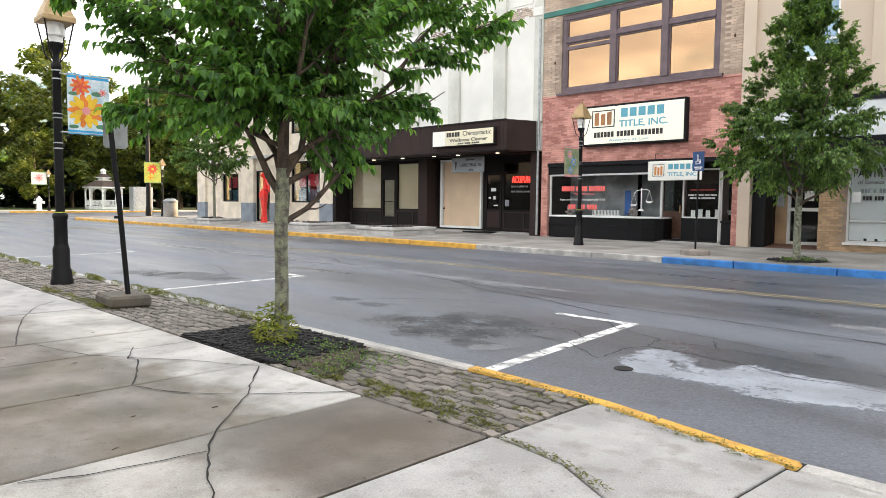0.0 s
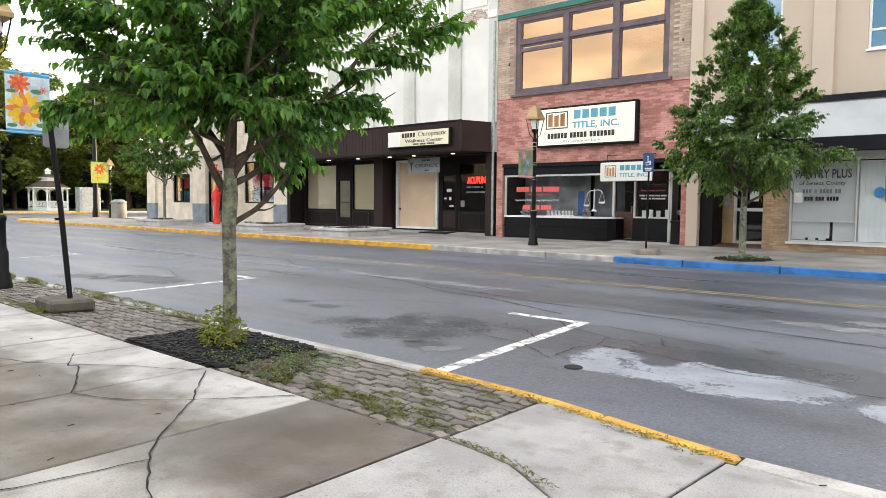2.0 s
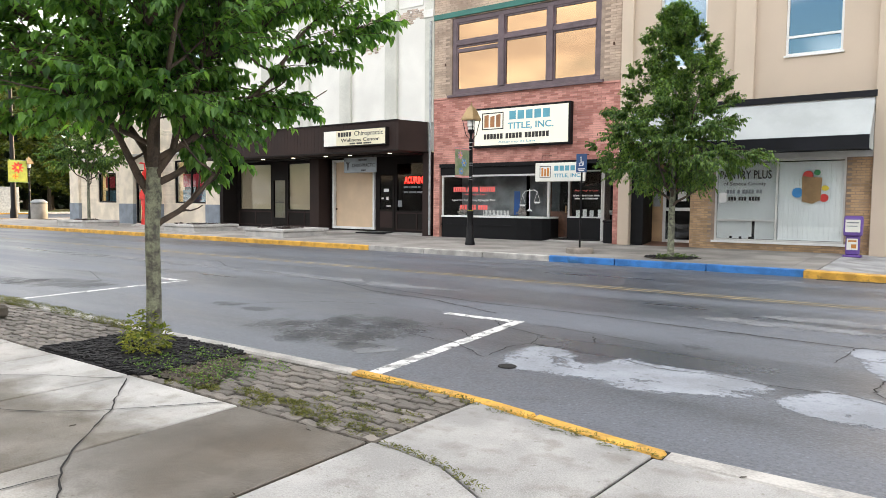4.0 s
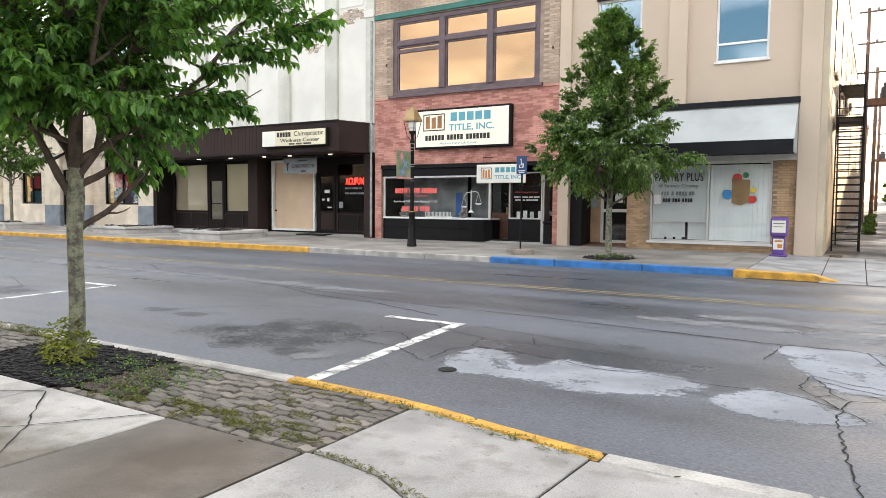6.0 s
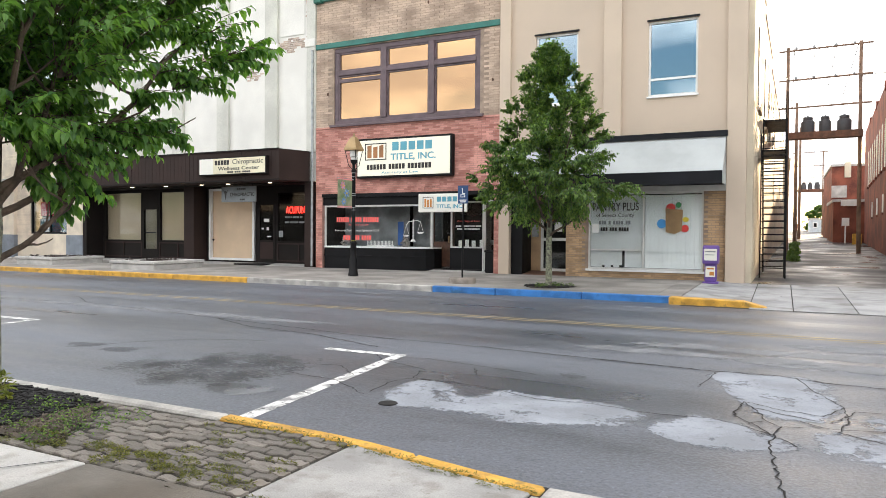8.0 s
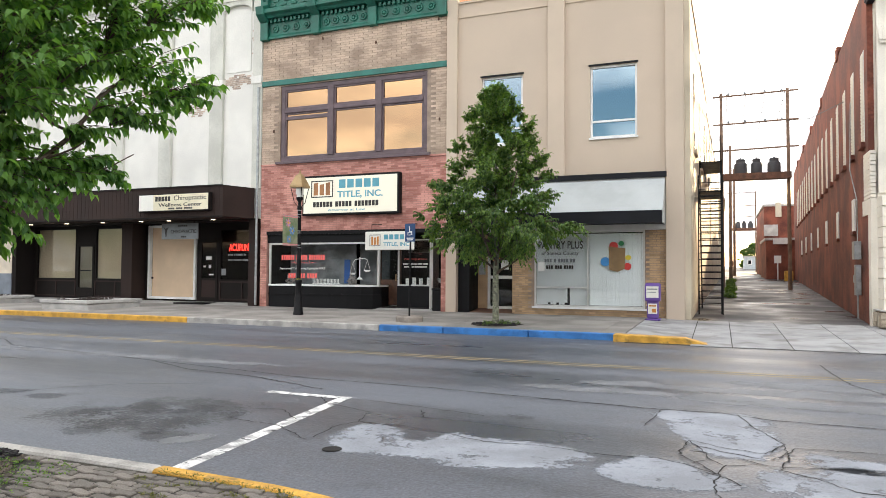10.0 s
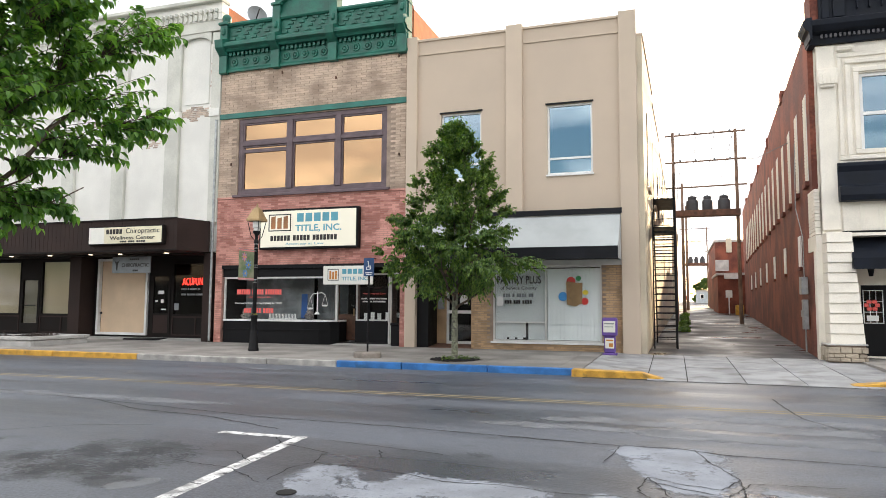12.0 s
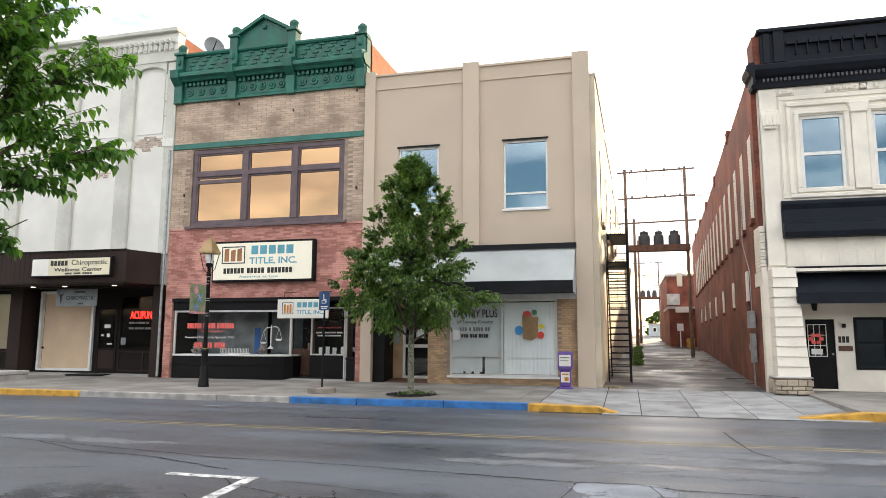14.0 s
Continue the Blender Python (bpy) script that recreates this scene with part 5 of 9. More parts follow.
# ---- beige stucco building ----
def stucco_building():
    b = thing("stucco_building", (-4.55, F, 0), "two-storey beige stucco building with shop and awning", "building")
    x0, x1 = -8.13, -0.95
    wins = [(-7.0, -5.66, 5.34, 7.50), (-3.58, -2.22, 5.34, 7.50)]
    part("wall", Shape().wall(x0, x1, 2.74, 9.98, F + 0.02, F + 0.32, wins), STUCCO, b)
    part("coping", Shape().box(x0, x1, F - 0.03, F + 0.35, 9.98, 10.05), STUCCO_PIER, b)
    part("panel_line", Shape().box(-7.8, -4.86, F - 0.015, F + 0.02, 9.52, 9.56).box(-4.32, -1.4, F - 0.015, F + 0.02, 9.52, 9.56), STUCCO_PIER, b)
    for xa, xb, z0 in ((-8.16, -7.80, 0.03), (-4.85, -4.33, 4.22), (-1.43, -0.93, 0.0)):
        part("pier", Shape().box(xa, xb, F - 0.10, F + 0.3, z0, 10.14), STUCCO_PIER, b, bevel=0.012)
    for (xa, xb, za, zb), kind in zip(wins, (0, 1)):
        w = sash(b, xa, xb, za, zb, F + 0.08, WHITE, GLASS_BLUE, 0.06, split=5.84)
        part("head_drip", Shape().box(xa - 0.04, xb + 0.04, F - 0.02, F + 0.03, zb, zb + 0.05), IRON, w)
        part("sill", Shape().box(xa - 0.03, xb + 0.03, F - 0.04, F + 0.1, za - 0.05, za), WHITE, w)
        part("blind", Shape().box(xa + 0.07, xb - 0.07, F + 0.2, F + 0.22, 5.4, 5.8 if kind else 7.4), SIGN_GREY if kind else BLIND_WHITE, w)
    # long side wall along the alley, with its roof edge stepping down
    side = lambda y: x1 + 0.17 + (y - F) * 0.018
    strip = lambda ya, yb, a, b: [(side(ya) + a, ya), (side(ya) + b, ya), (side(yb) + b, yb), (side(yb) + a, yb)]
    for ya, yb, z1 in ((F + 0.3, 27.0, 9.45), (27.0, 33.5, 9.1), (33.5, 60.0, 8.6)):
        part("side_wall", Shape().prism(strip(ya, yb, -0.35, 0.0), "z", -0.1, z1), STUCCO_SIDE, b, "pale painted brick side wall")
        part("side_coping", Shape().prism(strip(ya, yb, -0.38, 0.03), "z", z1, z1 + 0.10), STUCCO_PIER, b)
    for i in range(64):
        part("siding_board", Shape().prism(strip(F + 0.5, F + 9.0, -0.01, 0.012 + 0.004 * (i % 2)), "z", 0.3 + i * 0.075, 0.36 + i * 0.075), STUCCO_SIDE, b)
    for y in (F + 2.2, F + 6.4, F + 10.4, F + 15):
        w = part("side_window", Shape().prism(strip(y, y + 1.0, -0.02, 0.025), "z", 5.2, 7.6), BLACK, b)
        part("sill", Shape().prism(strip(y - 0.05, y + 1.05, -0.02, 0.09), "z", 5.1, 5.2), STUCCO_PIER, w)
    part("back_wall", Shape().box(x0, x1, 59.7, 60, 0, 8.6), STUCCO_SIDE, b)
    part("roof", Shape().box(x0, x1, F + 0.3, 59.7, 8.4, 8.5), ROOF, b)
    part("beam", Shape().box(-7.8, -1.43, F - 0.05, F + 0.25, 2.58, 2.74), ALU, b)
    room(b, -7.4, -1.45, F + 1.3, F + 5.0, 0.1, 2.6, INSIDE)
    # shop front
    hole = (-5.30, -2.02, 0.30, 2.58)
    part("front_wall", Shape().wall(-6.0, -1.43, 0.0, 2.58, F + 0.10, F + 0.35, [hole]), MORTAR_TAN, b)
    bricks(b, BRICK_STORE, -6.0, -1.43, 0.03, 2.58, F + 0.10, 0.205, 0.0688, openings=[hole])
    part("side_return", Shape().box(-6.0, -5.9, F + 0.35, F + 1.0, 0.05, 2.6), BRICK_STORE, b)
    part("dark_panel", Shape().box(-7.80, -7.42, F + 0.10, F + 1.3, 0.03, 2.6), BLACK, b)
    part("recess_wall", Shape().wall(-7.42, -5.9, 0.1, 2.6, F + 0.95, F + 1.1, [(-7.07, -6.12, 0.1, 2.32)]), BRICK_STORE, b)
    part("entry_floor", slope_slab(-7.42, -5.95, F + 0.02, F + 1.0, 0.055, 0.15), RUST, b, "red painted entry step")
    d = part("door", Shape().ring(-7.07, -6.12, 0.14, 2.30, F + 0.9, F + 0.98, 0.085).box(-6.99, -6.2, F + 0.91, F + 0.97, 1.12, 1.22), ALU, b, "white aluminium glazed door")
    part("pane", Shape().box(-6.99, -6.2, F + 0.94, F + 0.946, 0.22, 2.22), GLASS_CLEAR, d)
    part("door_handle", Shape().tube([(-6.18, F + 0.9, 1.0), (-6.18, F + 0.82, 1.02), (-6.18, F + 0.82, 1.3), (-6.18, F + 0.9, 1.32)], 0.012, 6), STEEL, d)
    part("notice", Shape().box(-6.62, -6.36, F + 0.928, F + 0.934, 1.42, 1.72), WHITE, d, "white paper notice")
    part("notice", Shape().box(-6.9, -6.66, F + 0.928, F + 0.934, 1.7, 1.95), INK_ORANGE, d)
    part("mailbox", Shape().box(-7.36, -7.16, F + 0.86, F + 0.95, 1.25, 1.65), STEEL, b)
    w = part("shop_window", Shape().ring(*hole, F + 0.12, F + 0.2, 0.05).box(-3.70, -3.65, F + 0.12, F + 0.2, 0.35, 2.53), ALU, b)
    part("sill", Shape().box(-5.36, -1.96, F + 0.02, F + 0.2, 0.24, 0.30), WHITE, w)
    part("transom", Shape().box(-5.25, -3.7, F + 0.14, F + 0.18, 0.86, 0.90), ALU, w)
    part("transom", Shape().box(-3.65, -2.07, F + 0.165, F + 0.18, 0.84, 0.87), BLIND_WHITE, w)
    for xa, xb in ((-5.25, -3.70), (-3.65, -2.07)):
        q = part("pane", Shape().box(xa, xb, F + 0.155, F + 0.161, 0.35, 2.53), GLASS_SHOP, w)
        q.visible_shadow = False
    r3, x = random.Random(9), -5.24
    while x < -2.1:
        wd = 0.085 if x < -3.7 else 0.125
        tilt = 0.055 if x < -3.7 else 0.008
        part("blind_slat", Shape().prism([(x, F + 0.185), (x + wd * 0.97, F + 0.185 + tilt), (x + wd * 0.97, F + 0.189 + tilt), (x, F + 0.189)], "z", 0.86 if -4.36 < x < -4.27 else 0.36 if x > -3.7 or r3.random() > 0.1 else 0.42, 2.5), BLIND_WHITE, w)
        x += wd
    y = F + 0.150
    letters("window_line", "PANTRY PLUS", -5.18, -3.82, 2.05, 2.29, y, INK, w, bold=0.01)
    letters("window_line", "of Seneca County", -5.08, -3.95, 1.84, 1.97, y, INK, w)
    bars("address_bar", words(-5.0, -4.05, [3, 1, 4, 2]), 1.64, 1.75, y, SIGN_GREY, w)
    bars("number_bar", words(-4.95, -4.1, [3, 3, 4]), 1.44, 1.55, y, INK, w)
    part("notice", Shape().box(-5.2, -4.99, y - 0.004, y, 1.38, 1.66), WHITE, w)
    bag = part("grocery_bag_decal", Shape().prism([(-3.05, 1.42), (-2.80, 1.36), (-2.60, 1.46), (-2.58, 2.06), (-3.06, 2.10)], "y", y - 0.008, y), material("paper_bag_brown", (0.30, 0.19, 0.09), 0.8, 0.2), w, "painted grocery bag")
    for cx, cz, r, col in ((-3.16, 1.66, 0.14, (0.05, 0.25, 0.55)), (-2.50, 1.78, 0.09, (0.75, 0.60, 0.05)), (-2.52, 1.52, 0.11, (0.65, 0.05, 0.04)), (-2.92, 2.12, 0.13, (0.60, 0.06, 0.05)), (-2.70, 2.20, 0.08, (0.04, 0.22, 0.08)), (-3.00, 2.06, 0.07, (0.75, 0.4, 0.2))):
        part("grocery", Shape().prism([(cx + r * math.cos(t * 0.628), cz + r * (1.0 if col[1] < 0.5 else 0.8) * math.sin(t * 0.628)) for t in range(10)], "y", y - 0.007, y - 0.001), material("grocery_paint", col, 0.6), bag)
    # awning
    a = part("awning", Shape().prism([(F - 0.02, 4.12), (F - 1.15, 3.05), (F - 1.15, 3.02), (F - 0.02, 4.06)], "x", -7.7, -1.45), AWNING, b, "grey-white sloping metal awning")
    part("head_board", Shape().box(-7.75, -1.40, F - 0.14, F - 0.09, 4.08, 4.24), AWNING_DARK, a)
    part("valance", Shape().box(-7.7, -1.45, F - 1.17, F - 1.14, 2.70, 3.04), AWNING_DARK, a, "dark awning valance")
    part("end_panel", Shape().prism([(F - 0.02, 4.1), (F - 1.15, 3.04), (F - 1.15, 2.72), (F - 0.02, 2.72)], "x", -1.47, -1.44), AWNING, a)
    part("soffit", Shape().box(-7.7, -1.47, F - 1.14, F - 0.1, 2.74, 2.77), AWNING_DARK, a)


def fire_escape():
    e = thing("fire_escape", (-0.35, 24.5, 0.1), "black iron fire escape stair against the side wall", "fire escape")
    x0, x1 = -0.64, 0.05
    for z, y0, y1 in ((3.9, 23.2, 25.6), (5.4, 27.0, 30.0)):
        p = part("platform", Shape().box(x0, x1, y0, y1, z, z + 0.05), IRON, e)
        r = Shape()
        for zz in (0.5, 1.0):
            r.tube([(x1, y0, z + zz), (x1, y1, z + zz)], 0.018, 6)
        for i in range(5):
            yy = y0 + (y1 - y0) * i / 4
            r.tube([(x1, yy, z), (x1, yy, z + 1.0)], 0.016, 6)
        part("railing", r, IRON, p)
    for x in (x0 + 0.05, x1):
        part("stringer", Shape().prism([(25.6, 0.10), (25.8, 0.10), (23.3, 3.95), (23.1, 3.95)], "x", x - 0.02, x + 0.02), IRON, e)
        part("handrail", Shape().tube([(x, 25.6, 1.1), (x, 23.2, 4.9)], 0.018, 6).tube([(x, 25.6, 0.1), (x, 25.6, 1.1)], 0.018, 6), IRON, e)
    for i in range(17):
        z = 0.3 + i * 0.215
        y = 25.55 - i * 0.142
        part("tread", Shape().box(x0 + 0.05, x1, y - 0.12, y + 0.10, z, z + 0.03), IRON, e)
    for y in (23.3, 25.5):
        part("post", Shape().box(x1 - 0.03, x1 + 0.03, y - 0.03, y + 0.03, 0.0, 4.9), IRON, e)
    cage = Shape()
    for i in range(20):
        cage.box(x0 + 0.02, x1 + 0.03, 22.92, 22.94, 0.35 + i * 0.2, 0.375 + i * 0.2)
    cage.box(x0, x0 + 0.04, 22.90, 22.95, 0.05, 4.4).box(x1, x1 + 0.04, 22.90, 22.95, 0.05, 4.4)
    part("gate_grille", cage, IRON, e)
    cage2 = Shape()
    for i in range(10):
        cage2.box(x0 + 0.1 + i * 0.09, x0 + 0.115 + i * 0.09, 27.0, 27.02, 5.4, 6.4)
    part("upper_grille", cage2, IRON, e)
    part("upper_flight", Shape().prism([(25.5, 3.95), (25.7, 3.95), (27.3, 5.45), (27.1, 5.45)], "x", x1 - 0.03, x1), IRON, e)


# ---- white painted brick building with the brown shop canopy ----
def white_building():
    b = thing("white_brick_building", (-21.85, F, 0), "white painted brick building with arched bays and brown canopy", "building")
    x0, x1 = -28.3, -15.43
    part("wall", Shape().wall(x0, x1, 3.26, 12.0, F + 0.08, F + 0.4), WHITE_WALL, b)
    cents = (-15.62, -17.5, -19.95, -22.4, -24.85, -27.3)
    for k, x in enumerate(cents):
        wd = 0.20 if k == 0 else 0.30
        part("pilaster", Shape().box(x - wd, min(x + wd, x1 + 0.01), F - 0.06, F + 0.08, 4.3, 11.3), GREY_PILASTER, b, "grey painted pilaster", bevel=0.01)
        part("pilaster_cap", Shape().box(x - wd - 0.05, min(x + wd + 0.05, x1 + 0.012), F - 0.10, F + 0.08, 8.15, 8.45), WHITE_WALL, b, bevel=0.02)
    for xa, xb in zip(cents[1:], cents):
        xm, hw = (xa + xb) / 2, (xb - xa) / 2 - 0.28
        curve = [(xm + hw * math.cos(math.pi * i / 12), 10.9 + 0.3 * math.sin(math.pi * i / 12)) for i in range(13)]
        arch = Shape().prism([(xm - hw, 11.35), (xm + hw, 11.35)] + curve, "y", F - 0.05, F + 0.08)
        part("arch", arch, GREY_PILASTER, b)
        part("blind_window", Shape().box(xm - hw + 0.1, xm + hw - 0.1, F + 0.05, F + 0.079, 8.7, 10.95), WHITE_WALL, b)
    part("entablature", Shape().box(x0, x1 + 0.01, F - 0.08, F + 0.1, 11.35, 11.75), GREY_PILASTER, b)
    n = 58
    for i in range(n):
        x = x0 + 0.05 + i * (x1 - x0 - 0.1) / n
        part("corbel", Shape().box(x, x + 0.11, F - 0.18, F - 0.06, 11.78, 11.98), GREY_PILASTER, b)
        part("corbel", Shape().box(x + 0.03, x + 0.13, F - 0.22, F - 0.06, 12.02, 12.14), GREY_PILASTER, b)
    part("corbel_table", Shape().box(x0, x1 + 0.01, F - 0.12, F + 0.3, 11.98, 12.02), GREY_PILASTER, b)
    part("parapet", Shape().box(x0, x1, F - 0.1, F + 0.3, 11.75, 12.40), WHITE_WALL, b)
    part("coping", Shape().box(x0 - 0.05, x1 + 0.03, F - 0.28, F + 0.34, 12.40, 12.55), GREY_PILASTER, b, bevel=0.02)
    part("side_wall", Shape().box(x1 - 0.3, x1 - 0.01, F + 0.34, F + 5, 4.0, 12.35).box(x1 - 0.3, x1 - 0.01, F + 5, 44, 4.0, 11.3), BRICK_ORANGE, b)
    part("roof", Shape().box(x0, x1 - 0.3, F + 0.4, 44, 11.0, 11.1), ROOF, b)
    # bare bricks where the paint has come away
    r4, peeled = random.Random(11), material("peeled_brick", (0.47, 0.38, 0.31), 0.9, 0.3, 3.0, island=0.8)
    for cx, cz, wx, wz, n in ((-16.6, 8.35, 0.55, 0.22, 120), (-17.4, 8.25, 0.3, 0.2, 30), (-18.7, 8.3, 0.5, 0.15, 50), (-18.6, 7.4, 0.5, 0.3, 22), (-21.1, 8.3, 0.5, 0.15, 30), (-15.85, 9.6, 0.12, 0.7, 40)):
        for _ in range(n):
            x, z = cx + r4.gauss(0, wx / 2), cz + round(r4.gauss(0, wz / 2) / 0.07) * 0.07
            if x < x1 - 0.15:
                part("bare_brick", Shape().box(x, x + 0.19, F + 0.066 + r4.uniform(0, 0.012), F + 0.09, z + r4.uniform(0, 0.004), z + 0.058), peeled, b)
    # downpipe at the corner
    part("downpipe", Shape().tube([(-15.52, F - 0.10, 0.1), (-15.52, F - 0.10, 8.0)], 0.045, 8), STEEL, b)
    # canopy
    zc0, zc1 = 3.22, 4.32
    cn = part("canopy", Shape().prism([(-28.3, 19.3), (-16.05, 19.3), (-15.62, F - 0.11), (-28.3, F - 0.11)], "z", zc0, zc1), BROWN, b, "brown ribbed metal canopy fascia")
    ribs = Shape()
    x = -28.2
    while x < -16.1:
        ribs.box(x, x + 0.006, 19.294, 19.305, zc0 + 0.02, zc1 - 0.02)
        x += 0.20
    part("ribs", ribs, BROWN, cn)
    part("edge_trim", Shape().box(-28.3, -16.05, 19.26, 19.31, zc1 - 0.03, zc1 + 0.02).box(-28.3, -16.05, 19.27, 19.31, zc0 - 0.02, zc0 + 0.03), BROWN_DARK, cn)
    for x in (-27.0, -24.9, -22.9, -20.9, -19.5, -17.4):
        part("downlight", Shape().lathe(x, 20.4, [(0.08, zc0 - 0.02), (0.08, zc0 + 0.01)], 12), glowing("downlight_glow", (1.0, 0.85, 0.6), 1.2), cn)
    # set-back shop front
    Y = F + 0.8
    part("soffit", Shape().box(-28.3, -15.7, F - 0.1, Y + 0.3, 3.18, 3.24), BROWN_DARK, b)
    part("entry_floor", slope_slab(-28.3, -15.7, F + 0.02, Y + 0.9, 0.056, 0.19), CONCRETE_PALE, b)
    part("front_wall", Shape().wall(-28.3, -15.55, 0.1, 3.2, Y, Y + 0.12, [(-27.9, -25.50, 0.92, 3.1), (-25.42, -24.46, 0.2, 2.42), (-24.40, -22.0, 0.92, 3.1), (-21.35, -19.05, 0.2, 3.1), (-18.85, -17.98, 0.2, 2.5), (-17.85, -16.2, 0.95, 2.9)]), BROWN_DARK, b, "dark brown shop front")
    for xa, xb, ya in ((-28.3, -28.05, F - 0.05), (-22.2, -21.64, F + 0.1), (-15.9, -15.55, F - 0.05)):
        part("pier", Shape().box(xa, xb, ya, Y, 0.05, 3.2), BROWN if xa > -28 else BROWN_DARK, b, bevel=0.008)
    for xa, xb in ((-27.9, -25.50), (-24.40, -22.0)):
        w = part("shop_window", Shape().ring(xa, xb, 0.92, 3.1, Y - 0.02, Y + 0.08, 0.05), BROWN_DARK, b)
        part("pane", Shape().box(xa + 0.05, xb - 0.05, Y + 0.03, Y + 0.036, 0.97, 3.05), GLASS_SHOP, w).visible_shadow = False
        part("blind", Shape().box(xa, xb, Y + 0.12, Y + 0.14, 0.92, 3.1), BLIND_TAN, w, "tan blind")
    part("kick_panel", Shape().ring(-27.9, -25.50, 0.2, 0.88, Y - 0.03, Y, 0.05).box(-26.7, -26.65, Y - 0.03, Y, 0.25, 0.83), BROWN, b)
    part("kick_panel", Shape().ring(-24.40, -22.0, 0.2, 0.88, Y - 0.03, Y, 0.05).box(-23.3, -23.25, Y - 0.03, Y, 0.25, 0.83), BROWN, b)
    d = part("door", Shape().ring(-25.46, -24.44, 0.2, 2.42, Y - 0.03, Y + 0.06, 0.11).box(-25.35, -24.55, Y - 0.02, Y + 0.05, 0.31, 0.58), BROWN_DARK, b, "dark brown door with blind behind glass")
    part("pane", Shape().box(-25.35, -24.55, Y + 0.02, Y + 0.026, 0.58, 2.31), GLASS_CLEAR, d)
    part("blind", Shape().box(-25.36, -24.54, Y + 0.07, Y + 0.09, 0.5, 2.33), BLIND_TAN, d)
    part("door_handle", Shape().tube([(-25.3, Y - 0.06, 1.3), (-24.6, Y - 0.06, 1.3)], 0.022, 6), BLACK, d)
    w = part("shop_window", Shape().ring(-21.42, -19.0, 0.19, 3.12, Y - 0.10, Y + 0.05, 0.09), WHITE, b, "white framed opening with peach vertical blinds")
    x = -21.33
    while x < -19.1:
        part("blind_slat", Shape().prism([(x, Y + 0.06), (x + 0.125, Y + 0.075), (x + 0.125, Y + 0.08), (x, Y + 0.065)], "z", 0.25, 3.05), BLIND_PEACH, w)
        x += 0.128
    part("door_knob", Shape().lathe(-21.2, Y - 0.06, [(0.03, 0.98), (0.045, 1.02), (0.03, 1.06)], 10), BLACK, w)
    d = part("door", Shape().ring(-18.85, -17.98, 0.2, 2.5, Y - 0.03, Y + 0.05, 0.09).box(-18.76, -18.07, Y - 0.02, Y + 0.04, 0.95, 1.03), BROWN_DARK, b, "dark brown glazed door")
    part("pane", Shape().box(-18.76, -18.07, Y + 0.0, Y + 0.006, 1.03, 2.41), GLASS_CLEAR, d)
    part("panel", Shape().box(-18.76, -18.07, Y - 0.01, Y + 0.02, 0.29, 0.95), BROWN, d)
    for x, z, w_, h in ((-18.55, 1.75, 0.26, 0.13), (-18.68, 1.45, 0.12, 0.07), (-18.42, 1.42, 0.12, 0.13), (-18.4, 1.15, 0.22, 0.05)):
        part("notice", Shape().box(x, x + w_, Y - 0.006, Y - 0.001, z, z + h), WHITE, d)
    w = part("shop_window", Shape().ring(-17.88, -16.17, 0.95, 2.92, Y - 0.03, Y + 0.05, 0.04), BROWN_DARK, b)
    part("pane", Shape().box(-17.84, -16.21, Y + 0.01, Y + 0.016, 0.99, 2.88), GLASS_CLEAR, w)
    part("kick_panel", Shape().ring(-17.88, -16.17, 0.2, 0.92, Y - 0.03, Y, 0.05).box(-16.85, -16.80, Y - 0.03, Y, 0.25, 0.87), BROWN, b)
    letters("led_line", "ACUPUN", -17.45, -16.55, 2.08, 2.35, Y - 0.01, glowing("red_led", (1.0, 0.03, 0.02), 2.2), w, "glowing red letters")
    bars("name_bar", words(-17.5, -16.65, [4, 1, 5, 2]), 1.90, 1.97, Y - 0.005, SIGN_GREY, w)
    bars("name_bar", words(-17.5, -16.4, [4, 7, 5, 2]), 1.70, 1.77, Y - 0.005, SIGN_GREY, w)
    part("notice", Shape().box(-17.8, -17.6, Y - 0.006, Y - 0.001, 1.15, 1.4), SIGN_GREY, w)
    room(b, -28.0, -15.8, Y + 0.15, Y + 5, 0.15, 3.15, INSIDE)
    part("doormat", Shape().box(-19.3, -17.9, F - 0.1, F + 0.75, 0.06, 0.11), BLACK, b, "black rubber door mat")


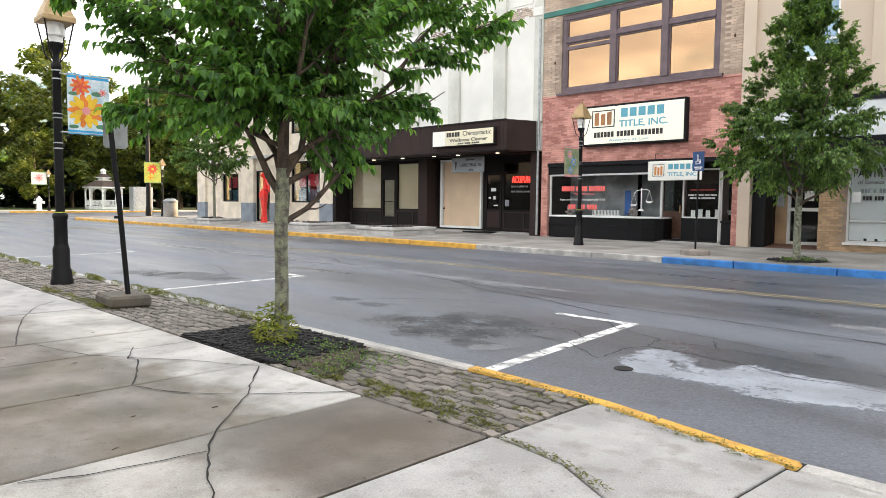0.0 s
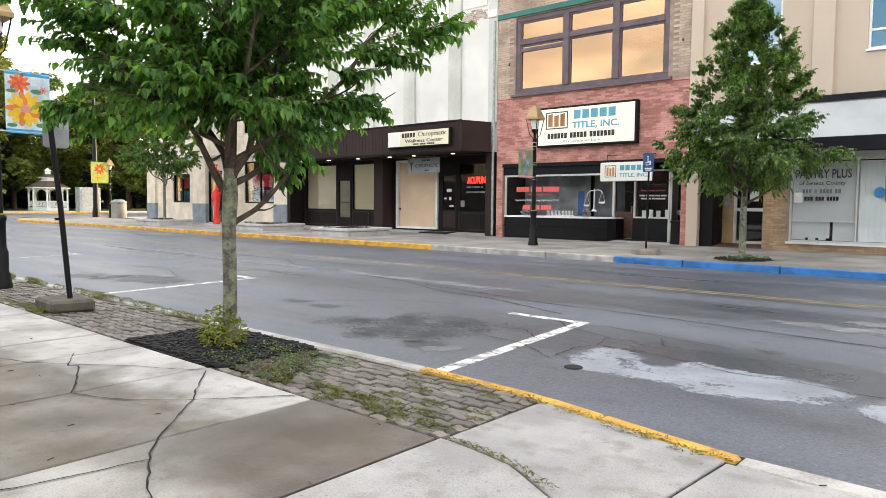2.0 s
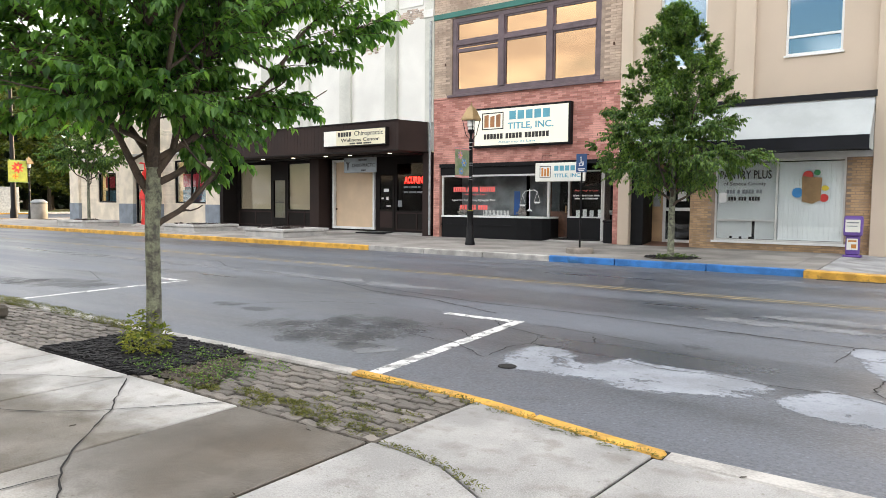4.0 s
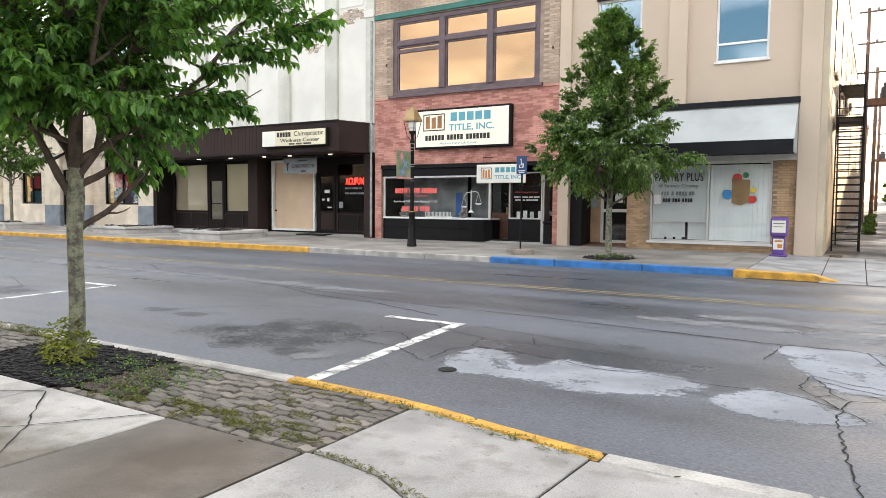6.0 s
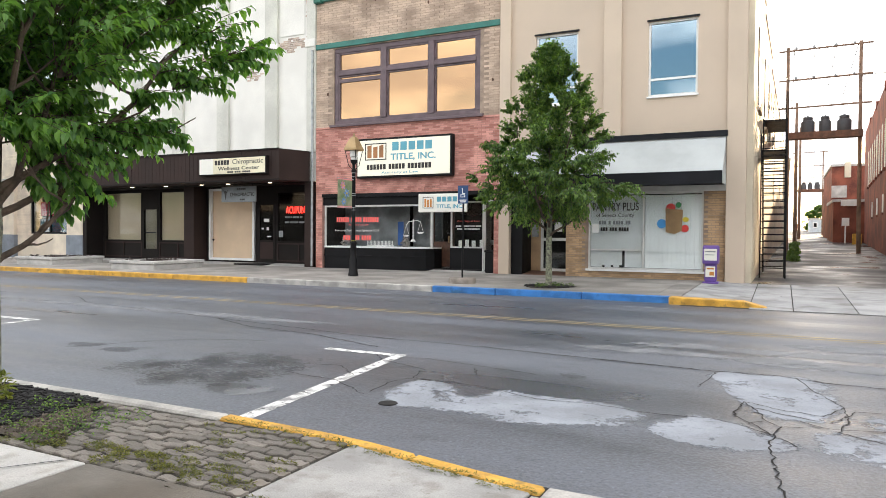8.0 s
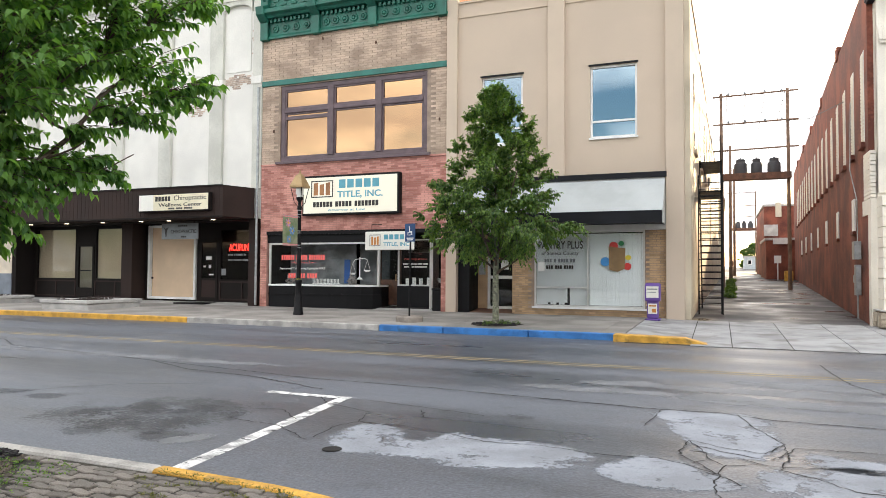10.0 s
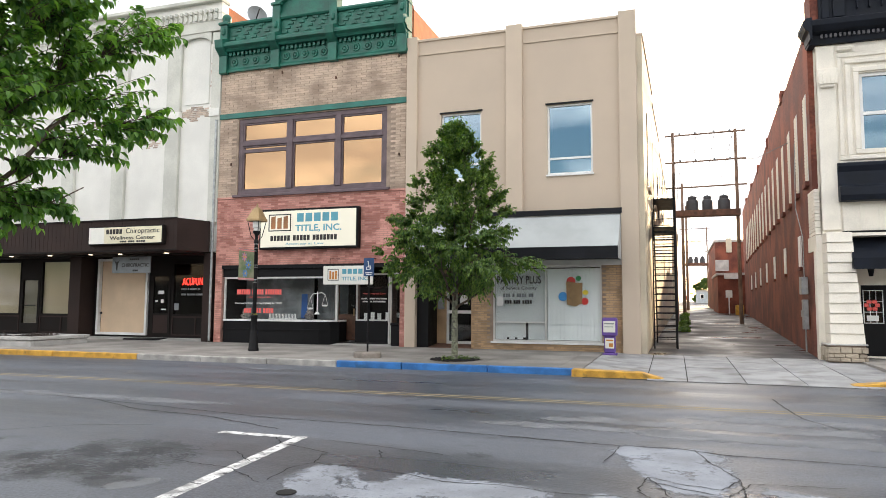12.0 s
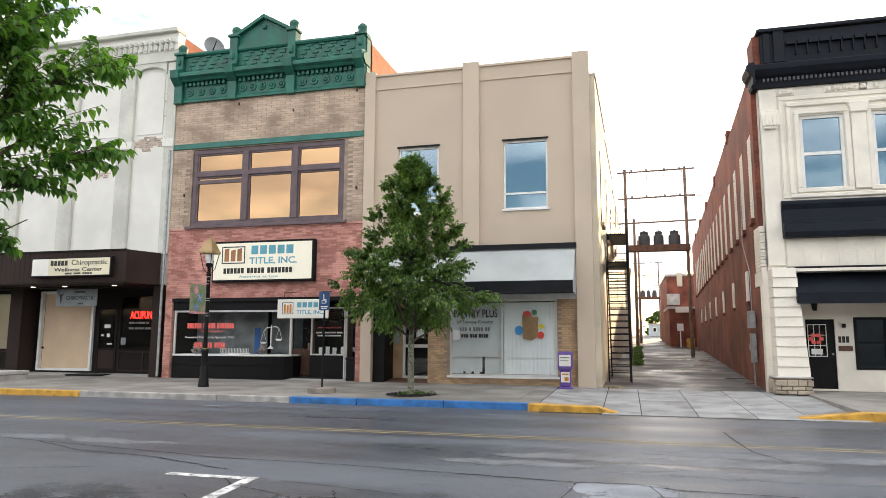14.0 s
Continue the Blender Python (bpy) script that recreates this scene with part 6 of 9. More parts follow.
def clinic_signs():
    s = thing("fascia_sign", (-18.1, 19.2, 3.4), "cream yellow sign board on the brown canopy", "sign")
    part("box", Shape().box(-19.72, -16.48, 19.12, 19.28, 3.43, 4.08), BROWN_DARK, s, bevel=0.01)
    part("face", Shape().box(-19.0, -16.53, 19.108, 19.125, 3.47, 4.04), SIGN_YELLOW, s)
    part("blank_face", Shape().box(-19.68, -19.0, 19.108, 19.125, 3.47, 4.04), SIGN_WHITE, s, "blank white end of the sign")
    y = 19.105
    bars("name_bar", words(-18.92, -18.2, [5]), 3.80, 3.97, y, INK, s)
    letters("sign_line", "Chiropractic", -18.05, -16.62, 3.76, 3.99, y, INK, s)
    letters("sign_line", "Wellness Center", -18.75, -16.80, 3.60, 3.73, y, INK, s, bold=0.01)
    bars("number_bar", words(-18.3, -17.2, [3, 3, 4]), 3.50, 3.56, y, INK, s)
    yy = F - 0.3
    h = thing("hanging_sign", (-18.9, yy, 2.5), "grey hanging sign board under the canopy", "sign")
    part("board", Shape().box(-19.75, -18.0, yy, yy + 0.04, 2.5, 3.1), SIGN_GREY, h, bevel=0.008)
    for x in (-19.6, -18.2):
        part("hanger", Shape().box(x, x + 0.02, yy + 0.01, yy + 0.03, 3.1, 3.22), IRON, h)
    letters("sign_line", "CHIROPRACTIC", -19.3, -18.08, 2.72, 2.86, yy - 0.002, INK, h, bold=0.01)
    bars("sign_bar", words(-18.95, -18.5, [5]), 2.97, 3.03, yy - 0.002, INK, h)
    bars("sign_bar", words(-18.8, -18.55, [3]), 2.56, 2.62, yy - 0.002, INK, h)
    part("emblem", Shape().prism([(-19.66, 2.98), (-19.56, 2.90), (-19.53, 2.95), (-19.50, 2.90), (-19.40, 2.98), (-19.48, 2.84), (-19.51, 2.6), (-19.55, 2.6), (-19.58, 2.84)], "y", yy - 0.006, yy), INK, h)


# ---- cream brick corner building ----
def corner_building():
    b = thing("cream_brick_building", (-36.0, F, 0), "cream brick corner building with blue-grey base", "building")
    x0, x1 = -43.0, -28.3
    wins = [(-40.0, -38.0, 1.2, 2.9), (-32.3, -29.5, 1.2, 3.4), (-40.0, -38.0, 4.9, 6.7), (-32.3, -29.5, 4.9, 6.7), (-36.0, -34.2, 0.1, 3.0)]
    part("wall", Shape().wall(x0, x1, 0.0, 8.3, F + 0.1, F + 0.4, wins), BRICK_CREAM, b)
    for i in range(52):
        z = 1.15 + i * 0.076
        for xa, xb in ((-43.0, -40.02), (-37.98, -36.9), (-34.1, -32.32), (-29.48, -28.3)):
            part("brick_course", Shape().box(xa, xb, F + 0.075 + 0.012 * (i % 2), F + 0.1, z, z + 0.062), BRICK_CREAM, b)
    for xa, xb in ((-43.05, -42.0), (-37.4, -36.0), (-34.2, -33.3), (-29.4, -28.3)):
        part("pier", Shape().box(xa, xb, F - 0.06, F + 0.12, 1.15, 4.0), BRICK_CREAM, b)
        part("pier_base", Shape().box(xa - 0.02, xb + 0.02, F - 0.08, F + 0.12, 0.0, 1.15), material("blue_grey_base", (0.20, 0.23, 0.27), 0.7, 0.2, 2.0), b, "blue-grey painted base")
    part("ledge", Shape().box(x0, x1, F - 0.10, F + 0.1, 3.7, 3.85), CONCRETE_PALE, b)
    part("side_wall", Shape().box(x0, x0 + 0.3, F + 0.4, 44, 0, 8.3), BRICK_CREAM, b)
    part("roof", Shape().box(x0, x1, F + 0.4, 44, 8.2, 8.3), ROOF, b)
    for k, o in enumerate(wins):
        w = sash(b, *o, F + 0.15, BLACK, GLASS_CLEAR if k != 4 else GLASS_SHOP, 0.08)
        xm = (o[0] + o[1]) / 2
        part("mullion", Shape().box(xm - 0.03, xm + 0.03, F + 0.15, F + 0.24, o[2], o[3]), BLACK, w)
        if k < 2:
            part("red_poster", Shape().box(o[0] + 0.5, o[1] - 0.5, F + 0.3, F + 0.31, 2.05, 2.7), material("red_poster", (0.5, 0.03, 0.05), 0.6), w, "red poster")
            part("blue_display", Shape().box(o[0] + 0.3, o[1] - 0.3, F + 0.4, F + 0.41, 1.25, 1.9), material("teal_display", (0.06, 0.16, 0.22), 0.7, 0.6, 4.0), w)


# ---- white and black corner building with the long brick flank ----
def pub_building():
    b = thing("brick_flank_building", (8.5, F - 0.2, 0), "cream fronted building with black cornice and red brick flank", "building")
    Y = F - 0.15
    x0, x1 = 3.75, 15.0
    wins = [(4.75, 5.86, 5.42, 7.58), (6.54, 7.65, 5.42, 7.58), (8.36, 9.47, 5.42, 7.58)]
    part("wall", Shape().wall(x0, x1, 3.3, 8.5, Y, Y + 0.35, wins), CREAM, b)
    # mouldings round the windows
    for xa, xb, za, zb in wins:
        w = sash(b, xa, xb, za, zb, Y + 0.06, WHITE, GLASS_BLUE, 0.09, split=6.50)
        part("casing", Shape().ring(xa - 0.14, xb + 0.14, za - 0.02, zb + 0.16, Y - 0.05, Y + 0.06, 0.13), CREAM, w, bevel=0.015)
        part("lower_blind", Shape().box(xa + 0.1, xb - 0.1, Y + 0.22, Y + 0.23, za + 0.1, 6.45), SIGN_GREY, w)
    part("surround", Shape().ring(4.42, 15, 5.25, 7.96, Y - 0.07, Y, 0.12), CREAM, b, bevel=0.02)
    part("surround", Shape().ring(4.24, 15, 5.25, 8.15, Y - 0.035, Y, 0.12), CREAM, b, bevel=0.02)
    part("pilaster", Shape().box(3.75, 4.18, Y - 0.08, Y + 0.1, 3.4, 8.38), CREAM, b, bevel=0.015)
    part("pilaster_capital", Shape().prism([(3.82, 7.22), (4.14, 7.22), (4.19, 7.42), (4.26, 7.74), (3.74, 7.74), (3.78, 7.42)], "y", Y - 0.17, Y), CREAM, b, bevel=0.02)
    for k in range(5):
        part("acanthus_leaf", Shape().prism([(3.78 + k * 0.088, 7.30), (3.86 + k * 0.088, 7.30), (3.885 + k * 0.088, 7.55), (3.84 + k * 0.088, 7.66), (3.765 + k * 0.088, 7.58)], "y", Y - 0.20 - 0.015 * (k % 2), Y - 0.15), CREAM, b, bevel=0.012)
    for x in (6.21, 8.02, 9.84):
        part("pilaster", Shape().box(x - 0.19, x + 0.19, Y - 0.07, Y + 0.1, 5.45, 7.7), CREAM, b, bevel=0.015)
        part("pilaster_capital", Shape().prism([(x - 0.2, 7.55), (x + 0.2, 7.55), (x + 0.27, 7.85), (x - 0.27, 7.85)], "y", Y - 0.14, Y), CREAM, b, bevel=0.02)
    for x, w in ((4.42, 0.14), (5.95, 0.42), (7.3, 0.9)):
        for i in range(7):
            part("swag_bead", Shape().lathe(x + (i / 6 - 0.5) * 2 * w, Y - 0.02, [(0.01, 8.20), (0.07, 8.23), (0.08, 8.29), (0.05, 8.35), (0.01, 8.37)], 7), CREAM, b)
        part("swag_frame", Shape().box(x - w - 0.12, x + w + 0.12, Y - 0.025, Y, 8.18, 8.39), CREAM, b, bevel=0.01)
    # black cornice
    c = part("cornice", Shape().prism([(Y + 0.3, 8.42), (Y - 0.12, 8.42), (Y - 0.16, 8.66), (Y - 0.34, 8.72), (Y - 0.46, 8.84), (Y - 0.48, 8.98), (Y - 0.30, 9.06), (Y + 0.3, 9.12)], "x", 3.58, x1), NAVY, b, "black painted cornice", bevel=0.01)
    part("cornice_return", Shape().prism([(3.62, 8.48), (3.56, 8.48), (3.54, 8.68), (3.46, 8.74), (3.40, 8.86), (3.40, 8.98), (3.48, 9.06), (3.62, 9.08)], "y", Y - 0.46, Y + 0.35), NAVY, c, bevel=0.01)
    dent = Shape()
    x = 3.85
    while x < 14:
        dent.box(x, x + 0.055, Y - 0.22, Y - 0.14, 8.57, 8.66)
        x += 0.11
    part("dentils", dent, material("grey_dentils", (0.09, 0.09, 0.10), 0.5), c)
    part("parapet", Shape().box(3.85, x1, Y - 0.12, Y + 0.3, 9.08, 10.0), NAVY, c, bevel=0.01)
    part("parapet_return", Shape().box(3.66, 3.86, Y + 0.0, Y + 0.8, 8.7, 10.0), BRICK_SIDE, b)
    part("parapet_cap", Shape().box(3.76, x1, Y - 0.22, Y + 0.35, 10.03, 10.13), NAVY, c, bevel=0.015)
    part("parapet_pier", Shape().box(3.92, 4.10, Y - 0.17, Y - 0.1, 9.12, 10.0).box(4.18, 4.46, Y - 0.19, Y - 0.1, 9.12, 10.08), NAVY, c, bevel=0.01)
    for i in range(30):
        px = 4.62 + i * 0.285
        pts = [(px + 0.11 * math.cos(math.pi * k / 8), 9.66 + 0.10 * math.sin(math.pi * k / 8)) for k in range(9)]
        scal = Shape().prism(pts + [(px - 0.11, 9.60), (px + 0.11, 9.60)], "y", Y - 0.23, Y - 0.12)
        part("scalloped_ornament", scal.box(px + 0.12, px + 0.155, Y - 0.20, Y - 0.12, 9.30, 9.66), NAVY, c)
    # black band over the shop
    part("black_band", Shape().prism([(Y, 4.14), (Y - 0.32, 4.14), (Y - 0.36, 4.28), (Y - 0.34, 4.50), (Y - 0.18, 4.56), (Y - 0.16, 4.92), (Y - 0.22, 5.06), (Y - 0.22, 5.14), (Y, 5.20)], "x", 4.14, x1), NAVY, b, "black painted sill band", bevel=0.015)
    x = 4.24
    while x < 14.5:
        part("board", Shape().box(x, x + 0.40, Y - 0.03, Y, 3.38, 4.14), CREAM, b)
        part("batten", Shape().box(x + 0.40, x + 0.43, Y - 0.055, Y, 3.38, 4.14), CREAM, b)
        x += 0.43
    part("shop_cornice", Shape().box(4.2, x1, Y - 0.20, Y, 3.28, 3.36), IRON, b)
    part("side_louvre", Shape().box(3.60, 3.76, Y + 0.05, Y + 1.2, 2.9, 3.3), CREAM, b)
    for i in range(13):
        part("louvre_slat", Shape().box(3.60, 3.73, Y + 0.1, Y + 1.0, 3.32 + i * 0.095, 3.40 + i * 0.095), CREAM, b)
    # clapboard corner column on a stone base
    part("corner_column", Shape().box(3.78, 4.26, Y - 0.55, Y + 0.25, 0.42, 3.3), CREAM, b)
    for i in range(11):
        z = 0.46 + i * 0.258
        part("clapboard", Shape().prism([(Y - 0.60, z), (Y - 0.56, z + 0.25), (Y + 0.26, z + 0.25), (Y + 0.26, z)], "x", 3.73, 4.50 - 0.019 * i), CREAM, b, bevel=0.004)
    base = part("stone_base", Shape().box(3.68, 4.50, Y - 0.62, Y + 0.2, 0.0, 0.42), MORTAR_TAN, b, "rough stone base")
    r5 = random.Random(21)
    z = 0.02
    while z < 0.38:
        x, h = 3.64, r5.uniform(0.09, 0.16)
        while x < 4.50:
            w = r5.uniform(0.14, 0.34)
            part("stone", Shape().box(x, min(x + w - 0.015, 4.53), Y - 0.68 - r5.uniform(0, 0.03), Y - 0.6, z, min(z + h - 0.012, 0.43)), STONE, base, bevel=0.012)
            x += w
        z += h
    for i in range(4):
        part("stone", Shape().box(3.60, 3.70, Y - 0.6 + i * 0.22, Y - 0.40 + i * 0.22, 0.02 + 0.12 * (i % 2), 0.38), STONE, base, bevel=0.02)
    part("base_cap", Shape().box(3.62, 4.54, Y - 0.68, Y + 0.2, 0.42, 0.46), CONCRETE_PALE, base, bevel=0.01)
    part("white_return", Shape().box(3.58, 3.90, Y + 0.05, Y + 0.35, 0.0, 2.9), CREAM, b)
    # set-back entrance
    Z = Y + 0.55
    part("front_wall", Shape().wall(4.3, x1, 0.05, 3.3, Z, Z + 0.25, [(4.70, 5.42, 0.1, 1.97), (5.88, 7.63, 0.62, 2.02)]), CREAM, b)
    part("soffit", Shape().box(3.9, x1, Y - 0.5, Z, 3.20, 3.28), CREAM, b)
    a = part("awning", Shape().prism([(Y - 0.02, 3.20), (Y - 0.75, 2.62), (Y - 0.75, 2.34), (Y - 0.70, 2.34), (Y - 0.70, 2.60), (Y - 0.02, 3.12)], "x", 4.29, x1), NAVY, b, "dark navy cloth awning")
    part("end_panel", Shape().prism([(Y - 0.02, 3.18), (Y - 0.73, 2.60), (Y - 0.73, 2.36), (Y - 0.02, 2.36)], "x", 4.28, 4.30), NAVY, a)
    d = part("door", Shape().wall(4.70, 5.42, 0.1, 1.97, Z + 0.05, Z + 0.11, [(4.77, 5.20, 0.98, 1.82)]), BLACK, b, "black door with small panes and red wreath")
    part("pane", Shape().box(4.77, 5.20, Z + 0.08, Z + 0.085, 0.98, 1.82), GLASS_CLEAR, d)
    part("pane_frame", Shape().ring(4.75, 5.22, 0.96, 1.84, Z + 0.035, Z + 0.07, 0.02), WHITE, d)
    for i in range(1, 3):
        part("muntin", Shape().box(4.77 + i * 0.143 - 0.008, 4.77 + i * 0.143 + 0.008, Z + 0.04, Z + 0.07, 0.98, 1.82), WHITE, d)
        part("muntin", Shape().box(4.77, 5.20, Z + 0.038, Z + 0.068, 0.98 + i * 0.28 - 0.008, 0.98 + i * 0.28 + 0.008), WHITE, d)
    bow = Shape()
    for t in range(6):
        an = t * 1.047
        bow.box(4.95 + 0.13 * math.cos(an) - 0.06, 4.95 + 0.13 * math.cos(an) + 0.06, Z + 0.0, Z + 0.04, 1.44 + 0.11 * math.sin(an) - 0.05, 1.44 + 0.11 * math.sin(an) + 0.05)
    part("wreath", bow, INK_RED, d, "red wreath", bevel=0.02)
    part("notice", Shape().box(4.82, 5.1, Z + 0.03, Z + 0.038, 1.02, 1.17), WHITE, d)
    part("door_knob", Shape().lathe(5.34, Z + 0.0, [(0.02, 1.0), (0.035, 1.03), (0.02, 1.06)], 8), STEEL, d)
    bars("house_number_bar", words(5.48, 5.76, [3]), 1.34, 1.51, Z, INK, b)
    part("plaque", Shape().box(5.48, 5.82, Z - 0.02, Z, 1.12, 1.25), WOOD_DOOR, b)
    part("bell_box", Shape().box(5.60, 5.68, Z - 0.08, Z, 1.74, 1.84), IRON, b, bevel=0.01)
    w = part("window", Shape().ring(5.88, 7.63, 0.62, 2.02, Z - 0.02, Z + 0.1, 0.07), BLACK, b)
    part("mullion", Shape().box(6.62, 6.67, Z, Z + 0.08, 0.69, 1.95), BLACK, w)
    part("rail", Shape().box(5.95, 7.56, Z + 0.002, Z + 0.078, 1.32, 1.37), BLACK, w)
    part("pane", Shape().box(5.95, 7.56, Z + 0.05, Z + 0.056, 0.69, 1.95), GLASS_BLUE, w)
    part("room_behind", Shape().box(4.4, 14, Z + 0.9, Z + 1.0, 0.1, 3.1), INSIDE_WARM, b)
    for x in (4.92, 6.75):
        lam = part("wall_lantern", Shape().lathe(x, Z - 0.16, [(0.05, 2.20), (0.085, 2.42), (0.11, 2.44), (0.03, 2.54), (0.012, 2.62)], 6), IRON, b, "black wall lantern")
        part("bracket", Shape().box(x - 0.02, x + 0.02, Z - 0.16, Z, 2.55, 2.59), IRON, lam)
    # long brick flank, slightly turned away from the alley
    fl = lambda y: 3.60 + (y - 20.6) * 0.048
    tops = (9.1, 9.3, 9.15, 9.25, 9.4, 9.5)
    for k in range(6):
        ya, yb = Y + 0.35 + k * 7.0, Y + 0.35 + (k + 1) * 7.0
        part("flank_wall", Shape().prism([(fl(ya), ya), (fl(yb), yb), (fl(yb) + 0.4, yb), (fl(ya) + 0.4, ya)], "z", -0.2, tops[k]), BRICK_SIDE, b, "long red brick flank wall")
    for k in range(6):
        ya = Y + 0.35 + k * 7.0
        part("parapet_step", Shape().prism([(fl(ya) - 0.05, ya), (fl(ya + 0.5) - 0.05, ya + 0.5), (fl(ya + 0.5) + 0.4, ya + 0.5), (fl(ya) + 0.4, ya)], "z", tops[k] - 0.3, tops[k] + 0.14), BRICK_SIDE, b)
    for i in range(17):
        ya = Y + 0.95 + i * 2.2
        xx = fl(ya)
        w = part("flank_window", Shape().prism([(xx - 0.012, ya), (fl(ya + 0.62) - 0.012, ya + 0.62), (fl(ya + 0.62) + 0.05, ya + 0.62), (xx + 0.05, ya)], "z", 4.9, 7.4), WHITE, b, "white louvred shutter")
        lou = Shape()
        for j in range(24):
            lou.prism([(xx - 0.032, ya + 0.06), (fl(ya + 0.58) - 0.032, ya + 0.56), (fl(ya + 0.58) - 0.005, ya + 0.56), (xx - 0.005, ya + 0.06)], "z", 4.98 + j * 0.1, 5.04 + j * 0.1)
        part("louvre_slats", lou, CREAM, w)
        part("sill", Shape().prism([(xx - 0.10, ya - 0.05), (fl(ya + 0.67) - 0.10, ya + 0.67), (fl(ya + 0.67), ya + 0.67), (xx, ya - 0.05)], "z", 4.76, 4.9), BRICK_SIDE, w)
    for i in range(7):
        ya = Y + 3.1 + i * 4.6
        xx = fl(ya)
        w = part("flank_window", Shape().prism([(xx - 0.04, ya), (fl(ya + 0.6) - 0.04, ya + 0.6), (fl(ya + 0.6) + 0.05, ya + 0.6), (xx + 0.05, ya)], "z", 2.62, 3.58), WHITE, b, "white boarded small window")
        part("sill", Shape().prism([(xx - 0.08, ya - 0.03), (fl(ya + 0.65) - 0.08, ya + 0.65), (fl(ya + 0.65), ya + 0.65), (xx, ya - 0.03)], "z", 2.52, 2.62), BRICK_SIDE, w)
    part("roof", Shape().prism([(3.9, Y + 0.3), (x1, Y + 0.3), (x1, Y + 42), (fl(Y + 42) + 0.3, Y + 42)], "z", 8.0, 8.1), ROOF, b)
    part("end_wall", Shape().box(x1 - 0.3, x1, Y + 0.3, Y + 42, 0, 9.2).box(5.8, x1, Y + 42, Y + 42.3, 0, 8.3), BRICK_SIDE, b)
    m = part("meter_box", Shape().box(3.44, 3.62, 22.0, 22.35, 1.75, 2.25).box(3.48, 3.62, 22.05, 22.3, 0.75, 1.6).box(3.50, 3.62, 22.4, 22.6, 1.1, 1.3), STEEL, b, "grey electric meter boxes", bevel=0.01)
    part("conduit", Shape().tube([(3.55, 22.15, 2.2), (3.55, 22.15, 3.4), (3.55, 23.2, 4.4), (3.6, 23.3, 6.4)], 0.014, 6).tube([(3.55, 22.2, 0.1), (3.55, 22.2, 0.8)], 0.025, 6), STEEL, m)


office_building()
big_sign()
hanging_sign()
stucco_building()
fire_escape()
white_building()
clinic_signs()
corner_building()
pub_building()


# ---- trees ----
def limb(s, a, b, ra, rb, rng, wob=0.06, n=6):
    pts, rad = [], []
    a, b = Vector(a), Vector(b)
    ln = (b - a).length
    for i in range(n + 1):
        t = i / n
        off = Vector((rng.uniform(-1, 1), rng.uniform(-1, 1), rng.uniform(-0.5, 0.5))) * wob * ln * (0 if i in (0,) else 1)
        pts.append(a.lerp(b, t) + off + Vector((0, 0, 0.06 * ln * math.sin(math.pi * t) * -1)))
        rad.append(ra + (rb - ra) * t)
    s.tube(pts, rad, 8)
    return pts


def leaf_at(s, rng, p, way, ln):
    """One folded, drooping leaf with its stem end at p."""
    side = way.cross(Vector((rng.uniform(-0.35, 0.35), rng.uniform(-0.35, 0.35), 1))).normalized()
    nor = side.cross(way).normalized()
    w, b = ln * rng.uniform(0.25, 0.32), len(s.v)
    mid = [p, p + way * ln * 0.33 - nor * ln * 0.01, p + way * ln * 0.68 - nor * ln * 0.10, p + way * ln - nor * ln * 0.30]
    up = nor * w * rng.uniform(0.25, 0.6)
    s.v += [tuple(q) for q in mid]
    for sg in (1, -1):
        s.v += [tuple(mid[1] + side * sg * w + up), tuple(mid[2] + side * sg * w * 0.72 + up * 0.7)]
    s.f += [(b, b + 4, b + 1), (b + 1, b + 4, b + 5, b + 2), (b + 2, b + 5, b + 3), (b, b + 1, b + 6), (b + 1, b + 2, b + 7, b + 6), (b + 2, b + 3, b + 7)]


def spray(s, twigs, rng, heart, c, rad, size, fill=50):
    """A leafy bough end: twigs fanning from the inner side of a clump at c to its rim, with leaves along them."""
    out = (Vector(c) - heart)
    out = (out.normalized() + Vector((0, 0, 0.15))).normalized()
    root = Vector(c) - out * rad * 1.1
    for k in range(max(4, int(rad * fill))):
        d = Vector((rng.gauss(0, 1), rng.gauss(0, 1), rng.gauss(0, 0.75))).normalized()
        tip = Vector(c) + (d * 0.95 + out * rng.uniform(-0.1, 0.5)) * rad * rng.uniform(0.7, 1.25)
        bend = root.lerp(tip, 0.5) + Vector((0, 0, rad * 0.22))
        twigs.tube([root, bend, tip], [0.005, 0.0035, 0.002], 3)
        n = rng.randint(13, 19)
        for i in range(n):
            u = 0.25 + 0.75 * i / (n - 1)
            p = (root * (1 - u) ** 2 + bend * 2 * u * (1 - u) + tip * u * u)
            along = (tip - bend).normalized()
            perp = along.cross(Vector((0, 0, 1))).normalized() * (1 if i % 2 else -1)
            way = (along * rng.uniform(0.2, 0.9) + perp * rng.uniform(0.2, 1.0) + Vector((rng.uniform(-0.3, 0.3), rng.uniform(-0.3, 0.3), rng.uniform(-1.1, 0.1)))).normalized()
            leaf_at(s, rng, p, way, size * rng.uniform(0.65, 1.2))


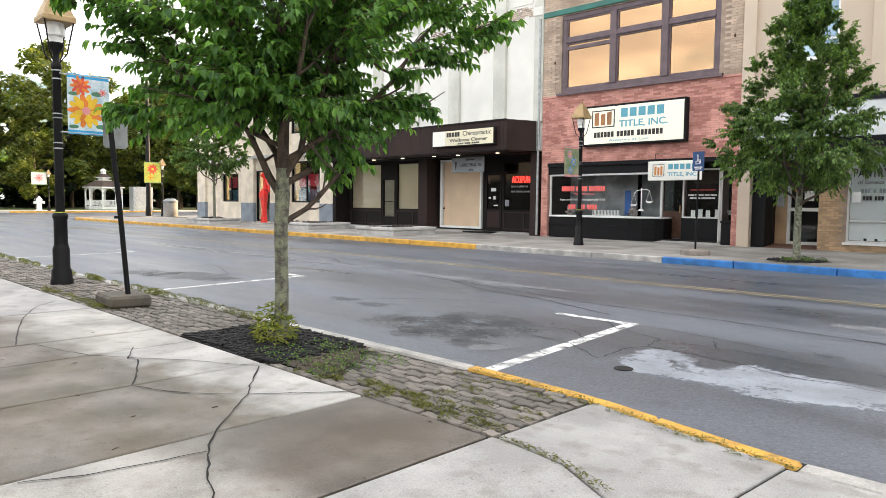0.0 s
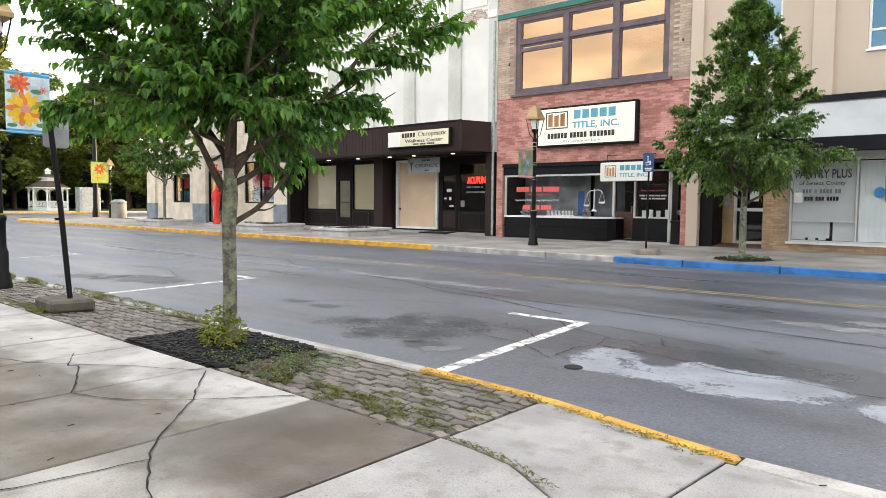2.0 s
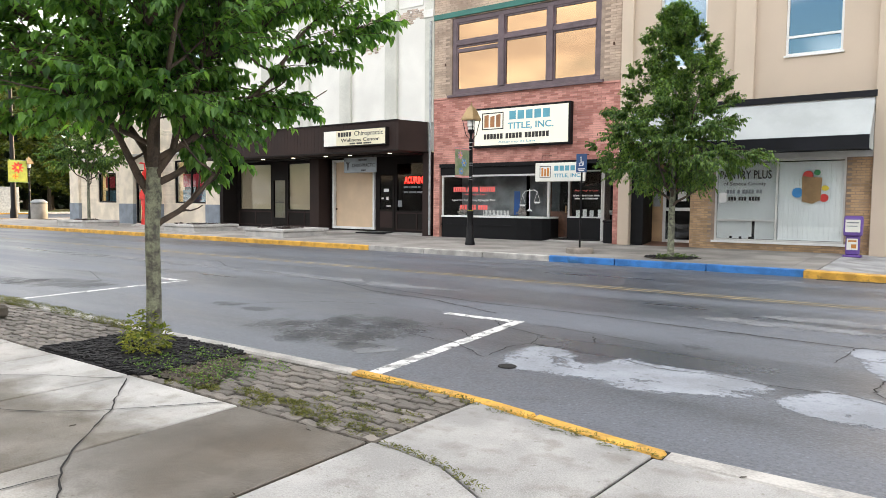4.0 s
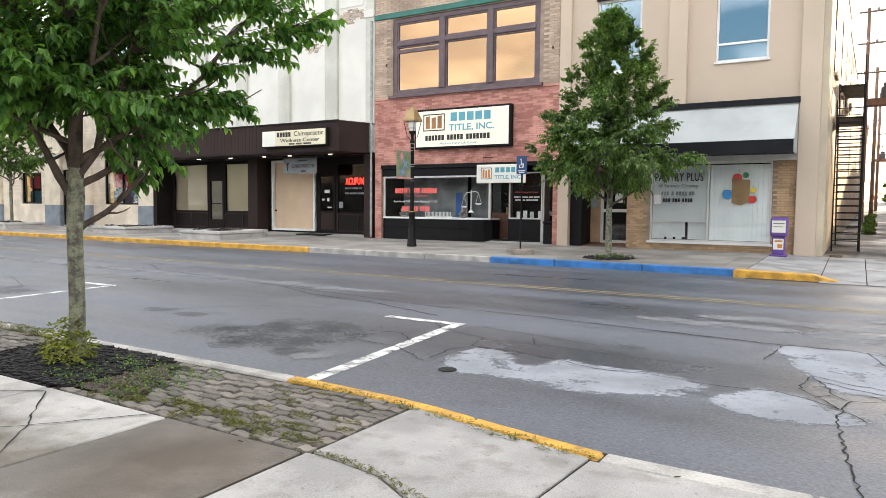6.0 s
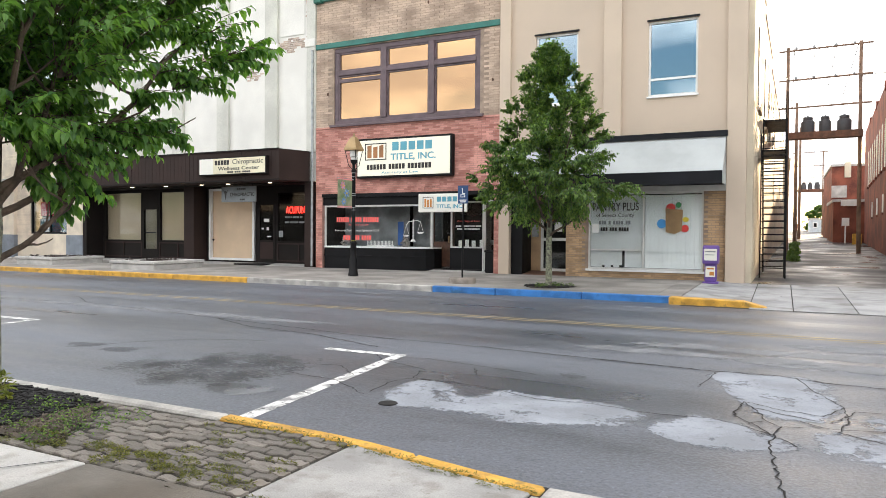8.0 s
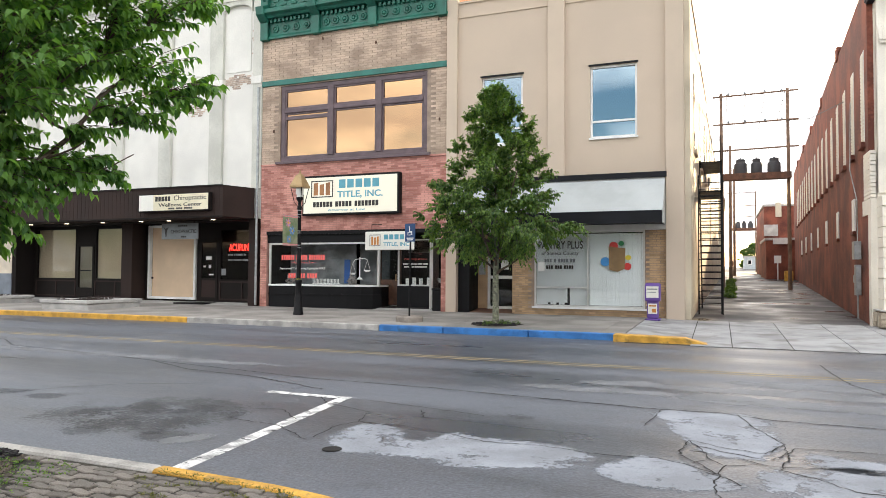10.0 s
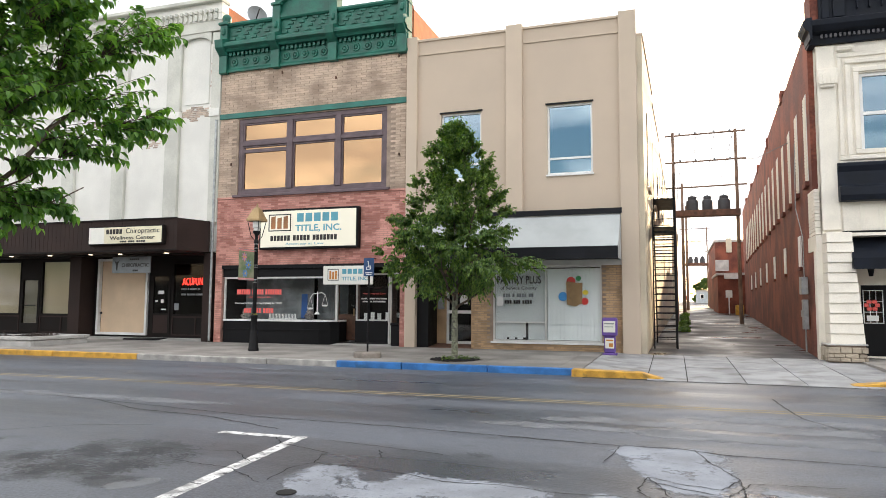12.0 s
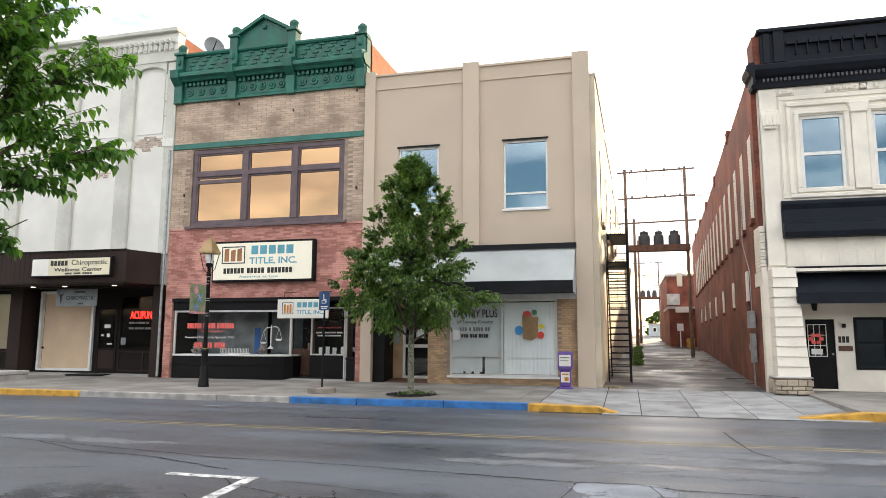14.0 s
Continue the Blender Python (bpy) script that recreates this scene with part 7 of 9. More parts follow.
def pear_tree():
    """The young street tree in the paver strip."""
    rng = random.Random(12)
    bx, by = -5.40, 3.20
    t = thing("street_tree", (bx, by, 0.0), "young leafy pear tree with grey lichened trunk in a mulch bed", "tree")
    right, deep = Vector((0.537, 0.843, 0)), Vector((-0.843, 0.537, 0))
    at = lambda r, d, z: Vector((bx, by, 0)) + right * r + deep * d + Vector((0, 0, z))
    trunk = Shape().tube([at(0, 0, -0.02), at(0.0, 0, 0.10), at(0.005, 0, 0.5), at(0.0, 0, 1.0), at(0.015, 0, 1.3), at(0.02, 0, 1.55)], [0.085, 0.066, 0.060, 0.060, 0.066, 0.055], 14)
    part("trunk", trunk, BARK, t, "grey bark with lichen", smooth=True)
    ends = [((0, 0, 1.02), (0.62, 0.05, 1.62), 0.030, 0.014), ((0, 0, 1.3), (-0.55, 0.1, 2.5), 0.04, 0.012), ((0.01, 0, 1.35), (0.45, -0.1, 2.6), 0.042, 0.012), ((0.02, 0, 1.5), (0.05, 0.1, 4.8), 0.05, 0.012),
            ((0.01, 0, 1.4), (1.15, 0.1, 2.2), 0.034, 0.01), ((0.02, 0, 1.6), (1.5, 0.0, 3.0), 0.034, 0.01), ((-0.01, 0, 1.75), (-1.4, 0, 2.9), 0.022, 0.008), ((0, 0, 1.5), (-0.5, 0.9, 3.2), 0.034, 0.01),
            ((0, 0, 1.6), (0.4, -0.9, 3.3), 0.034, 0.01), ((0.03, 0.0, 2.2), (0.9, 0.2, 3.9), 0.03, 0.01), ((0.02, 0, 2.2), (-0.9, 0.1, 3.9), 0.03, 0.01), ((-0.3, 0.05, 1.9), (-0.9, -0.5, 2.4), 0.02, 0.006)]
    for a, b, ra, rb in ends:
        s = Shape()
        pts = limb(s, at(*a), at(*b), ra, rb, rng, 0.035)
        for k in (2, 3, 4, 5):
            q = pts[k] + Vector((rng.uniform(-0.45, 0.45), rng.uniform(-0.45, 0.45), rng.uniform(0.05, 0.5)))
            limb(s, pts[k], q, ra * 0.4, 0.004, rng, 0.05, 4)
        part("limb", s, BARK_LIMB, t, smooth=True)
    blobs = []
    for r, d, z, rad in ((.5, 0, 2.02, .26), (.75, 0, 2.06, .25), (1.0, 0, 2.1, .23), (1.2, 0, 2.14, .18), (1.36, 0, 2.12, .13), (.42, .1, 1.85, .2), (.6, 0, 1.75, .17), (.35, 0, 1.65, .12), (-.45, -.3, 1.95, .26), (-.8, -.2, 2.0, .28), (-.2, .3, 1.98, .22), (-.6, .5, 2.0, .3), (.25, .4, 1.95, .25), (.75, .3, 2.3, .28), (-.35, -.7, 2.15, .3), (.2, -.6, 2.1, .28), (-.1, -.2, 2.2, .3)):
        blobs.append((at(r, d, z), (rad, rad, rad * 0.8)))
    for _ in range(100):
        while True:
            d = Vector((rng.uniform(-1, 1), rng.uniform(-1, 1), rng.uniform(-1, 1)))
            if 0.25 < d.length < 1 and d.x > -0.62 and not (d.x > 0.45 and d.z < -0.5):
                break
        z = 3.75 + d.z * 1.75
        w = 1.32 if z < 4.2 else 1.2
        if (d.x * w > 0.4 and z < 2.8) or (d.x * w > 0.8 and z < 3.2):
            continue
        r = rng.uniform(0.22, 0.38)
        p = at(d.x * w, d.y * w, z)
        blobs.append((p, (r, r, r * 0.8)))
    for r, d, z, rad in ((1.2, 0, 3.05, .36), (1.45, .1, 3.25, .36), (1.68, 0, 3.08, .30), (1.85, 0, 2.85, .22), (1.55, 0, 2.62, .24), (1.35, .1, 2.75, .25), (1.2, 0, 2.5, .2),
                         (.55, 0, 1.95, .28), (.85, 0, 2.02, .27), (1.1, 0, 2.08, .25), (1.28, 0, 2.16, .17), (.66, 0, 1.66, .16), (.5, .2, 1.5, .1), (.4, .3, 2.2, .3), (.3, -.4, 2.15, .3),
                         (-1.05, 0, 2.65, .28), (-1.25, 0, 2.95, .26), (-1.55, 0, 2.98, .14), (-1.75, 0, 2.92, .10), (-.9, 0, 2.25, .3), (-.5, .2, 2.15, .3), (-.2, -.5, 2.3, .35), (-.5, -.5, 2.5, .4), (.0, .4, 2.3, .35),
                         (-1.35, .2, 2.02, .14), (-1.15, .3, 1.92, .14), (-.85, .2, 1.92, .14), (1.3, 0, 3.9, .4), (1.5, .2, 4.2, .35), (1.2, -.2, 4.6, .4), (1.55, 0, 3.6, .3), (.7, -.6, 2.7, .4), (0, -.9, 2.9, .4)):
        blobs.append((at(r, d, z), (rad, rad, rad * 0.8)))
    for r, d, z, rad in ((1.5, 0, 3.45, .3), (1.8, 0, 3.62, .27), (2.05, 0, 3.78, .22), (1.95, 0, 2.98, .2), (2.08, 0, 3.0, .12),
                         (-1.0, 0, 2.5, .34), (-.7, .3, 2.35, .34), (-.35, 0, 2.35, .36), (.1, .1, 2.5, .36), (.45, 0, 2.55, .34), (-1.3, 0, 2.6, .22), (-1.0, .2, 2.3, .24), (-.6, -.2, 2.7, .36), (.2, -.3, 2.75, .36), (-1.1, -.2, 2.85, .34), (.75, .1, 2.75, .32), (-.1, -.5, 2.6, .3), (.9, 0, 3.0, .3), (-1.45, .1, 2.0, .12), (-1.25, .2, 2.02, .16)):
        blobs.append((at(r, d, z), (rad, rad, rad * 0.8)))
    crown, twigs, heart = Shape(), Shape(), at(0.05, 0, 2.2)
    for c, (rad, _, _) in blobs:
        spray(crown, twigs, rng, heart, c, rad, 0.092)
    leaf_mesh("crown", crown, LEAF_NEAR, t)
    tagged(part("twig", twigs, BARK_LIMB, t), kind="stuff")
    sh = foliage(rng, [((bx + 0.05, by - 0.1, 0.12), (0.24, 0.20, 0.16)), ((bx + 0.15, by - 0.2, 0.1), (0.22, 0.15, 0.1)), ((bx - 0.15, by - 0.05, 0.2), (0.10, 0.1, 0.12)), ((bx + 0.05, by - 0.1, 0.28), (0.08, 0.08, 0.1))], 620, 0.045, 0.5, droop=-0.2)
    tagged(leaf_mesh("basal_shoot", sh, LEAF_SHOOT, t), kind="stuff")


def oval_tree(x, y, height, low, wide, label, mat, seed, count, leaf, trunk_r=0.075, group=""):
    rng = random.Random(seed)
    t = thing("street_tree", (x, y, 0.0), label, "tree", group)
    part("trunk", Shape().tube([(x, y, -0.02), (x + 0.01, y, 0.15), (x, y, low * 0.6), (x + 0.03, y, low + 0.3), (x, y, height * 0.75)], [trunk_r * 1.35, trunk_r, trunk_r * 0.9, trunk_r * 0.75, 0.02], 10), BARK, t, smooth=True)
    for k in range(11):
        a = k * 2.4 + rng.uniform(-0.3, 0.3)
        z0 = low * 0.72 + 0.1 * k
        s = Shape()
        e = (x + math.cos(a) * wide * 0.6, y + math.sin(a) * wide * 0.6, z0 + rng.uniform(0.8, 1.6))
        pts = limb(s, (x, y, z0), e, trunk_r * 0.42, 0.008, rng, 0.04)
        part("limb", s, BARK_LIMB, t)
    blobs = []
    shape_u, shape_r = (0.0, 0.06, 0.14, 0.24, 0.36, 0.5, 0.74, 0.9, 1.0), (0.45, 0.78, 0.97, 1.0, 0.84, 0.70, 0.50, 0.30, 0.10)
    for k in range(230):
        u = rng.random() ** 1.1 * 0.985
        z = low + u * (height - low)
        r = wide * float(np.interp(u, shape_u, shape_r))
        rad = rng.uniform(0.12, 0.28) * (wide / 2.0) * (1.0 - 0.45 * u)
        a, q = rng.uniform(0, 6.283), math.sqrt(rng.random())
        q = max(0.0, q * r * rng.uniform(0.9, 1.12) - rad * 0.8)
        blobs.append(((x + math.cos(a) * q, y + math.sin(a) * q, z), (rad * 1.15, rad * 1.15, rad * 0.75)))
    crown, twigs, heart = Shape(), Shape(), Vector((x, y, low + (height - low) * 0.3))
    for c, (rad, _, _) in blobs:
        spray(crown, twigs, rng, heart, c, rad * 1.1, leaf, count)
    leaf_mesh("crown", crown, mat, t)
    tagged(part("twig", twigs, BARK_LIMB, t), kind="stuff")
    return t


def park_tree(height, wide, seed, mat, x, y, conifer=False):
    rng = random.Random(seed)
    t = thing("park_tree", (x, y, 0.0), "dark conifer in the park" if conifer else "tall broadleaf tree in the park with yellow-green crown", "tree", "park trees")
    part("trunk", Shape().tube([(x, y, -0.1), (x, y, height * 0.3), (x + 0.3, y, height * 0.8)], [0.35, 0.26, 0.06], 8), BARK_LIMB, t)
    for k in range(6):
        a, z0 = k * 1.05, height * (0.2 + 0.06 * k)
        s = Shape()
        limb(s, (x, y, z0), (x + math.cos(a) * wide * 0.6, y + math.sin(a) * wide * 0.6, z0 + height * 0.18), 0.12, 0.03, rng)
        part("limb", s, BARK_LIMB, t)
    blobs = []
    for _ in range(60):
        u = rng.random()
        z = height * (0.16 + 0.80 * u)
        r = wide * ((1 - u) * 0.9 + 0.05 if conifer else math.sin(math.pi * (0.18 + 0.78 * u)) ** 0.7)
        a, q = rng.uniform(0, 6.283), math.sqrt(rng.random()) * r
        rad = rng.uniform(0.10, 0.22) * wide
        blobs.append(((x + math.cos(a) * q, y + math.sin(a) * q, z), (rad, rad, rad * 0.7)))
    leaf_mesh("crown", foliage(rng, blobs, 9000, 0.42, 0.7, "clump"), mat, t)
    return t


pear_tree()
oval_tree(-5.26, 16.65, 6.05, 1.75, 2.1, "full street tree with dense green oval crown in a pavement pit", LEAF_FAR, 31, 82, 0.086, 0.085, "street trees")
oval_tree(-35.0, 17.6, 7.4, 2.8, 2.3, "small street tree growing from a raised concrete planter", LEAF_FAR, 8, 22, 0.14, 0.08, "street trees")
kinds = [park_tree(17, 6.0, 1, LEAF_WOOD, -108, 22), park_tree(20, 7.0, 2, LEAF_WOOD, -112, 34), park_tree(16, 4.2, 3, LEAF_DARK, -104, 44, True), park_tree(11, 4.4, 4, LEAF_FAR, -86, 15.5)]
rng = random.Random(44)
for k in range(46):
    a, d = radians(rng.uniform(57, 96)), rng.uniform(104, 118) if k % 2 else rng.uniform(118, 165)
    src = kinds[(0, 1, 2, 1, 0, 2)[k % 6]]
    m = pose(-d * math.sin(a), d * math.cos(a), 0, 0, 0, rng.uniform(0, 360))
    sc = rng.uniform(0.8, 1.25)
    copy_thing(src, m @ Matrix.Diagonal((sc, sc, sc, 1)))
for x, y, sc in ((-92, 24, 0.55), (-98, 40, 0.7), (-90, 46, 0.6), (-96, 50, 0.8), (-70, 70, 0.9), (-64, 84, 1.0), (-88, 8, 0.7)):
    copy_thing(kinds[2 if y > 30 else 0], pose(x, y, 0, 0, 0, x * 17) @ Matrix.Diagonal((sc, sc, sc, 1)))
for x, y, sc in ((4.2, 127, 0.34), (5.6, 130, 0.44), (7.2, 128, 0.46), (9.4, 133, 0.5), (12.0, 137, 0.6)):
    copy_thing(kinds[3], pose(x, y, 2.0, 0, 0, x * 31) @ Matrix.Diagonal((sc, sc, sc, 1)))
under = foliage(rng, [((-118 + rng.uniform(-6, 6), -30 + i * 4.0, 3.0), (3, 4, 4.2)) for i in range(34)], 26000, 0.9, 0.8, "clump")
shrub = new("undergrowth")
BASE[shrub.name] = Vector((0, 0, 0))
tagged(shrub, "dark undergrowth along the edge of the park", "shrubs", kind="stuff")
leaf_mesh("shrub_leaves", under, LEAF_DARK, shrub)


# ---- lamps, banners, posts ----
def street_lamp(x, y, label, group="street lamps", h=1.0):
    t = thing("street_lamp", (x, y, 0.0), label, "street lamp", group)
    part("base", Shape().lathe(x, y, [(0.155, 0.0), (0.155, 0.06), (0.14, 0.09), (0.135, 0.20), (0.115, 0.24), (0.115, 0.52), (0.10, 0.56), (0.092, 0.60), (0.092, 0.95), (0.105, 0.98), (0.105, 1.02), (0.075, 1.06)], 16), IRON, t, smooth=True)
    part("shaft", Shape().lathe(x, y, [(0.062, 1.06), (0.058, 2.0), (0.055, 3.12), (0.07, 3.14), (0.07, 3.2), (0.045, 3.24), (0.045, 3.36), (0.10, 3.44), (0.105, 3.50)], 14), IRON, t, smooth=True)
    part("reflective_band", Shape().lathe(x, y, [(0.081, 1.035), (0.081, 1.065)], 14), material("yellow_band", (0.55, 0.55, 0.06), 0.5), t)
    for z in (3.10, 2.98, 2.48, 2.42, 2.06, 1.98):
        part("steel_strap", Shape().lathe(x, y, [(0.064, z), (0.064, z + 0.018)], 14), STEEL, t, "bright steel strap")
    lan = part("lantern", Shape().lathe(x, y, [(0.09, 3.50), (0.09, 3.58), (0.12, 3.60), (0.115, 3.80), (0.09, 3.82)], 10), FROST, t, "frosted glass lantern", smooth=True)
    for k in range(4):
        a = math.pi / 4 + k * math.pi / 2
        part("cage_bar", Shape().tube([(x + 0.05 * math.cos(a), y + 0.05 * math.sin(a), 3.22), (x + 0.16 * math.cos(a), y + 0.16 * math.sin(a), 3.34), (x + 0.27 * math.cos(a), y + 0.27 * math.sin(a), 3.80)], 0.011, 6), IRON, lan)
    part("roof", Shape().lathe(x, y, [(0.31, 3.78), (0.31, 3.85), (0.285, 3.87), (0.14, 4.14), (0.12, 4.16)], 4, math.pi / 4), BRASS, lan, "tan brass lantern roof", bevel=0.006)
    part("finial", Shape().lathe(x, y, [(0.09, 4.16), (0.08, 4.19), (0.03, 4.22), (0.028, 4.26), (0.012, 4.32)], 10), BRASS, lan, smooth=True)
    return t


def disc(cx, cz, r, x, thick, n=12, rz=None):
    """A flat rounded piece in an upright plane x."""
    rz = rz or r
    return Shape().prism([(cx + r * math.cos(2 * math.pi * i / n), cz + rz * math.sin(2 * math.pi * i / n)) for i in range(n)], "x", x, x + thick)


def banner(x, y0, y1, z0, z1, ground, flowers, label, edge=None, arms=True):
    """A cloth banner that hangs across the street's line from a lamp."""
    t = thing("lamp_banner", (x, (y0 + y1) / 2, z0), label, "banner", "lamp banners")
    part("cloth", Shape().box(x - 0.004, x + 0.004, y0, y1, z0, z1), ground, t)
    if edge:
        part("edge_band", Shape().box(x - 0.008, x + 0.008, y0, y1, z0, z0 + 0.06), edge, t)
        part("edge_band", Shape().box(x - 0.008, x + 0.008, y0, y1, z1 - 0.06, z1), edge, t)
    if arms:
        ys = y0 if abs(y0 - 3.1) < 1 else y1
        for z in (z0 + 0.02, z1 - 0.02):
            part("arm", Shape().tube([(x, y0 - 0.10, z), (x, y1, z)] if y0 > 0 and y0 < 10 else [(x, y0, z), (x, y1 + 0.10, z)], 0.012, 6), STEEL, t)
    for cy, cz, r, petals, petal, heart in flowers:
        for ring, (rr, pr) in enumerate(((0.72, 0.30), (0.42, 0.24))):
            for k in range(petals):
                a = 2 * math.pi * (k + 0.5 * ring) / petals
                py, pz = cy + r * rr * math.cos(a), cz + r * rr * math.sin(a)
                pts = []
                for i in range(8):
                    b = 2 * math.pi * i / 8
                    u, v = r * pr * 1.1 * math.cos(b), r * pr * 0.55 * math.sin(b)
                    pts.append((py + u * math.cos(a) - v * math.sin(a), pz + u * math.sin(a) + v * math.cos(a)))
                part("petal", Shape().prism(pts, "x", x + 0.005, x + 0.008 + 0.003 * ring + 0.001 * (k % 2)), petal[(k + ring) % len(petal)], t)
        part("flower_heart", disc(cy, cz, r * 0.24, x + 0.009, 0.008), heart, t)
    return t


def flat(name, color, light=None):
    return material(name, color, 0.7, 0.15, 4.0, 60.0, 0.05, tint=light)


YEL, ORA, REDP = flat("petal_yellow", (0.80, 0.52, 0.03)), flat("petal_orange", (0.75, 0.22, 0.03)), flat("petal_red", (0.70, 0.10, 0.05))
PINK, LEAFP = flat("petal_pink", (0.75, 0.30, 0.30)), flat("banner_leaf", (0.08, 0.22, 0.12))
near_lamp = street_lamp(-11.1, 3.05, "black cast iron street lamp with tan lantern roof and banner")
t = banner(-11.05, 3.17, 3.75, 2.21, 3.09, flat("banner_sky", (0.42, 0.60, 0.66), (0.66, 0.72, 0.74)), [(3.42, 2.56, 0.245, 14, (YEL, ORA, YEL), PINK), (3.35, 2.92, 0.14, 10, (REDP, ORA), REDP), (3.66, 2.85, 0.06, 6, (PINK,), REDP)], "sky blue cloth banner with yellow and red zinnias", flat("banner_blue", (0.03, 0.33, 0.62)))
for cy, cz, r in ((3.64, 2.34, 0.09), (3.25, 2.80, 0.07), (3.58, 2.82, 0.09), (3.67, 2.55, 0.07), (3.25, 2.32, 0.07)):
    part("leaf", disc(cy, cz, r, -11.046, 0.003, 8, r * 0.4), LEAFP, t)
copy_thing(near_lamp, pose(-11.65, 17.45, 0.03))
banner(-11.60, 16.55, 17.28, 2.06, 2.95, flat("banner_green", (0.16, 0.26, 0.12), (0.30, 0.30, 0.20)), [(17.0, 2.5, 0.14, 8, (flat("petal_blue", (0.12, 0.25, 0.55)), flat("petal_sky", (0.25, 0.42, 0.65))), YEL), (16.8, 2.72, 0.13, 8, (PINK, flat("petal_lilac", (0.5, 0.3, 0.5))), YEL), (16.85, 2.25, 0.12, 8, (flat("petal_blue_b", (0.15, 0.3, 0.6)),), YEL)], "green cloth banner with blue and pink flowers", PINK)
copy_thing(near_lamp, pose(-50.7, 21.5, 0))
banner(-50.6, 20.15, 21.35, 2.5, 4.0, flat("banner_lime", (0.42, 0.45, 0.08)), [(20.75, 3.5, 0.38, 9, (REDP, flat("petal_scarlet", (0.75, 0.05, 0.03))), YEL), (20.6, 2.9, 0.2, 8, (ORA, YEL), REDP)], "lime cloth banner with red flowers", flat("banner_lime_edge", (0.25, 0.4, 0.05)))
copy_thing(near_lamp, pose(-79.5, 21.9, 0))
banner(-79.4, 20.3, 21.7, 2.7, 4.0, flat("banner_pale", (0.62, 0.60, 0.58)), [(21.0, 3.4, 0.4, 8, (PINK,), REDP)], "pale cloth banner with pink flowers", flat("banner_pale_edge", (0.2, 0.4, 0.15)))


def leaning_sign():
    t = thing("parking_sign", (-8.35, 2.95, 0.0), "leaning dark post with grey sign back in a concrete foot", "sign")
    part("concrete_foot", Shape().prism([(-8.75, 2.72), (-8.15, 2.68), (-8.05, 3.12), (-8.62, 3.2)], "z", 0.0, 0.14), material("mossy_concrete", (0.10, 0.088, 0.07), 0.9, 0.35, 4.0), t, bevel=0.03)
    part("post", Shape().tube([(-8.32, 2.95, 0.1), (-8.43, 2.91, 1.2), (-8.55, 2.85, 2.32)], 0.030, 10), IRON, t, smooth=True)
    s = Shape()
    pts = [(-0.13, 1.89), (-0.10, 1.86), (0.12, 1.86), (0.15, 1.89), (0.15, 2.28), (0.12, 2.31), (-0.10, 2.31), (-0.13, 2.28)]
    s.prism([(2.93 + a, z) for a, z in pts], "x", -8.590, -8.585)
    part("sign_plate", s, STEEL, t, "bare grey metal sign back")
    part("clamp", Shape().lathe(-8.44, 2.89, [(0.038, 1.03), (0.038, 1.06)], 10), IRON, t)


def access_sign():
    x, y = -7.62, 16.6
    t = thing("parking_sign", (x, y, 0.03), "blue accessible parking sign on a post in round concrete", "sign")
    part("concrete_foot", Shape().lathe(x, y, [(0.36, 0.0), (0.36, 0.13), (0.33, 0.16)], 18), material("foot_concrete", (0.26, 0.23, 0.20), 0.9, 0.3, 4.0), t)
    part("post", Shape().tube([(x, y, 0.1), (x + 0.02, y, 2.6)], 0.024, 8), IRON, t)
    part("sign_plate", Shape().box(x - 0.13, x + 0.17, y - 0.035, y - 0.03, 2.12, 2.60), BLUE_SIGN, t, bevel=0.002)
    w = Shape().lathe(x + 0.0, y - 0.04, [(0.001, 2.49), (0.025, 2.51), (0.001, 2.53)], 6)
    w.box(x - 0.005, x + 0.015, y - 0.040, y - 0.036, 2.37, 2.49).box(x + 0.01, x + 0.08, y - 0.040, y - 0.036, 2.38, 2.40).box(x + 0.065, x + 0.08, y - 0.040, y - 0.036, 2.30, 2.39)
    part("wheelchair_symbol", w, WHITE, t)
    part("wheel_ring", Shape().ring(x - 0.05, x + 0.06, 2.29, 2.37, y - 0.040, y - 0.036, 0.014), WHITE, t)
    part("lower_text_bars", Shape().box(x - 0.08, x + 0.12, y - 0.040, y - 0.036, 2.20, 2.225).box(x - 0.06, x + 0.10, y - 0.040, y - 0.036, 2.155, 2.18), WHITE, t)


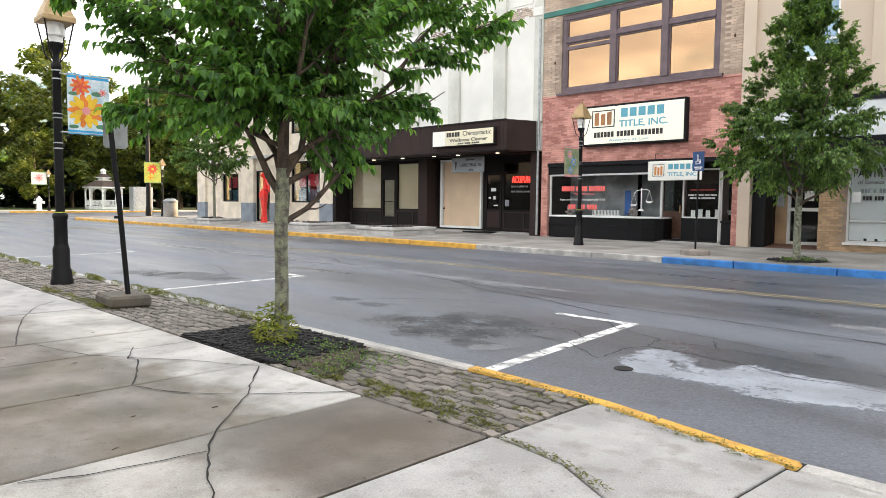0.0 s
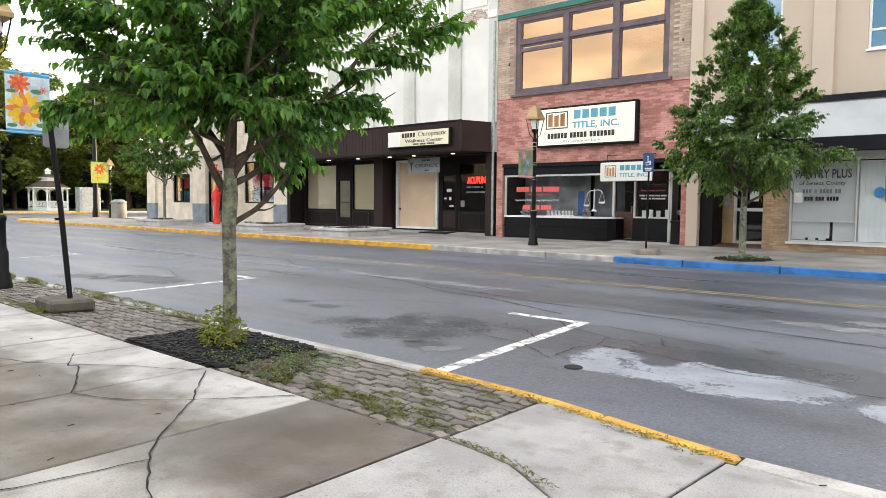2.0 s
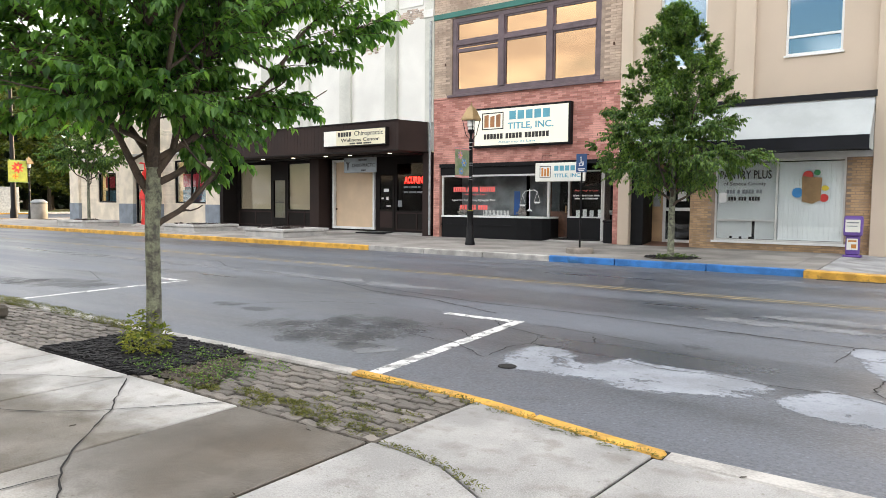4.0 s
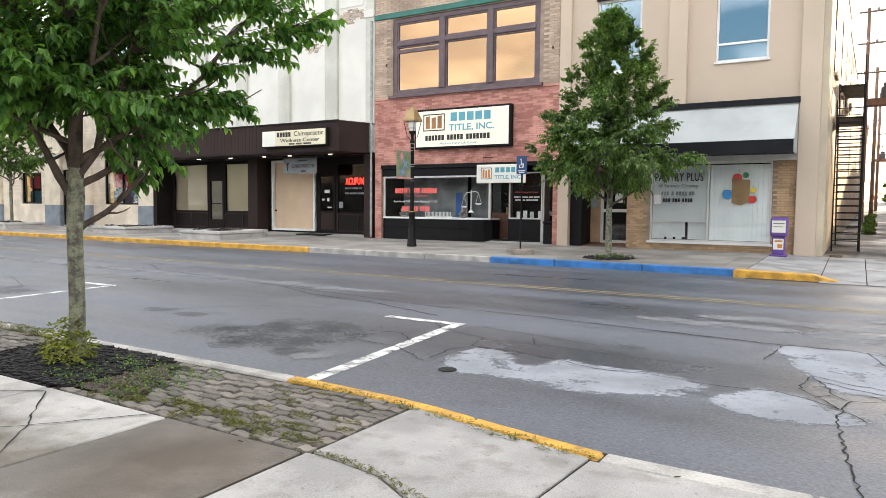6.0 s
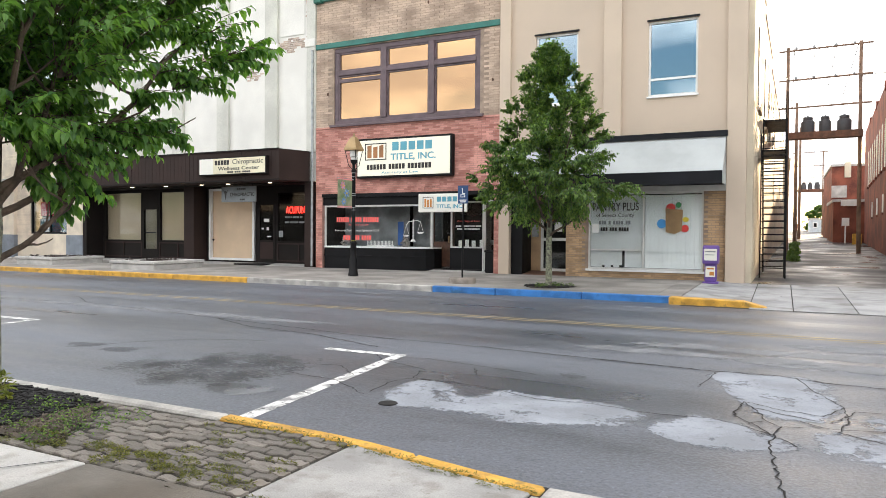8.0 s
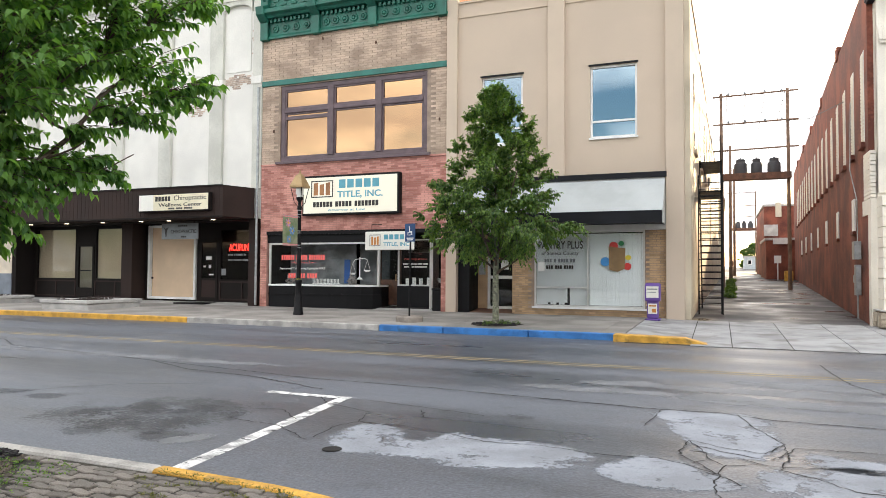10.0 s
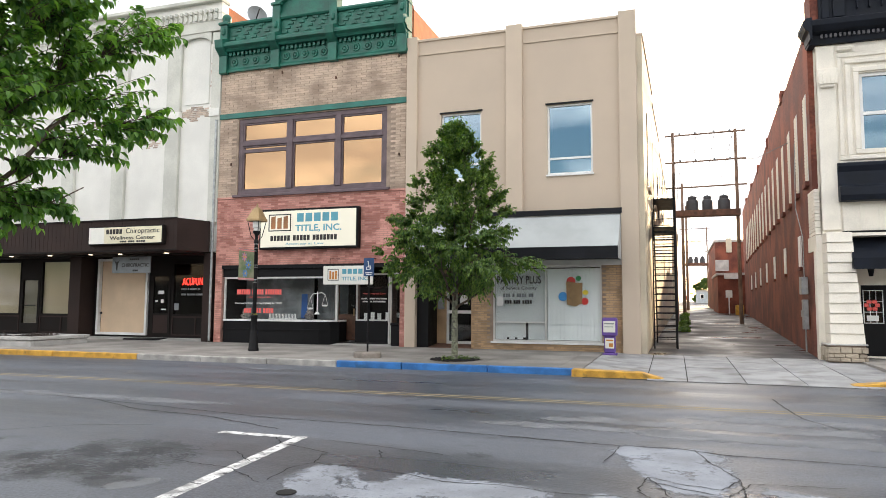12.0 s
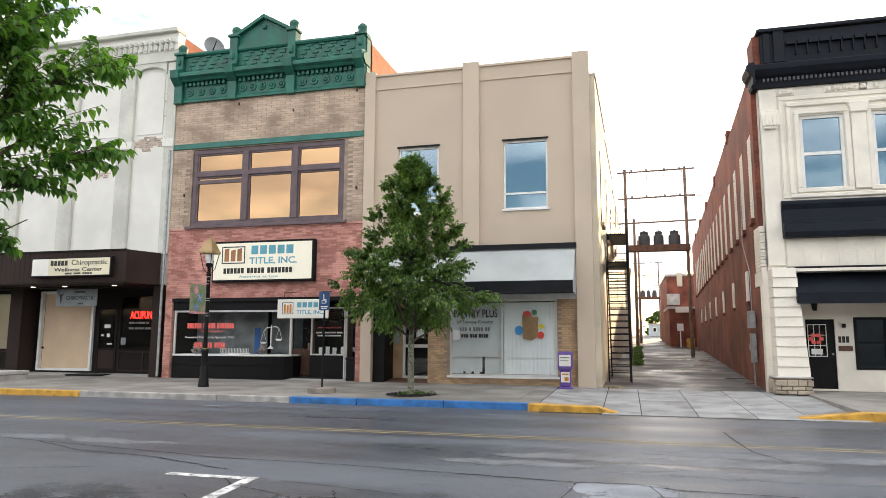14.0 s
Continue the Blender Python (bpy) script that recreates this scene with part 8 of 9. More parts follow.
def news_box():
    x, y = -1.72, 19.75
    t = thing("newspaper_box", (x, y, 0.03), "purple plastic newspaper box with white display panel", "newspaper box")
    part("foot", Shape().prism([(x - 0.20, y - 0.18), (x + 0.20, y - 0.18), (x + 0.20, y + 0.18), (x - 0.20, y + 0.18)], "z", 0.03, 0.09), PURPLE, t, bevel=0.02)
    part("pedestal", Shape().box(x - 0.15, x + 0.15, y - 0.14, y + 0.14, 0.09, 0.58), PURPLE, t, bevel=0.03)
    h = part("head", Shape().prism([(y - 0.19, 0.56), (y + 0.19, 0.56), (y + 0.19, 1.06), (y - 0.13, 1.06), (y - 0.19, 0.98)], "x", x - 0.20, x + 0.20), PURPLE, t, bevel=0.03)
    part("display_panel", Shape().box(x - 0.16, x + 0.16, y - 0.20, y - 0.188, 0.66, 0.97), SIGN_WHITE, h)
    part("paper", Shape().box(x - 0.12, x + 0.12, y - 0.154, y - 0.141, 0.22, 0.50), SIGN_WHITE, t, "white printed poster")
    part("print_bars", Shape().box(x - 0.09, x + 0.09, y - 0.158, y - 0.154, 0.42, 0.46).box(x - 0.02, x + 0.09, y - 0.158, y - 0.154, 0.26, 0.36), INK_ORANGE, t)
    part("print_bars", Shape().box(x - 0.13, x + 0.13, y - 0.204, y - 0.20, 0.88, 0.91).box(x - 0.13, x + 0.10, y - 0.204, y - 0.20, 0.80, 0.82), SIGN_GREY, h)


def planter(x0, x1, y0, y1, seed):
    t = thing("concrete_planter", ((x0 + x1) / 2, (y0 + y1) / 2, 0.0), "low pale concrete planter with dead plants", "planter", "concrete planters")
    part("wall", Shape().ring(x0, x1, 0, 1, 0, 1, 0.1) if False else Shape().box(x0, x1, y0, y0 + 0.14, 0, 0.20).box(x0, x1, y1 - 0.14, y1, 0, 0.20).box(x0, x0 + 0.14, y0 + 0.14, y1 - 0.14, 0, 0.20).box(x1 - 0.14, x1, y0 + 0.14, y1 - 0.14, 0, 0.20), CONCRETE_PALE, t, bevel=0.01)
    part("cap", Shape().box(x0 - 0.05, x1 + 0.05, y0 - 0.05, y0 + 0.18, 0.21, 0.32).box(x0 - 0.05, x1 + 0.05, y1 - 0.18, y1 + 0.05, 0.21, 0.32).box(x0 - 0.05, x0 + 0.18, y0 + 0.18, y1 - 0.18, 0.21, 0.32).box(x1 - 0.18, x1 + 0.05, y0 + 0.18, y1 - 0.18, 0.21, 0.32), CONCRETE_PALE, t, bevel=0.015)
    part("soil", Shape().box(x0 + 0.1, x1 - 0.1, y0 + 0.1, y1 - 0.1, 0.1, 0.27), MULCH, t)
    rg = random.Random(seed)
    f = foliage(rg, [((rg.uniform(x0 + 0.4, x1 - 0.4), rg.uniform(y0 + 0.3, y1 - 0.3), 0.31), (0.22, 0.18, 0.08)) for _ in range(7)], 500, 0.09, 0.5)
    leaf_mesh("dead_plants", f, material("dead_leaves", (0.05, 0.035, 0.03), 0.9, 0.5), t)


leaning_sign()
access_sign()
news_box()
planter(-21.2, -19.1, 16.5, 18.7, 1)
planter(-27.4, -25.2, 17.0, 19.2, 2)
planter(-36.3, -33.8, 16.7, 18.5, 3)


def sculpture():
    x, y = -32.75, 19.3
    s = Shape()
    s.prism([(x - 0.22, 0.10), (x + 0.20, 0.10), (x + 0.08, 0.9), (x - 0.06, 0.9)], "y", y - 0.12, y + 0.12)
    s.prism([(x - 0.10, 0.85), (x + 0.10, 0.85), (x + 0.30, 1.75), (x + 0.02, 1.95), (x - 0.26, 1.6)], "y", y - 0.10, y + 0.10)
    s.prism([(x - 0.30, 1.55), (x + 0.34, 1.55), (x + 0.30, 2.0), (x + 0.05, 2.15), (x - 0.24, 1.95)], "y", y - 0.16, y + 0.06)
    s.prism([(x + 0.05, 2.1), (x + 0.35, 2.1), (x + 0.30, 2.7), (x + 0.10, 2.8)], "y", y - 0.09, y + 0.09)
    s.tube([(x + 0.3, y, 2.5), (x + 0.55, y, 2.35), (x + 0.6, y, 2.0), (x + 0.35, y, 1.8)], 0.07, 8)
    s.prism([(x - 0.35, 2.95), (x + 0.15, 2.7), (x + 0.35, 3.3), (x + 0.22, 3.35)], "y", y - 0.06, y + 0.06)
    s.prism([(x - 0.45, 3.62), (x + 0.1, 3.55), (x + 0.15, 3.64), (x - 0.35, 3.70)], "y", y - 0.05, y + 0.05)
    s.tube([(x + 0.1, y, 2.8), (x + 0.05, y, 3.6)], 0.035, 6)
    s.v = [(x + (a - x) * 0.85, b, 0.10 + (c - 0.10) * 0.88) for a, b, c in s.v]
    single("statue", s, RED_SCULPTURE, (x, y, 0.0), "tall angular red enamelled metal statue on the pavement", "statue", bevel=0.015)
    single("statue_plinth", Shape().box(x - 0.55, x + 0.55, y - 0.45, y + 0.45, 0.0, 0.10), CONCRETE_PALE, (x, y, 0), "low pale concrete plinth slab", "plinth", bevel=0.01)


sculpture()


def bin_and_cabinet():
    x, y = -48.9, 21.3
    t = thing("litter_bin", (x, y, 0), "round grey concrete litter bin at the corner", "litter bin")
    part("body", Shape().lathe(x, y, [(0.46, 0.0), (0.5, 0.1), (0.5, 1.05), (0.46, 1.1)], 20), CONCRETE_FAR, t, smooth=True)
    part("lid", Shape().lathe(x, y, [(0.52, 1.1), (0.52, 1.2), (0.28, 1.36), (0.24, 1.36)], 20), SIGN_GREY, t, smooth=True)
    c = thing("signal_cabinet", (-79.6, 31.4, 0), "grey metal signal cabinet", "cabinet")
    part("body", Shape().box(-80.2, -79.0, 30.3, 32.5, -0.05, 2.7), STEEL, c, bevel=0.03)
    part("door", Shape().box(-79.01, -78.97, 30.5, 32.3, 0.2, 2.5), STEEL, c, bevel=0.01)
    p = thing("signal_pole", (-54.2, 21.9, 0), "tall black steel pole at the street corner", "pole")
    part("shaft", Shape().lathe(-54.2, 21.9, [(0.26, 0.0), (0.24, 0.5), (0.19, 0.8), (0.16, 5.0), (0.14, 5.1), (0.11, 10.5)], 12), IRON, p, smooth=True)
    h = thing("fire_hydrant", (-79.2, 20.9, 0), "white painted fire hydrant beside the park", "hydrant")
    part("barrel", Shape().lathe(-79.2, 20.9, [(0.34, 0.0), (0.34, 0.12), (0.24, 0.16), (0.24, 0.9), (0.32, 0.94), (0.3, 1.2), (0.12, 1.4), (0.08, 1.5)], 12), WHITE, h, smooth=True)
    part("nozzle", Shape().tube([(-79.2, 20.4, 0.85), (-79.2, 21.4, 0.85)], 0.13, 10), WHITE, h)


bin_and_cabinet()


def gazebo():
    cx, cy, R = -93.0, 32.0, 2.75
    t = thing("gazebo", (cx, cy, 0), "white wooden octagonal gazebo with dark shingle roof", "gazebo")
    cor = [(cx + R * math.cos(math.pi * (k / 4 + 0.125)), cy + R * math.sin(math.pi * (k / 4 + 0.125))) for k in range(8)]
    part("floor", Shape().lathe(cx, cy, [(R + 0.15, -0.1), (R + 0.15, 0.45)], 8, math.pi / 8), WHITE, t)
    for x, y in cor:
        part("post", Shape().box(x - 0.11, x + 0.11, y - 0.11, y + 0.11, 0.45, 3.4), WHITE, t)
    for (xa, ya), (xb, yb) in zip(cor, cor[1:] + cor[:1]):
        rail = part("railing", Shape().tube([(xa, ya, 1.4), (xb, yb, 1.4)], 0.07, 6).tube([(xa, ya, 0.65), (xb, yb, 0.65)], 0.06, 6), WHITE, t)
        for i in range(1, 10):
            x, y = xa + (xb - xa) * i / 10, ya + (yb - ya) * i / 10
            part("baluster", Shape().box(x - 0.035, x + 0.035, y - 0.035, y + 0.035, 0.6, 1.4), WHITE, rail)
        arch = []
        for i in range(9):
            f = i / 8
            arch.append((xa + (xb - xa) * f, ya + (yb - ya) * f, 2.6 + 0.75 * math.sin(math.pi * f) ** 0.6))
        part("arch_brace", Shape().tube(arch, 0.09, 6).tube([(xa, ya, 3.4), (xb, yb, 3.4)], 0.14, 6), WHITE, t)
    part("roof", Shape().lathe(cx, cy, [(R + 0.45, 3.42), (R + 0.45, 3.55), (1.25, 4.55)], 8, math.pi / 8), SHINGLE, t, "dark shingle roof")
    part("roof_edge", Shape().lathe(cx, cy, [(R + 0.48, 3.38), (R + 0.48, 3.54)], 8, math.pi / 8), WHITE, t)
    part("cupola", Shape().lathe(cx, cy, [(1.25, 4.5), (1.25, 4.62), (0.9, 4.62), (0.9, 4.95), (1.4, 4.95), (1.4, 5.05)], 8, math.pi / 8), WHITE, t)
    part("cupola_roof", Shape().lathe(cx, cy, [(1.35, 5.05), (0.45, 5.6), (0.45, 5.6)], 8, math.pi / 8), SHINGLE, t)
    part("cupola_top", Shape().lathe(cx, cy, [(0.42, 5.55), (0.42, 6.1), (0.55, 6.12), (0.1, 6.5)], 8, math.pi / 8), WHITE, t)
    t.scale = (0.76, 0.76, 0.8)


gazebo()


# ---- alley ----
structure("rise", Shape().box(-60, 80, 120.0, 300, -0.2, 2.2), GRASS, "grassy rise beyond the alley", "ground")

def utility_frame(y, xa, xb, top, group, deck, scale=1.0):
    zb = 0.01 + 0.022 * (y - 20.66)
    t = thing("transformer_bank", ((xa + xb) / 2, y, zb), "wooden utility pole frame with transformers over the alley", "utility poles", group)
    for x in (xa, xb):
        part("pole", Shape().tube([(x, y, zb - 0.2), (x - 0.05, y, top)], [0.115 * scale, 0.085 * scale], 8), POLE_WOOD, t, smooth=True)
    for z in (top - 0.2, top - 1.8, deck + 1.35):
        part("crossarm", Shape().tube([(xa - 0.5, y, z), (xb + 0.5, y, z + 0.08)], 0.05 * scale, 6), POLE_WOOD, t)
    part("deck_beam", Shape().box(xa - 0.1, xb + 0.1, y - 0.35, y + 0.35, deck - 0.35, deck), RUST, t)
    for i, f in enumerate((0.28, 0.52, 0.78)):
        x, r = xa + (xb - xa) * f, (0.34, 0.29, 0.34)[i] * scale
        c = part("transformer", Shape().lathe(x, y, [(r, deck), (r, deck + 0.52), (r * 0.92, deck + 0.58), (r * 0.72, deck + 0.61), (r * 0.72, deck + 0.74), (r * 0.78, deck + 0.76), (r * 0.6, deck + 0.82)], 14), material("transformer_grey", (0.05, 0.05, 0.055), 0.6, 0.2), t, "dark grey transformer can", smooth=True)
        part("bushing", Shape().lathe(x, y, [(0.05, deck + 0.8), (0.05, deck + 0.9)], 8), SIGN_GREY, c)
    for z in (top - 0.2, top - 1.8):
        for f in (0.1, 0.35, 0.65, 0.9):
            x = xa + (xb - xa) * f
            part("insulator", Shape().lathe(x, y, [(0.05, z + 0.05), (0.07, z + 0.12), (0.04, z + 0.2)], 8), SIGN_GREY, t)
    return t


utility_frame(42.0, 0.15, 3.55, 11.6, "alley utility frames", 6.95)
utility_frame(92.0, 1.3, 4.1, 11.5, "alley utility frames", 7.0, 0.9)
for x, y, h in ((0.75, 56, 11.0), (1.3, 72, 11.5)):
    zb = 0.022 * (y - 20.66)
    single("utility_pole", Shape().tube([(x, y, zb - 0.1), (x, y, h)], [0.15, 0.10], 8), POLE_WOOD, (x, y, zb), "tall weathered utility pole beside the alley", "utility pole", group="alley poles", smooth=True)


def back_block(name, x0, x1, y0, y1, z1, mat, label, wins):
    z0 = 0.022 * (y0 - 20.66) - 0.3
    t = thing(name, ((x0 + x1) / 2, y0, z0), label, "building")
    part("wall", Shape().box(x0, x1, y0, y1, z0, z1), mat, t)
    part("coping", Shape().box(x0 - 0.1, x1 + 0.1, y0 - 0.1, y1 + 0.1, z1, z1 + 0.2), CONCRETE_PALE, t)
    for xa, xb, za, zb in wins:
        w = part("window", Shape().ring(xa, xb, za, zb, y0 - 0.06, y0 + 0.02, 0.1), WHITE, t)
        part("pane", Shape().box(xa + 0.1, xb - 0.1, y0 - 0.03, y0 - 0.02, za + 0.1, zb - 0.1), BLACK, w)
    return t


upper = back_block("back_building", 3.8, 16, 70, 84, 7.6, BRICK_SIDE, "dark red brick back building beside the alley", [])
part("pale_panel", Shape().box(3.78, 4.95, 69.9, 70.1, 4.85, 5.9), CONCRETE_PALE, upper, "pale rendered patch on the brick")
part("chimney", Shape().box(4.75, 5.25, 69.85, 70.5, 6.6, 7.95), STUCCO_SIDE, upper, bevel=0.02)
lower = back_block("back_store", 3.5, 9.0, 62, 69.5, 4.1, BRICK_SIDE, "low red brick store building beside the alley", [])
part("gutter_board", Shape().box(4.0, 5.3, 61.85, 61.98, 3.78, 4.24), WHITE, lower, "white board along the roof edge")
back_block("back_shed", 3.4, 6.0, 118, 119.5, 4.0, material("pale_blue_siding", (0.50, 0.56, 0.60), 0.8), "pale blue shed at the alley's end", [(4.0, 4.6, 2.8, 3.6)])
back_block("back_house", -14, 0.35, 61, 100, 7.4, STUCCO_SIDE, "pale long building beside the alley", [])
sign = thing("alley_sign", (4.2, 60, 0.9), "small white sign on a post in the alley", "sign")
part("post", Shape().tube([(4.2, 60, 0.8), (4.2, 60, 2.2)], 0.05, 6), WHITE, sign)
part("plate", Shape().box(3.95, 4.45, 59.95, 60.0, 2.2, 2.8), WHITE, sign)
bol = thing("bollard", (5.5, 58, 0.8), "yellow steel bollard beside the alley", "bollard")
part("barrier", Shape().box(4.5, 5.1, 57.8, 58.2, 0.7, 1.6), KERB_YELLOW, bol, bevel=0.05)
stop = thing("stop_sign", (1.32, 78, 1.2), "red stop sign far down the alley", "sign")
part("post", Shape().tube([(1.32, 78, 1.2), (1.32, 78, 2.7)], 0.03, 6), STEEL, stop)
part("plate", Shape().prism([(1.32 + 0.27 * math.cos(math.pi * (k / 4 + 0.125)), 2.42 + 0.27 * math.sin(math.pi * (k / 4 + 0.125))) for k in range(8)], "y", 77.9, 77.95), INK_RED, stop)
rng = random.Random(61)
weeds = foliage(rng, [((0.1 + rng.uniform(0, 0.6) + 0.3 * (y > 40), y, 0.022 * (y - 20.66) + 0.15), (0.22, 0.7, 0.17)) for y in (33, 38, 40, 46, 50, 54)], 2000, 0.11, 0.5)
verge = new("alley_weeds")
BASE[verge.name] = Vector((0, 0, 0))
tagged(verge, "green weeds along the alley wall", "weeds", kind="stuff")
leaf_mesh("weed_leaves", weeds, LEAF_FAR, verge)
cables = thing("overhead_cable", (1.9, 42, 10), "thin black overhead cables along the alley", "cable")
for x in (0.4, 1.4, 2.4, 3.4):
    pts = [(x + 0.03 * k * (y1 / 42), 42 + (50) * k / 8, 11.5 - 1.6 * math.sin(math.pi * k / 8) + 0.25 * k) for k, y1 in ((i, 42) for i in range(9))]
    part("cable", Shape().tube(pts, 0.018, 5), IRON, cables)
drop = Shape().tube([(3.5, 42, 9.8), (3.6, 33, 8.0), (3.52, 24, 6.6)], 0.015, 5).tube([(0.2, 42, 9.8), (-0.4, 33, 8.6), (-0.9, 27, 8.0)], 0.015, 5)
part("cable", drop, IRON, cables)
dish = thing("satellite_dish", (-15.1, F + 1.6, 11.35), "grey satellite dish on the roof edge", "satellite dish")
part("mast", Shape().tube([(-15.1, F + 1.6, 10.9), (-15.1, F + 1.6, 12.45)], 0.03, 6), STEEL, dish)
bowl = Shape().lathe(0, 0, [(0.02, 0.0), (0.18, 0.03), (0.32, 0.09), (0.40, 0.15), (0.40, 0.165), (0.30, 0.10), (0.02, 0.02)], 16)
tilt = Matrix.Translation((-15.05, F + 1.45, 12.4)) @ Euler((radians(80), 0, radians(55))).to_matrix().to_4x4()
bowl.v = [tuple(tilt @ Vector(p)) for p in bowl.v]
part("bowl", bowl, SIGN_GREY, dish, smooth=True)
part("feed_arm", Shape().tube([(-15.05, F + 1.45, 12.3), (-14.7, F + 1.15, 12.55)], 0.02, 6), IRON, dish)
can = thing("waste_bin", (-8.55, F + 0.25, 0.06), "black plastic waste bin beside the brick pier", "waste bin")
part("body", Shape().prism([(-8.70, F + 0.08), (-8.40, F + 0.08), (-8.40, F + 0.40), (-8.70, F + 0.40)], "z", 0.06, 0.72), BLACK, can, bevel=0.02)
part("lid", Shape().box(-8.72, -8.38, F + 0.06, F + 0.42, 0.72, 0.80), BLACK, can, bevel=0.02)

# ---- row behind the camera, plain walls that close the street ----
structure("wall_behind", Shape().box(-48, 40, -9.4, -9.0, -0.1, 7.0), material("shaded_brick", (0.085, 0.08, 0.075), 0.95, 0.3, 1.0), "plain brick wall behind the pavement", "wall")
structure("wall_behind_b", Shape().box(15.2, 60, F, F + 0.4, -0.1, 9.0), BRICK_SIDE, "plain brick wall along the row", "wall")


# ---- planting bed, weeds and pavers ----
rng = random.Random(77)
bed = Shape().prism([(-6.15, 2.59), (-4.75, 2.585), (-4.7, 2.68), (-4.45, 2.70), (-4.5, 2.95), (-4.6, 3.2), (-4.7, 3.58), (-6.1, 3.58)], "z", -0.1, 0.004)
mulch_bed = structure("mulch_bed", bed, MULCH, "dark mulch bed round the tree", "bed")
chips = Shape()
for _ in range(2600):
    x, y = rng.uniform(-6.13, -4.6), rng.uniform(2.61, 3.56)
    a, l, w = rng.uniform(0, 6.28), rng.uniform(0.015, 0.04), rng.uniform(0.006, 0.014)
    c, s_ = math.cos(a), math.sin(a)
    z = 0.005 + rng.uniform(0, 0.016)
    chips.prism([(x + c * l - s_ * w, y + s_ * l + c * w), (x - c * l - s_ * w, y - s_ * l + c * w), (x - c * l + s_ * w, y - s_ * l - c * w), (x + c * l + s_ * w, y + s_ * l - c * w)], "z", z - 0.004, z + rng.uniform(0.003, 0.012))
tagged(part("mulch_chips", chips, MULCH, mulch_bed), kind="stuff")
soil = blot([(-4.75, 2.69), (-4.35, 2.68), (-3.98, 2.72), (-4.05, 2.9), (-4.22, 3.0), (-4.2, 3.2), (-4.45, 3.3), (-4.5, 3.5), (-4.9, 3.5)], 0.006, rng, 0.028)
part("dirt", soil, DIRT, mulch_bed)
grit = Shape()
for _ in range(900):
    x, y, r = rng.triangular(-5.0, -3.85, -4.4), rng.triangular(2.68, 3.52, 2.95), rng.uniform(0.004, 0.014)
    if x < -3.9 - (y - 2.7) * 0.8:
        grit.lathe(x, y, [(r, 0.002), (r * 0.9, 0.006 + r * 0.5), (r * 0.3, 0.006 + r)], 5, rng.uniform(0, 6))
tagged(part("grit", grit, weathered(material("grey_brown_grit", (0.11, 0.09, 0.07), 0.95, 0.5, 6.0, island=1.0), [PITS]), mulch_bed), kind="stuff")
weed = foliage(rng, [((rng.uniform(-5.0, -3.9), rng.uniform(2.7, 3.4), 0.02), (0.10, 0.10, 0.035)) for _ in range(54)], 1300, 0.022, 0.6, droop=-0.1)
ws = new("ground_weeds")
BASE[ws.name] = Vector((0, 0, 0))
tagged(ws, "low green weeds in the tree bed", "weeds", kind="stuff")
leaf_mesh("weed_leaves", weed, LEAF_FAR, ws)
spots = [((rng.uniform(-18, -6.2), kerb_y(-8) - 0.14 + rng.uniform(-0.03, 0.06), 0.02), (0.22, 0.05, 0.05)) for _ in range(44)]
spots += [((x, kerb_y(x) - 0.17, 0.012), (0.09, 0.025, 0.02)) for x in (-2.35, -2.1, -1.75, -1.6, -1.3, -2.9)]
spots += [((-2.25 + 0.75 * k / 8, 2.60 - 0.014 * k * k / 4, 0.008), (0.06, 0.02, 0.012)) for k in range(8)]
spots += [((rng.uniform(-4.3, -2.4), rng.uniform(2.62, 2.85), 0.01), (0.07, 0.04, 0.015)) for _ in range(30)]
spots += [((rng.uniform(-3.6, -2.4), rng.uniform(2.62, 3.5), 0.004), (0.06, 0.02, 0.008)) for _ in range(26)]
spots += [((x, kerb_y(x) - 0.135, 0.01), (0.11, 0.018, 0.018)) for x in (-3.3, -3.1, -2.75, -2.5, -1.95, -1.5, -1.15)]
spots += [((rng.uniform(-10.8, -8.0), rng.uniform(2.62, 2.75), 0.01), (0.12, 0.06, 0.03)) for _ in range(14)]
edge = foliage(rng, spots, 27000, 0.017, 0.32, droop=-0.5)
es = new("edge_weeds")
BASE[es.name] = Vector((0, 0, 0))
tagged(es, "yellow-green weeds along the kerb and joints", "weeds", kind="stuff")
leaf_mesh("weed_leaves", edge, LEAF_WEED, es)
pit_ring = [(-5.26 + (0.62 + 0.09 * math.sin(3 * a) + rng.uniform(-0.05, 0.05)) * math.cos(a), 16.65 + (0.60 + rng.uniform(-0.06, 0.06)) * math.sin(a)) for a in [0.2618 * k for k in range(24)]]
pit = structure("tree_pit", Shape().prism(pit_ring, "z", 0.0, 0.022), DIRT, "rough earth pit round the tree in the pavement", "tree pit")
clods = Shape()
for _ in range(240):
    a, d, r = rng.uniform(0, 6.28), math.sqrt(rng.random()) * 0.6, rng.uniform(0.015, 0.05)
    x, y = -5.26 + d * math.cos(a), 16.65 + d * math.sin(a)
    clods.lathe(x, y, [(r, 0.015), (r * 0.9, 0.02 + r * 0.5), (r * 0.3, 0.02 + r * 0.8)], 5, a)
tagged(part("clod", clods, MULCH, pit), kind="stuff")
pit_weeds = new("pit_weeds")
BASE[pit_weeds.name] = Vector((0, 0, 0))
tagged(pit_weeds, "sparse green weeds in the pavement tree pit", "weeds", kind="stuff")
leaf_mesh("weed_leaves", foliage(rng, [((-5.26 + rng.uniform(-0.5, 0.5), 16.65 + rng.uniform(-0.5, 0.5), 0.05), (0.09, 0.09, 0.05)) for _ in range(14)], 420, 0.05, 0.4, droop=-0.3), LEAF_FAR, pit_weeds)
litter = Shape()
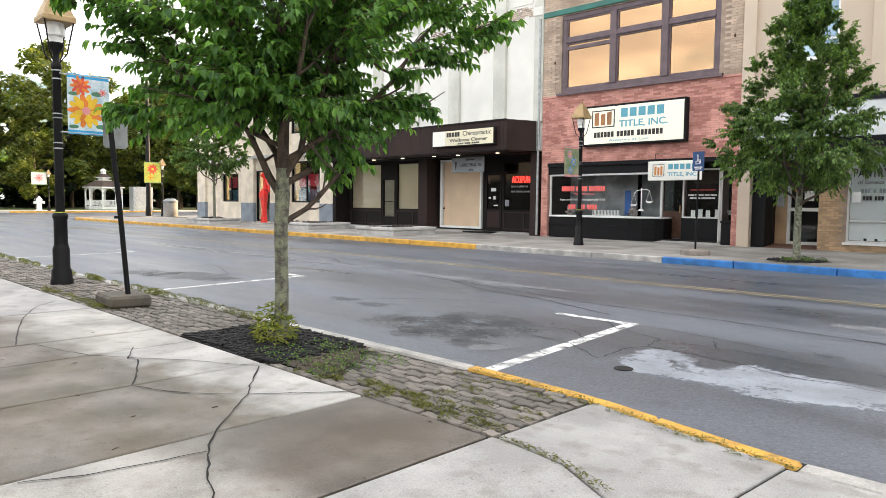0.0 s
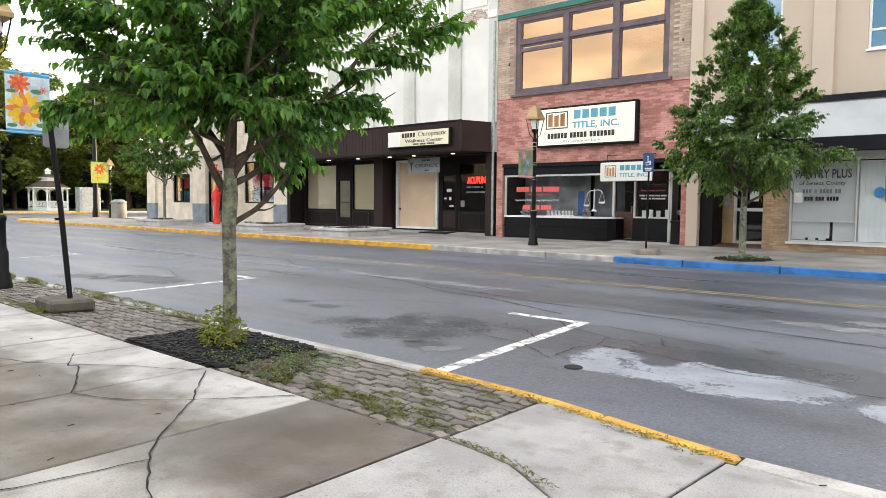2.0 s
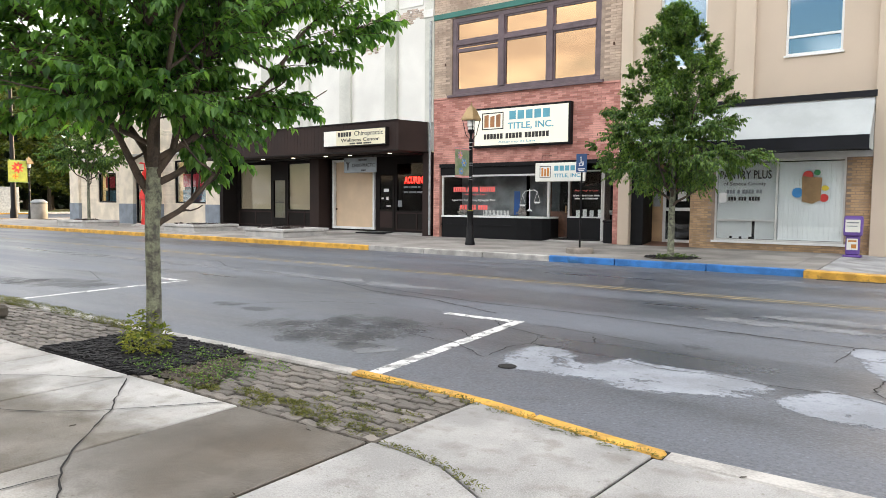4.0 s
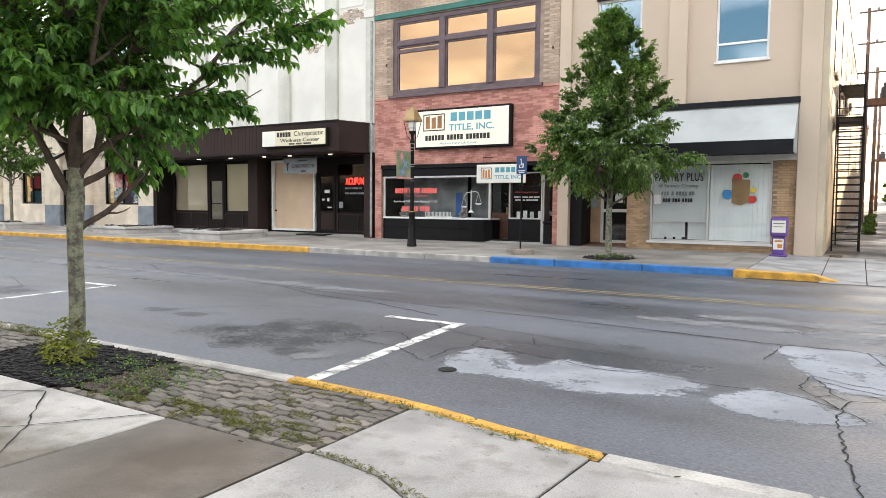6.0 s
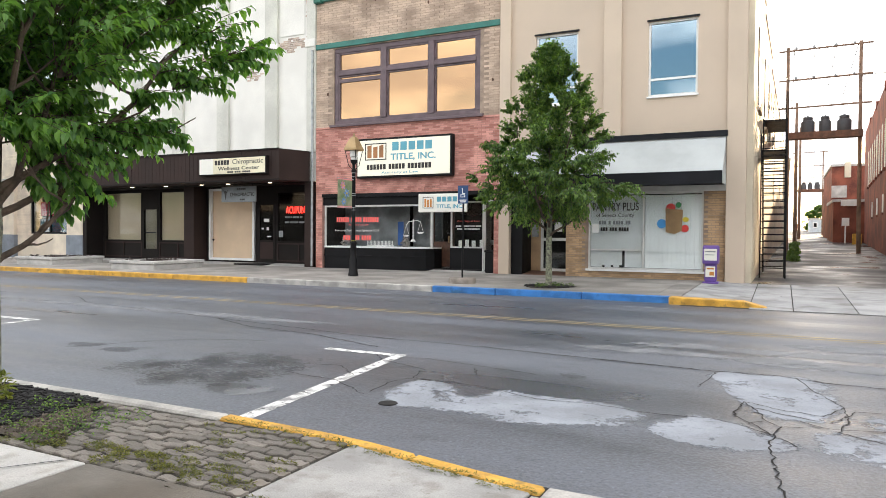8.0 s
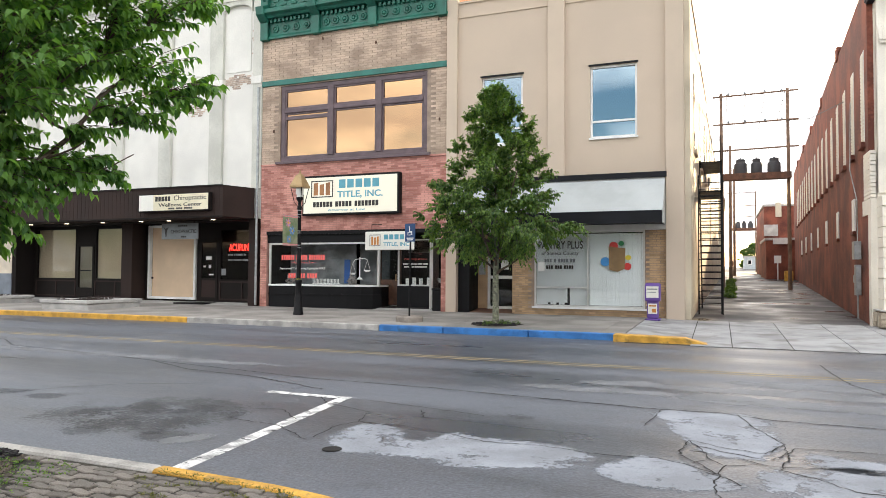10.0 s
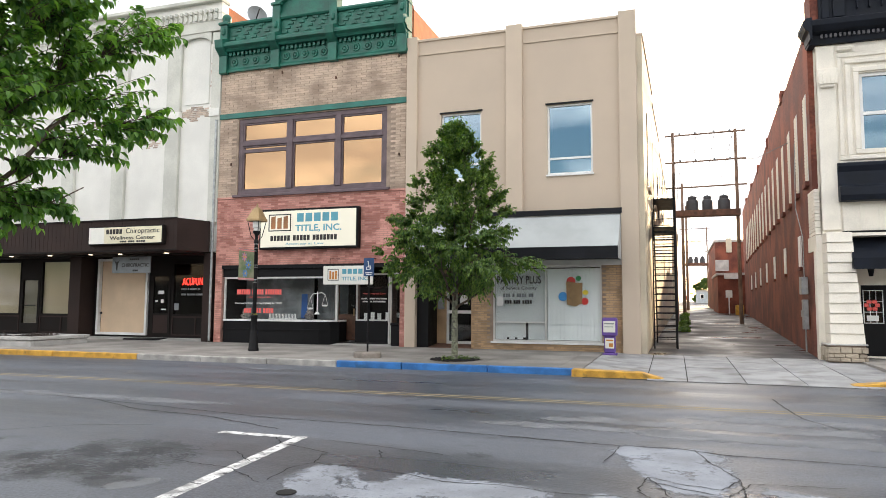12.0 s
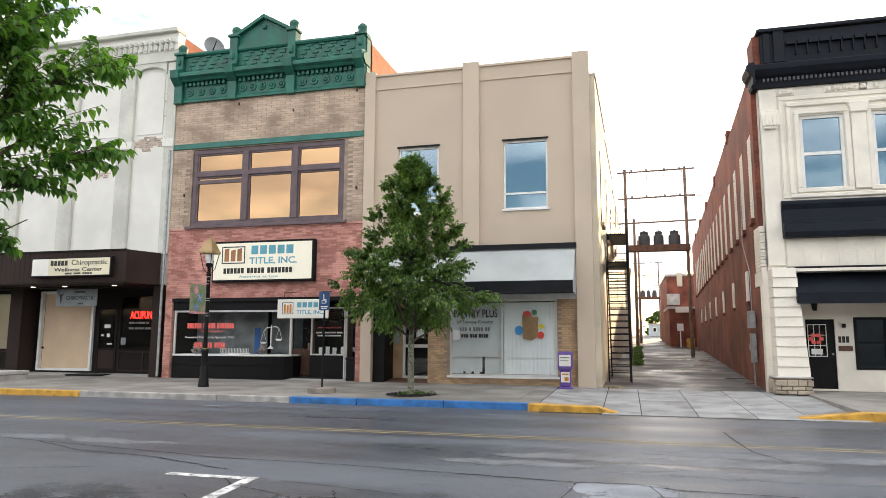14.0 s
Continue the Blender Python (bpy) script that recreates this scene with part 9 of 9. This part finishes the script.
for _ in range(26):
    x, y = rng.uniform(-7, 0.5), rng.uniform(0.6, 3.3)
    a = rng.uniform(0, 6.28)
    litter.prism([(x + 0.02 * math.cos(a), y + 0.02 * math.sin(a)), (x - 0.006, y + 0.004), (x - 0.018 * math.cos(a), y - 0.018 * math.sin(a))], "z", 0.006, 0.010)
single("leaf_litter", litter, DIRT, (0, 0, 0), "small dry leaf bits on the concrete", "litter", "stuff")

strip = structure("paver_strip", Shape().box(-24, -2.35, 2.585, 3.6, -0.1, -0.012), JOINT, "strip of grey wavy concrete pavers with weeds", "pavement")
L, W = 0.168, 0.081


def paver_outline(flip):
    """A block with a bowed S on its long sides, which fits its neighbours."""
    g = 0.0075
    us = [i / 8 for i in range(9)]
    low = [(u * (L - 2 * g) + g, flip * 0.009 * math.sin(2 * math.pi * u) + g) for u in us]
    return low + [(x, y + W - 2 * g) for x, y in reversed(low)]


kinds = [(paver_outline(f), mesh_of("paver", Shape().prism(paver_outline(f), "z", -0.05, 0.0), PAVER, (0, 0, 0), bevel=0.006)) for f in (1, -1)]
rest, made = Shape(), 0


def in_bed(x, y):
    """The planted part of the strip, with a ragged end where blocks are missing."""
    if x < -4.75:
        return x > -6.15
    return y > 2.68 and x < -3.95 - (y - 2.7) * 0.62 + rng.uniform(-0.10, 0.10)


rows = int((3.6 - 2.60) / W)
for i in range(-1, int((24 - 2.4) / L)):
    for r in range(rows):
        ol, one = kinds[r % 2]
        x = -2.42 - (i + 1) * L + (L / 2 if r % 2 else 0) - 0.03
        y = 2.598 + r * W
        if in_bed(x + L / 2, y + W / 2):
            continue
        if x + L > -2.36:
            cut = (-2.355 - x) / L
            if cut > 0.2:
                rest.prism([(x + a * cut, y + b) for a, b in ol], "z", -0.05, rng.uniform(-0.006, 0.004))
            continue
        z = rng.uniform(-0.009, 0.007)
        if made < 300:
            ob = new("paver", one)
            ob.parent = strip
            ob.location = (x, y, z)
            ob.rotation_euler = (rng.uniform(-0.02, 0.02), rng.uniform(-0.02, 0.02), rng.uniform(-0.02, 0.02))
            made += 1
        else:
            rest.prism([(x + a, y + b) for a, b in ol], "z", -0.05, z)
tagged(part("far_pavers", rest, PAVER, strip), kind="stuff")
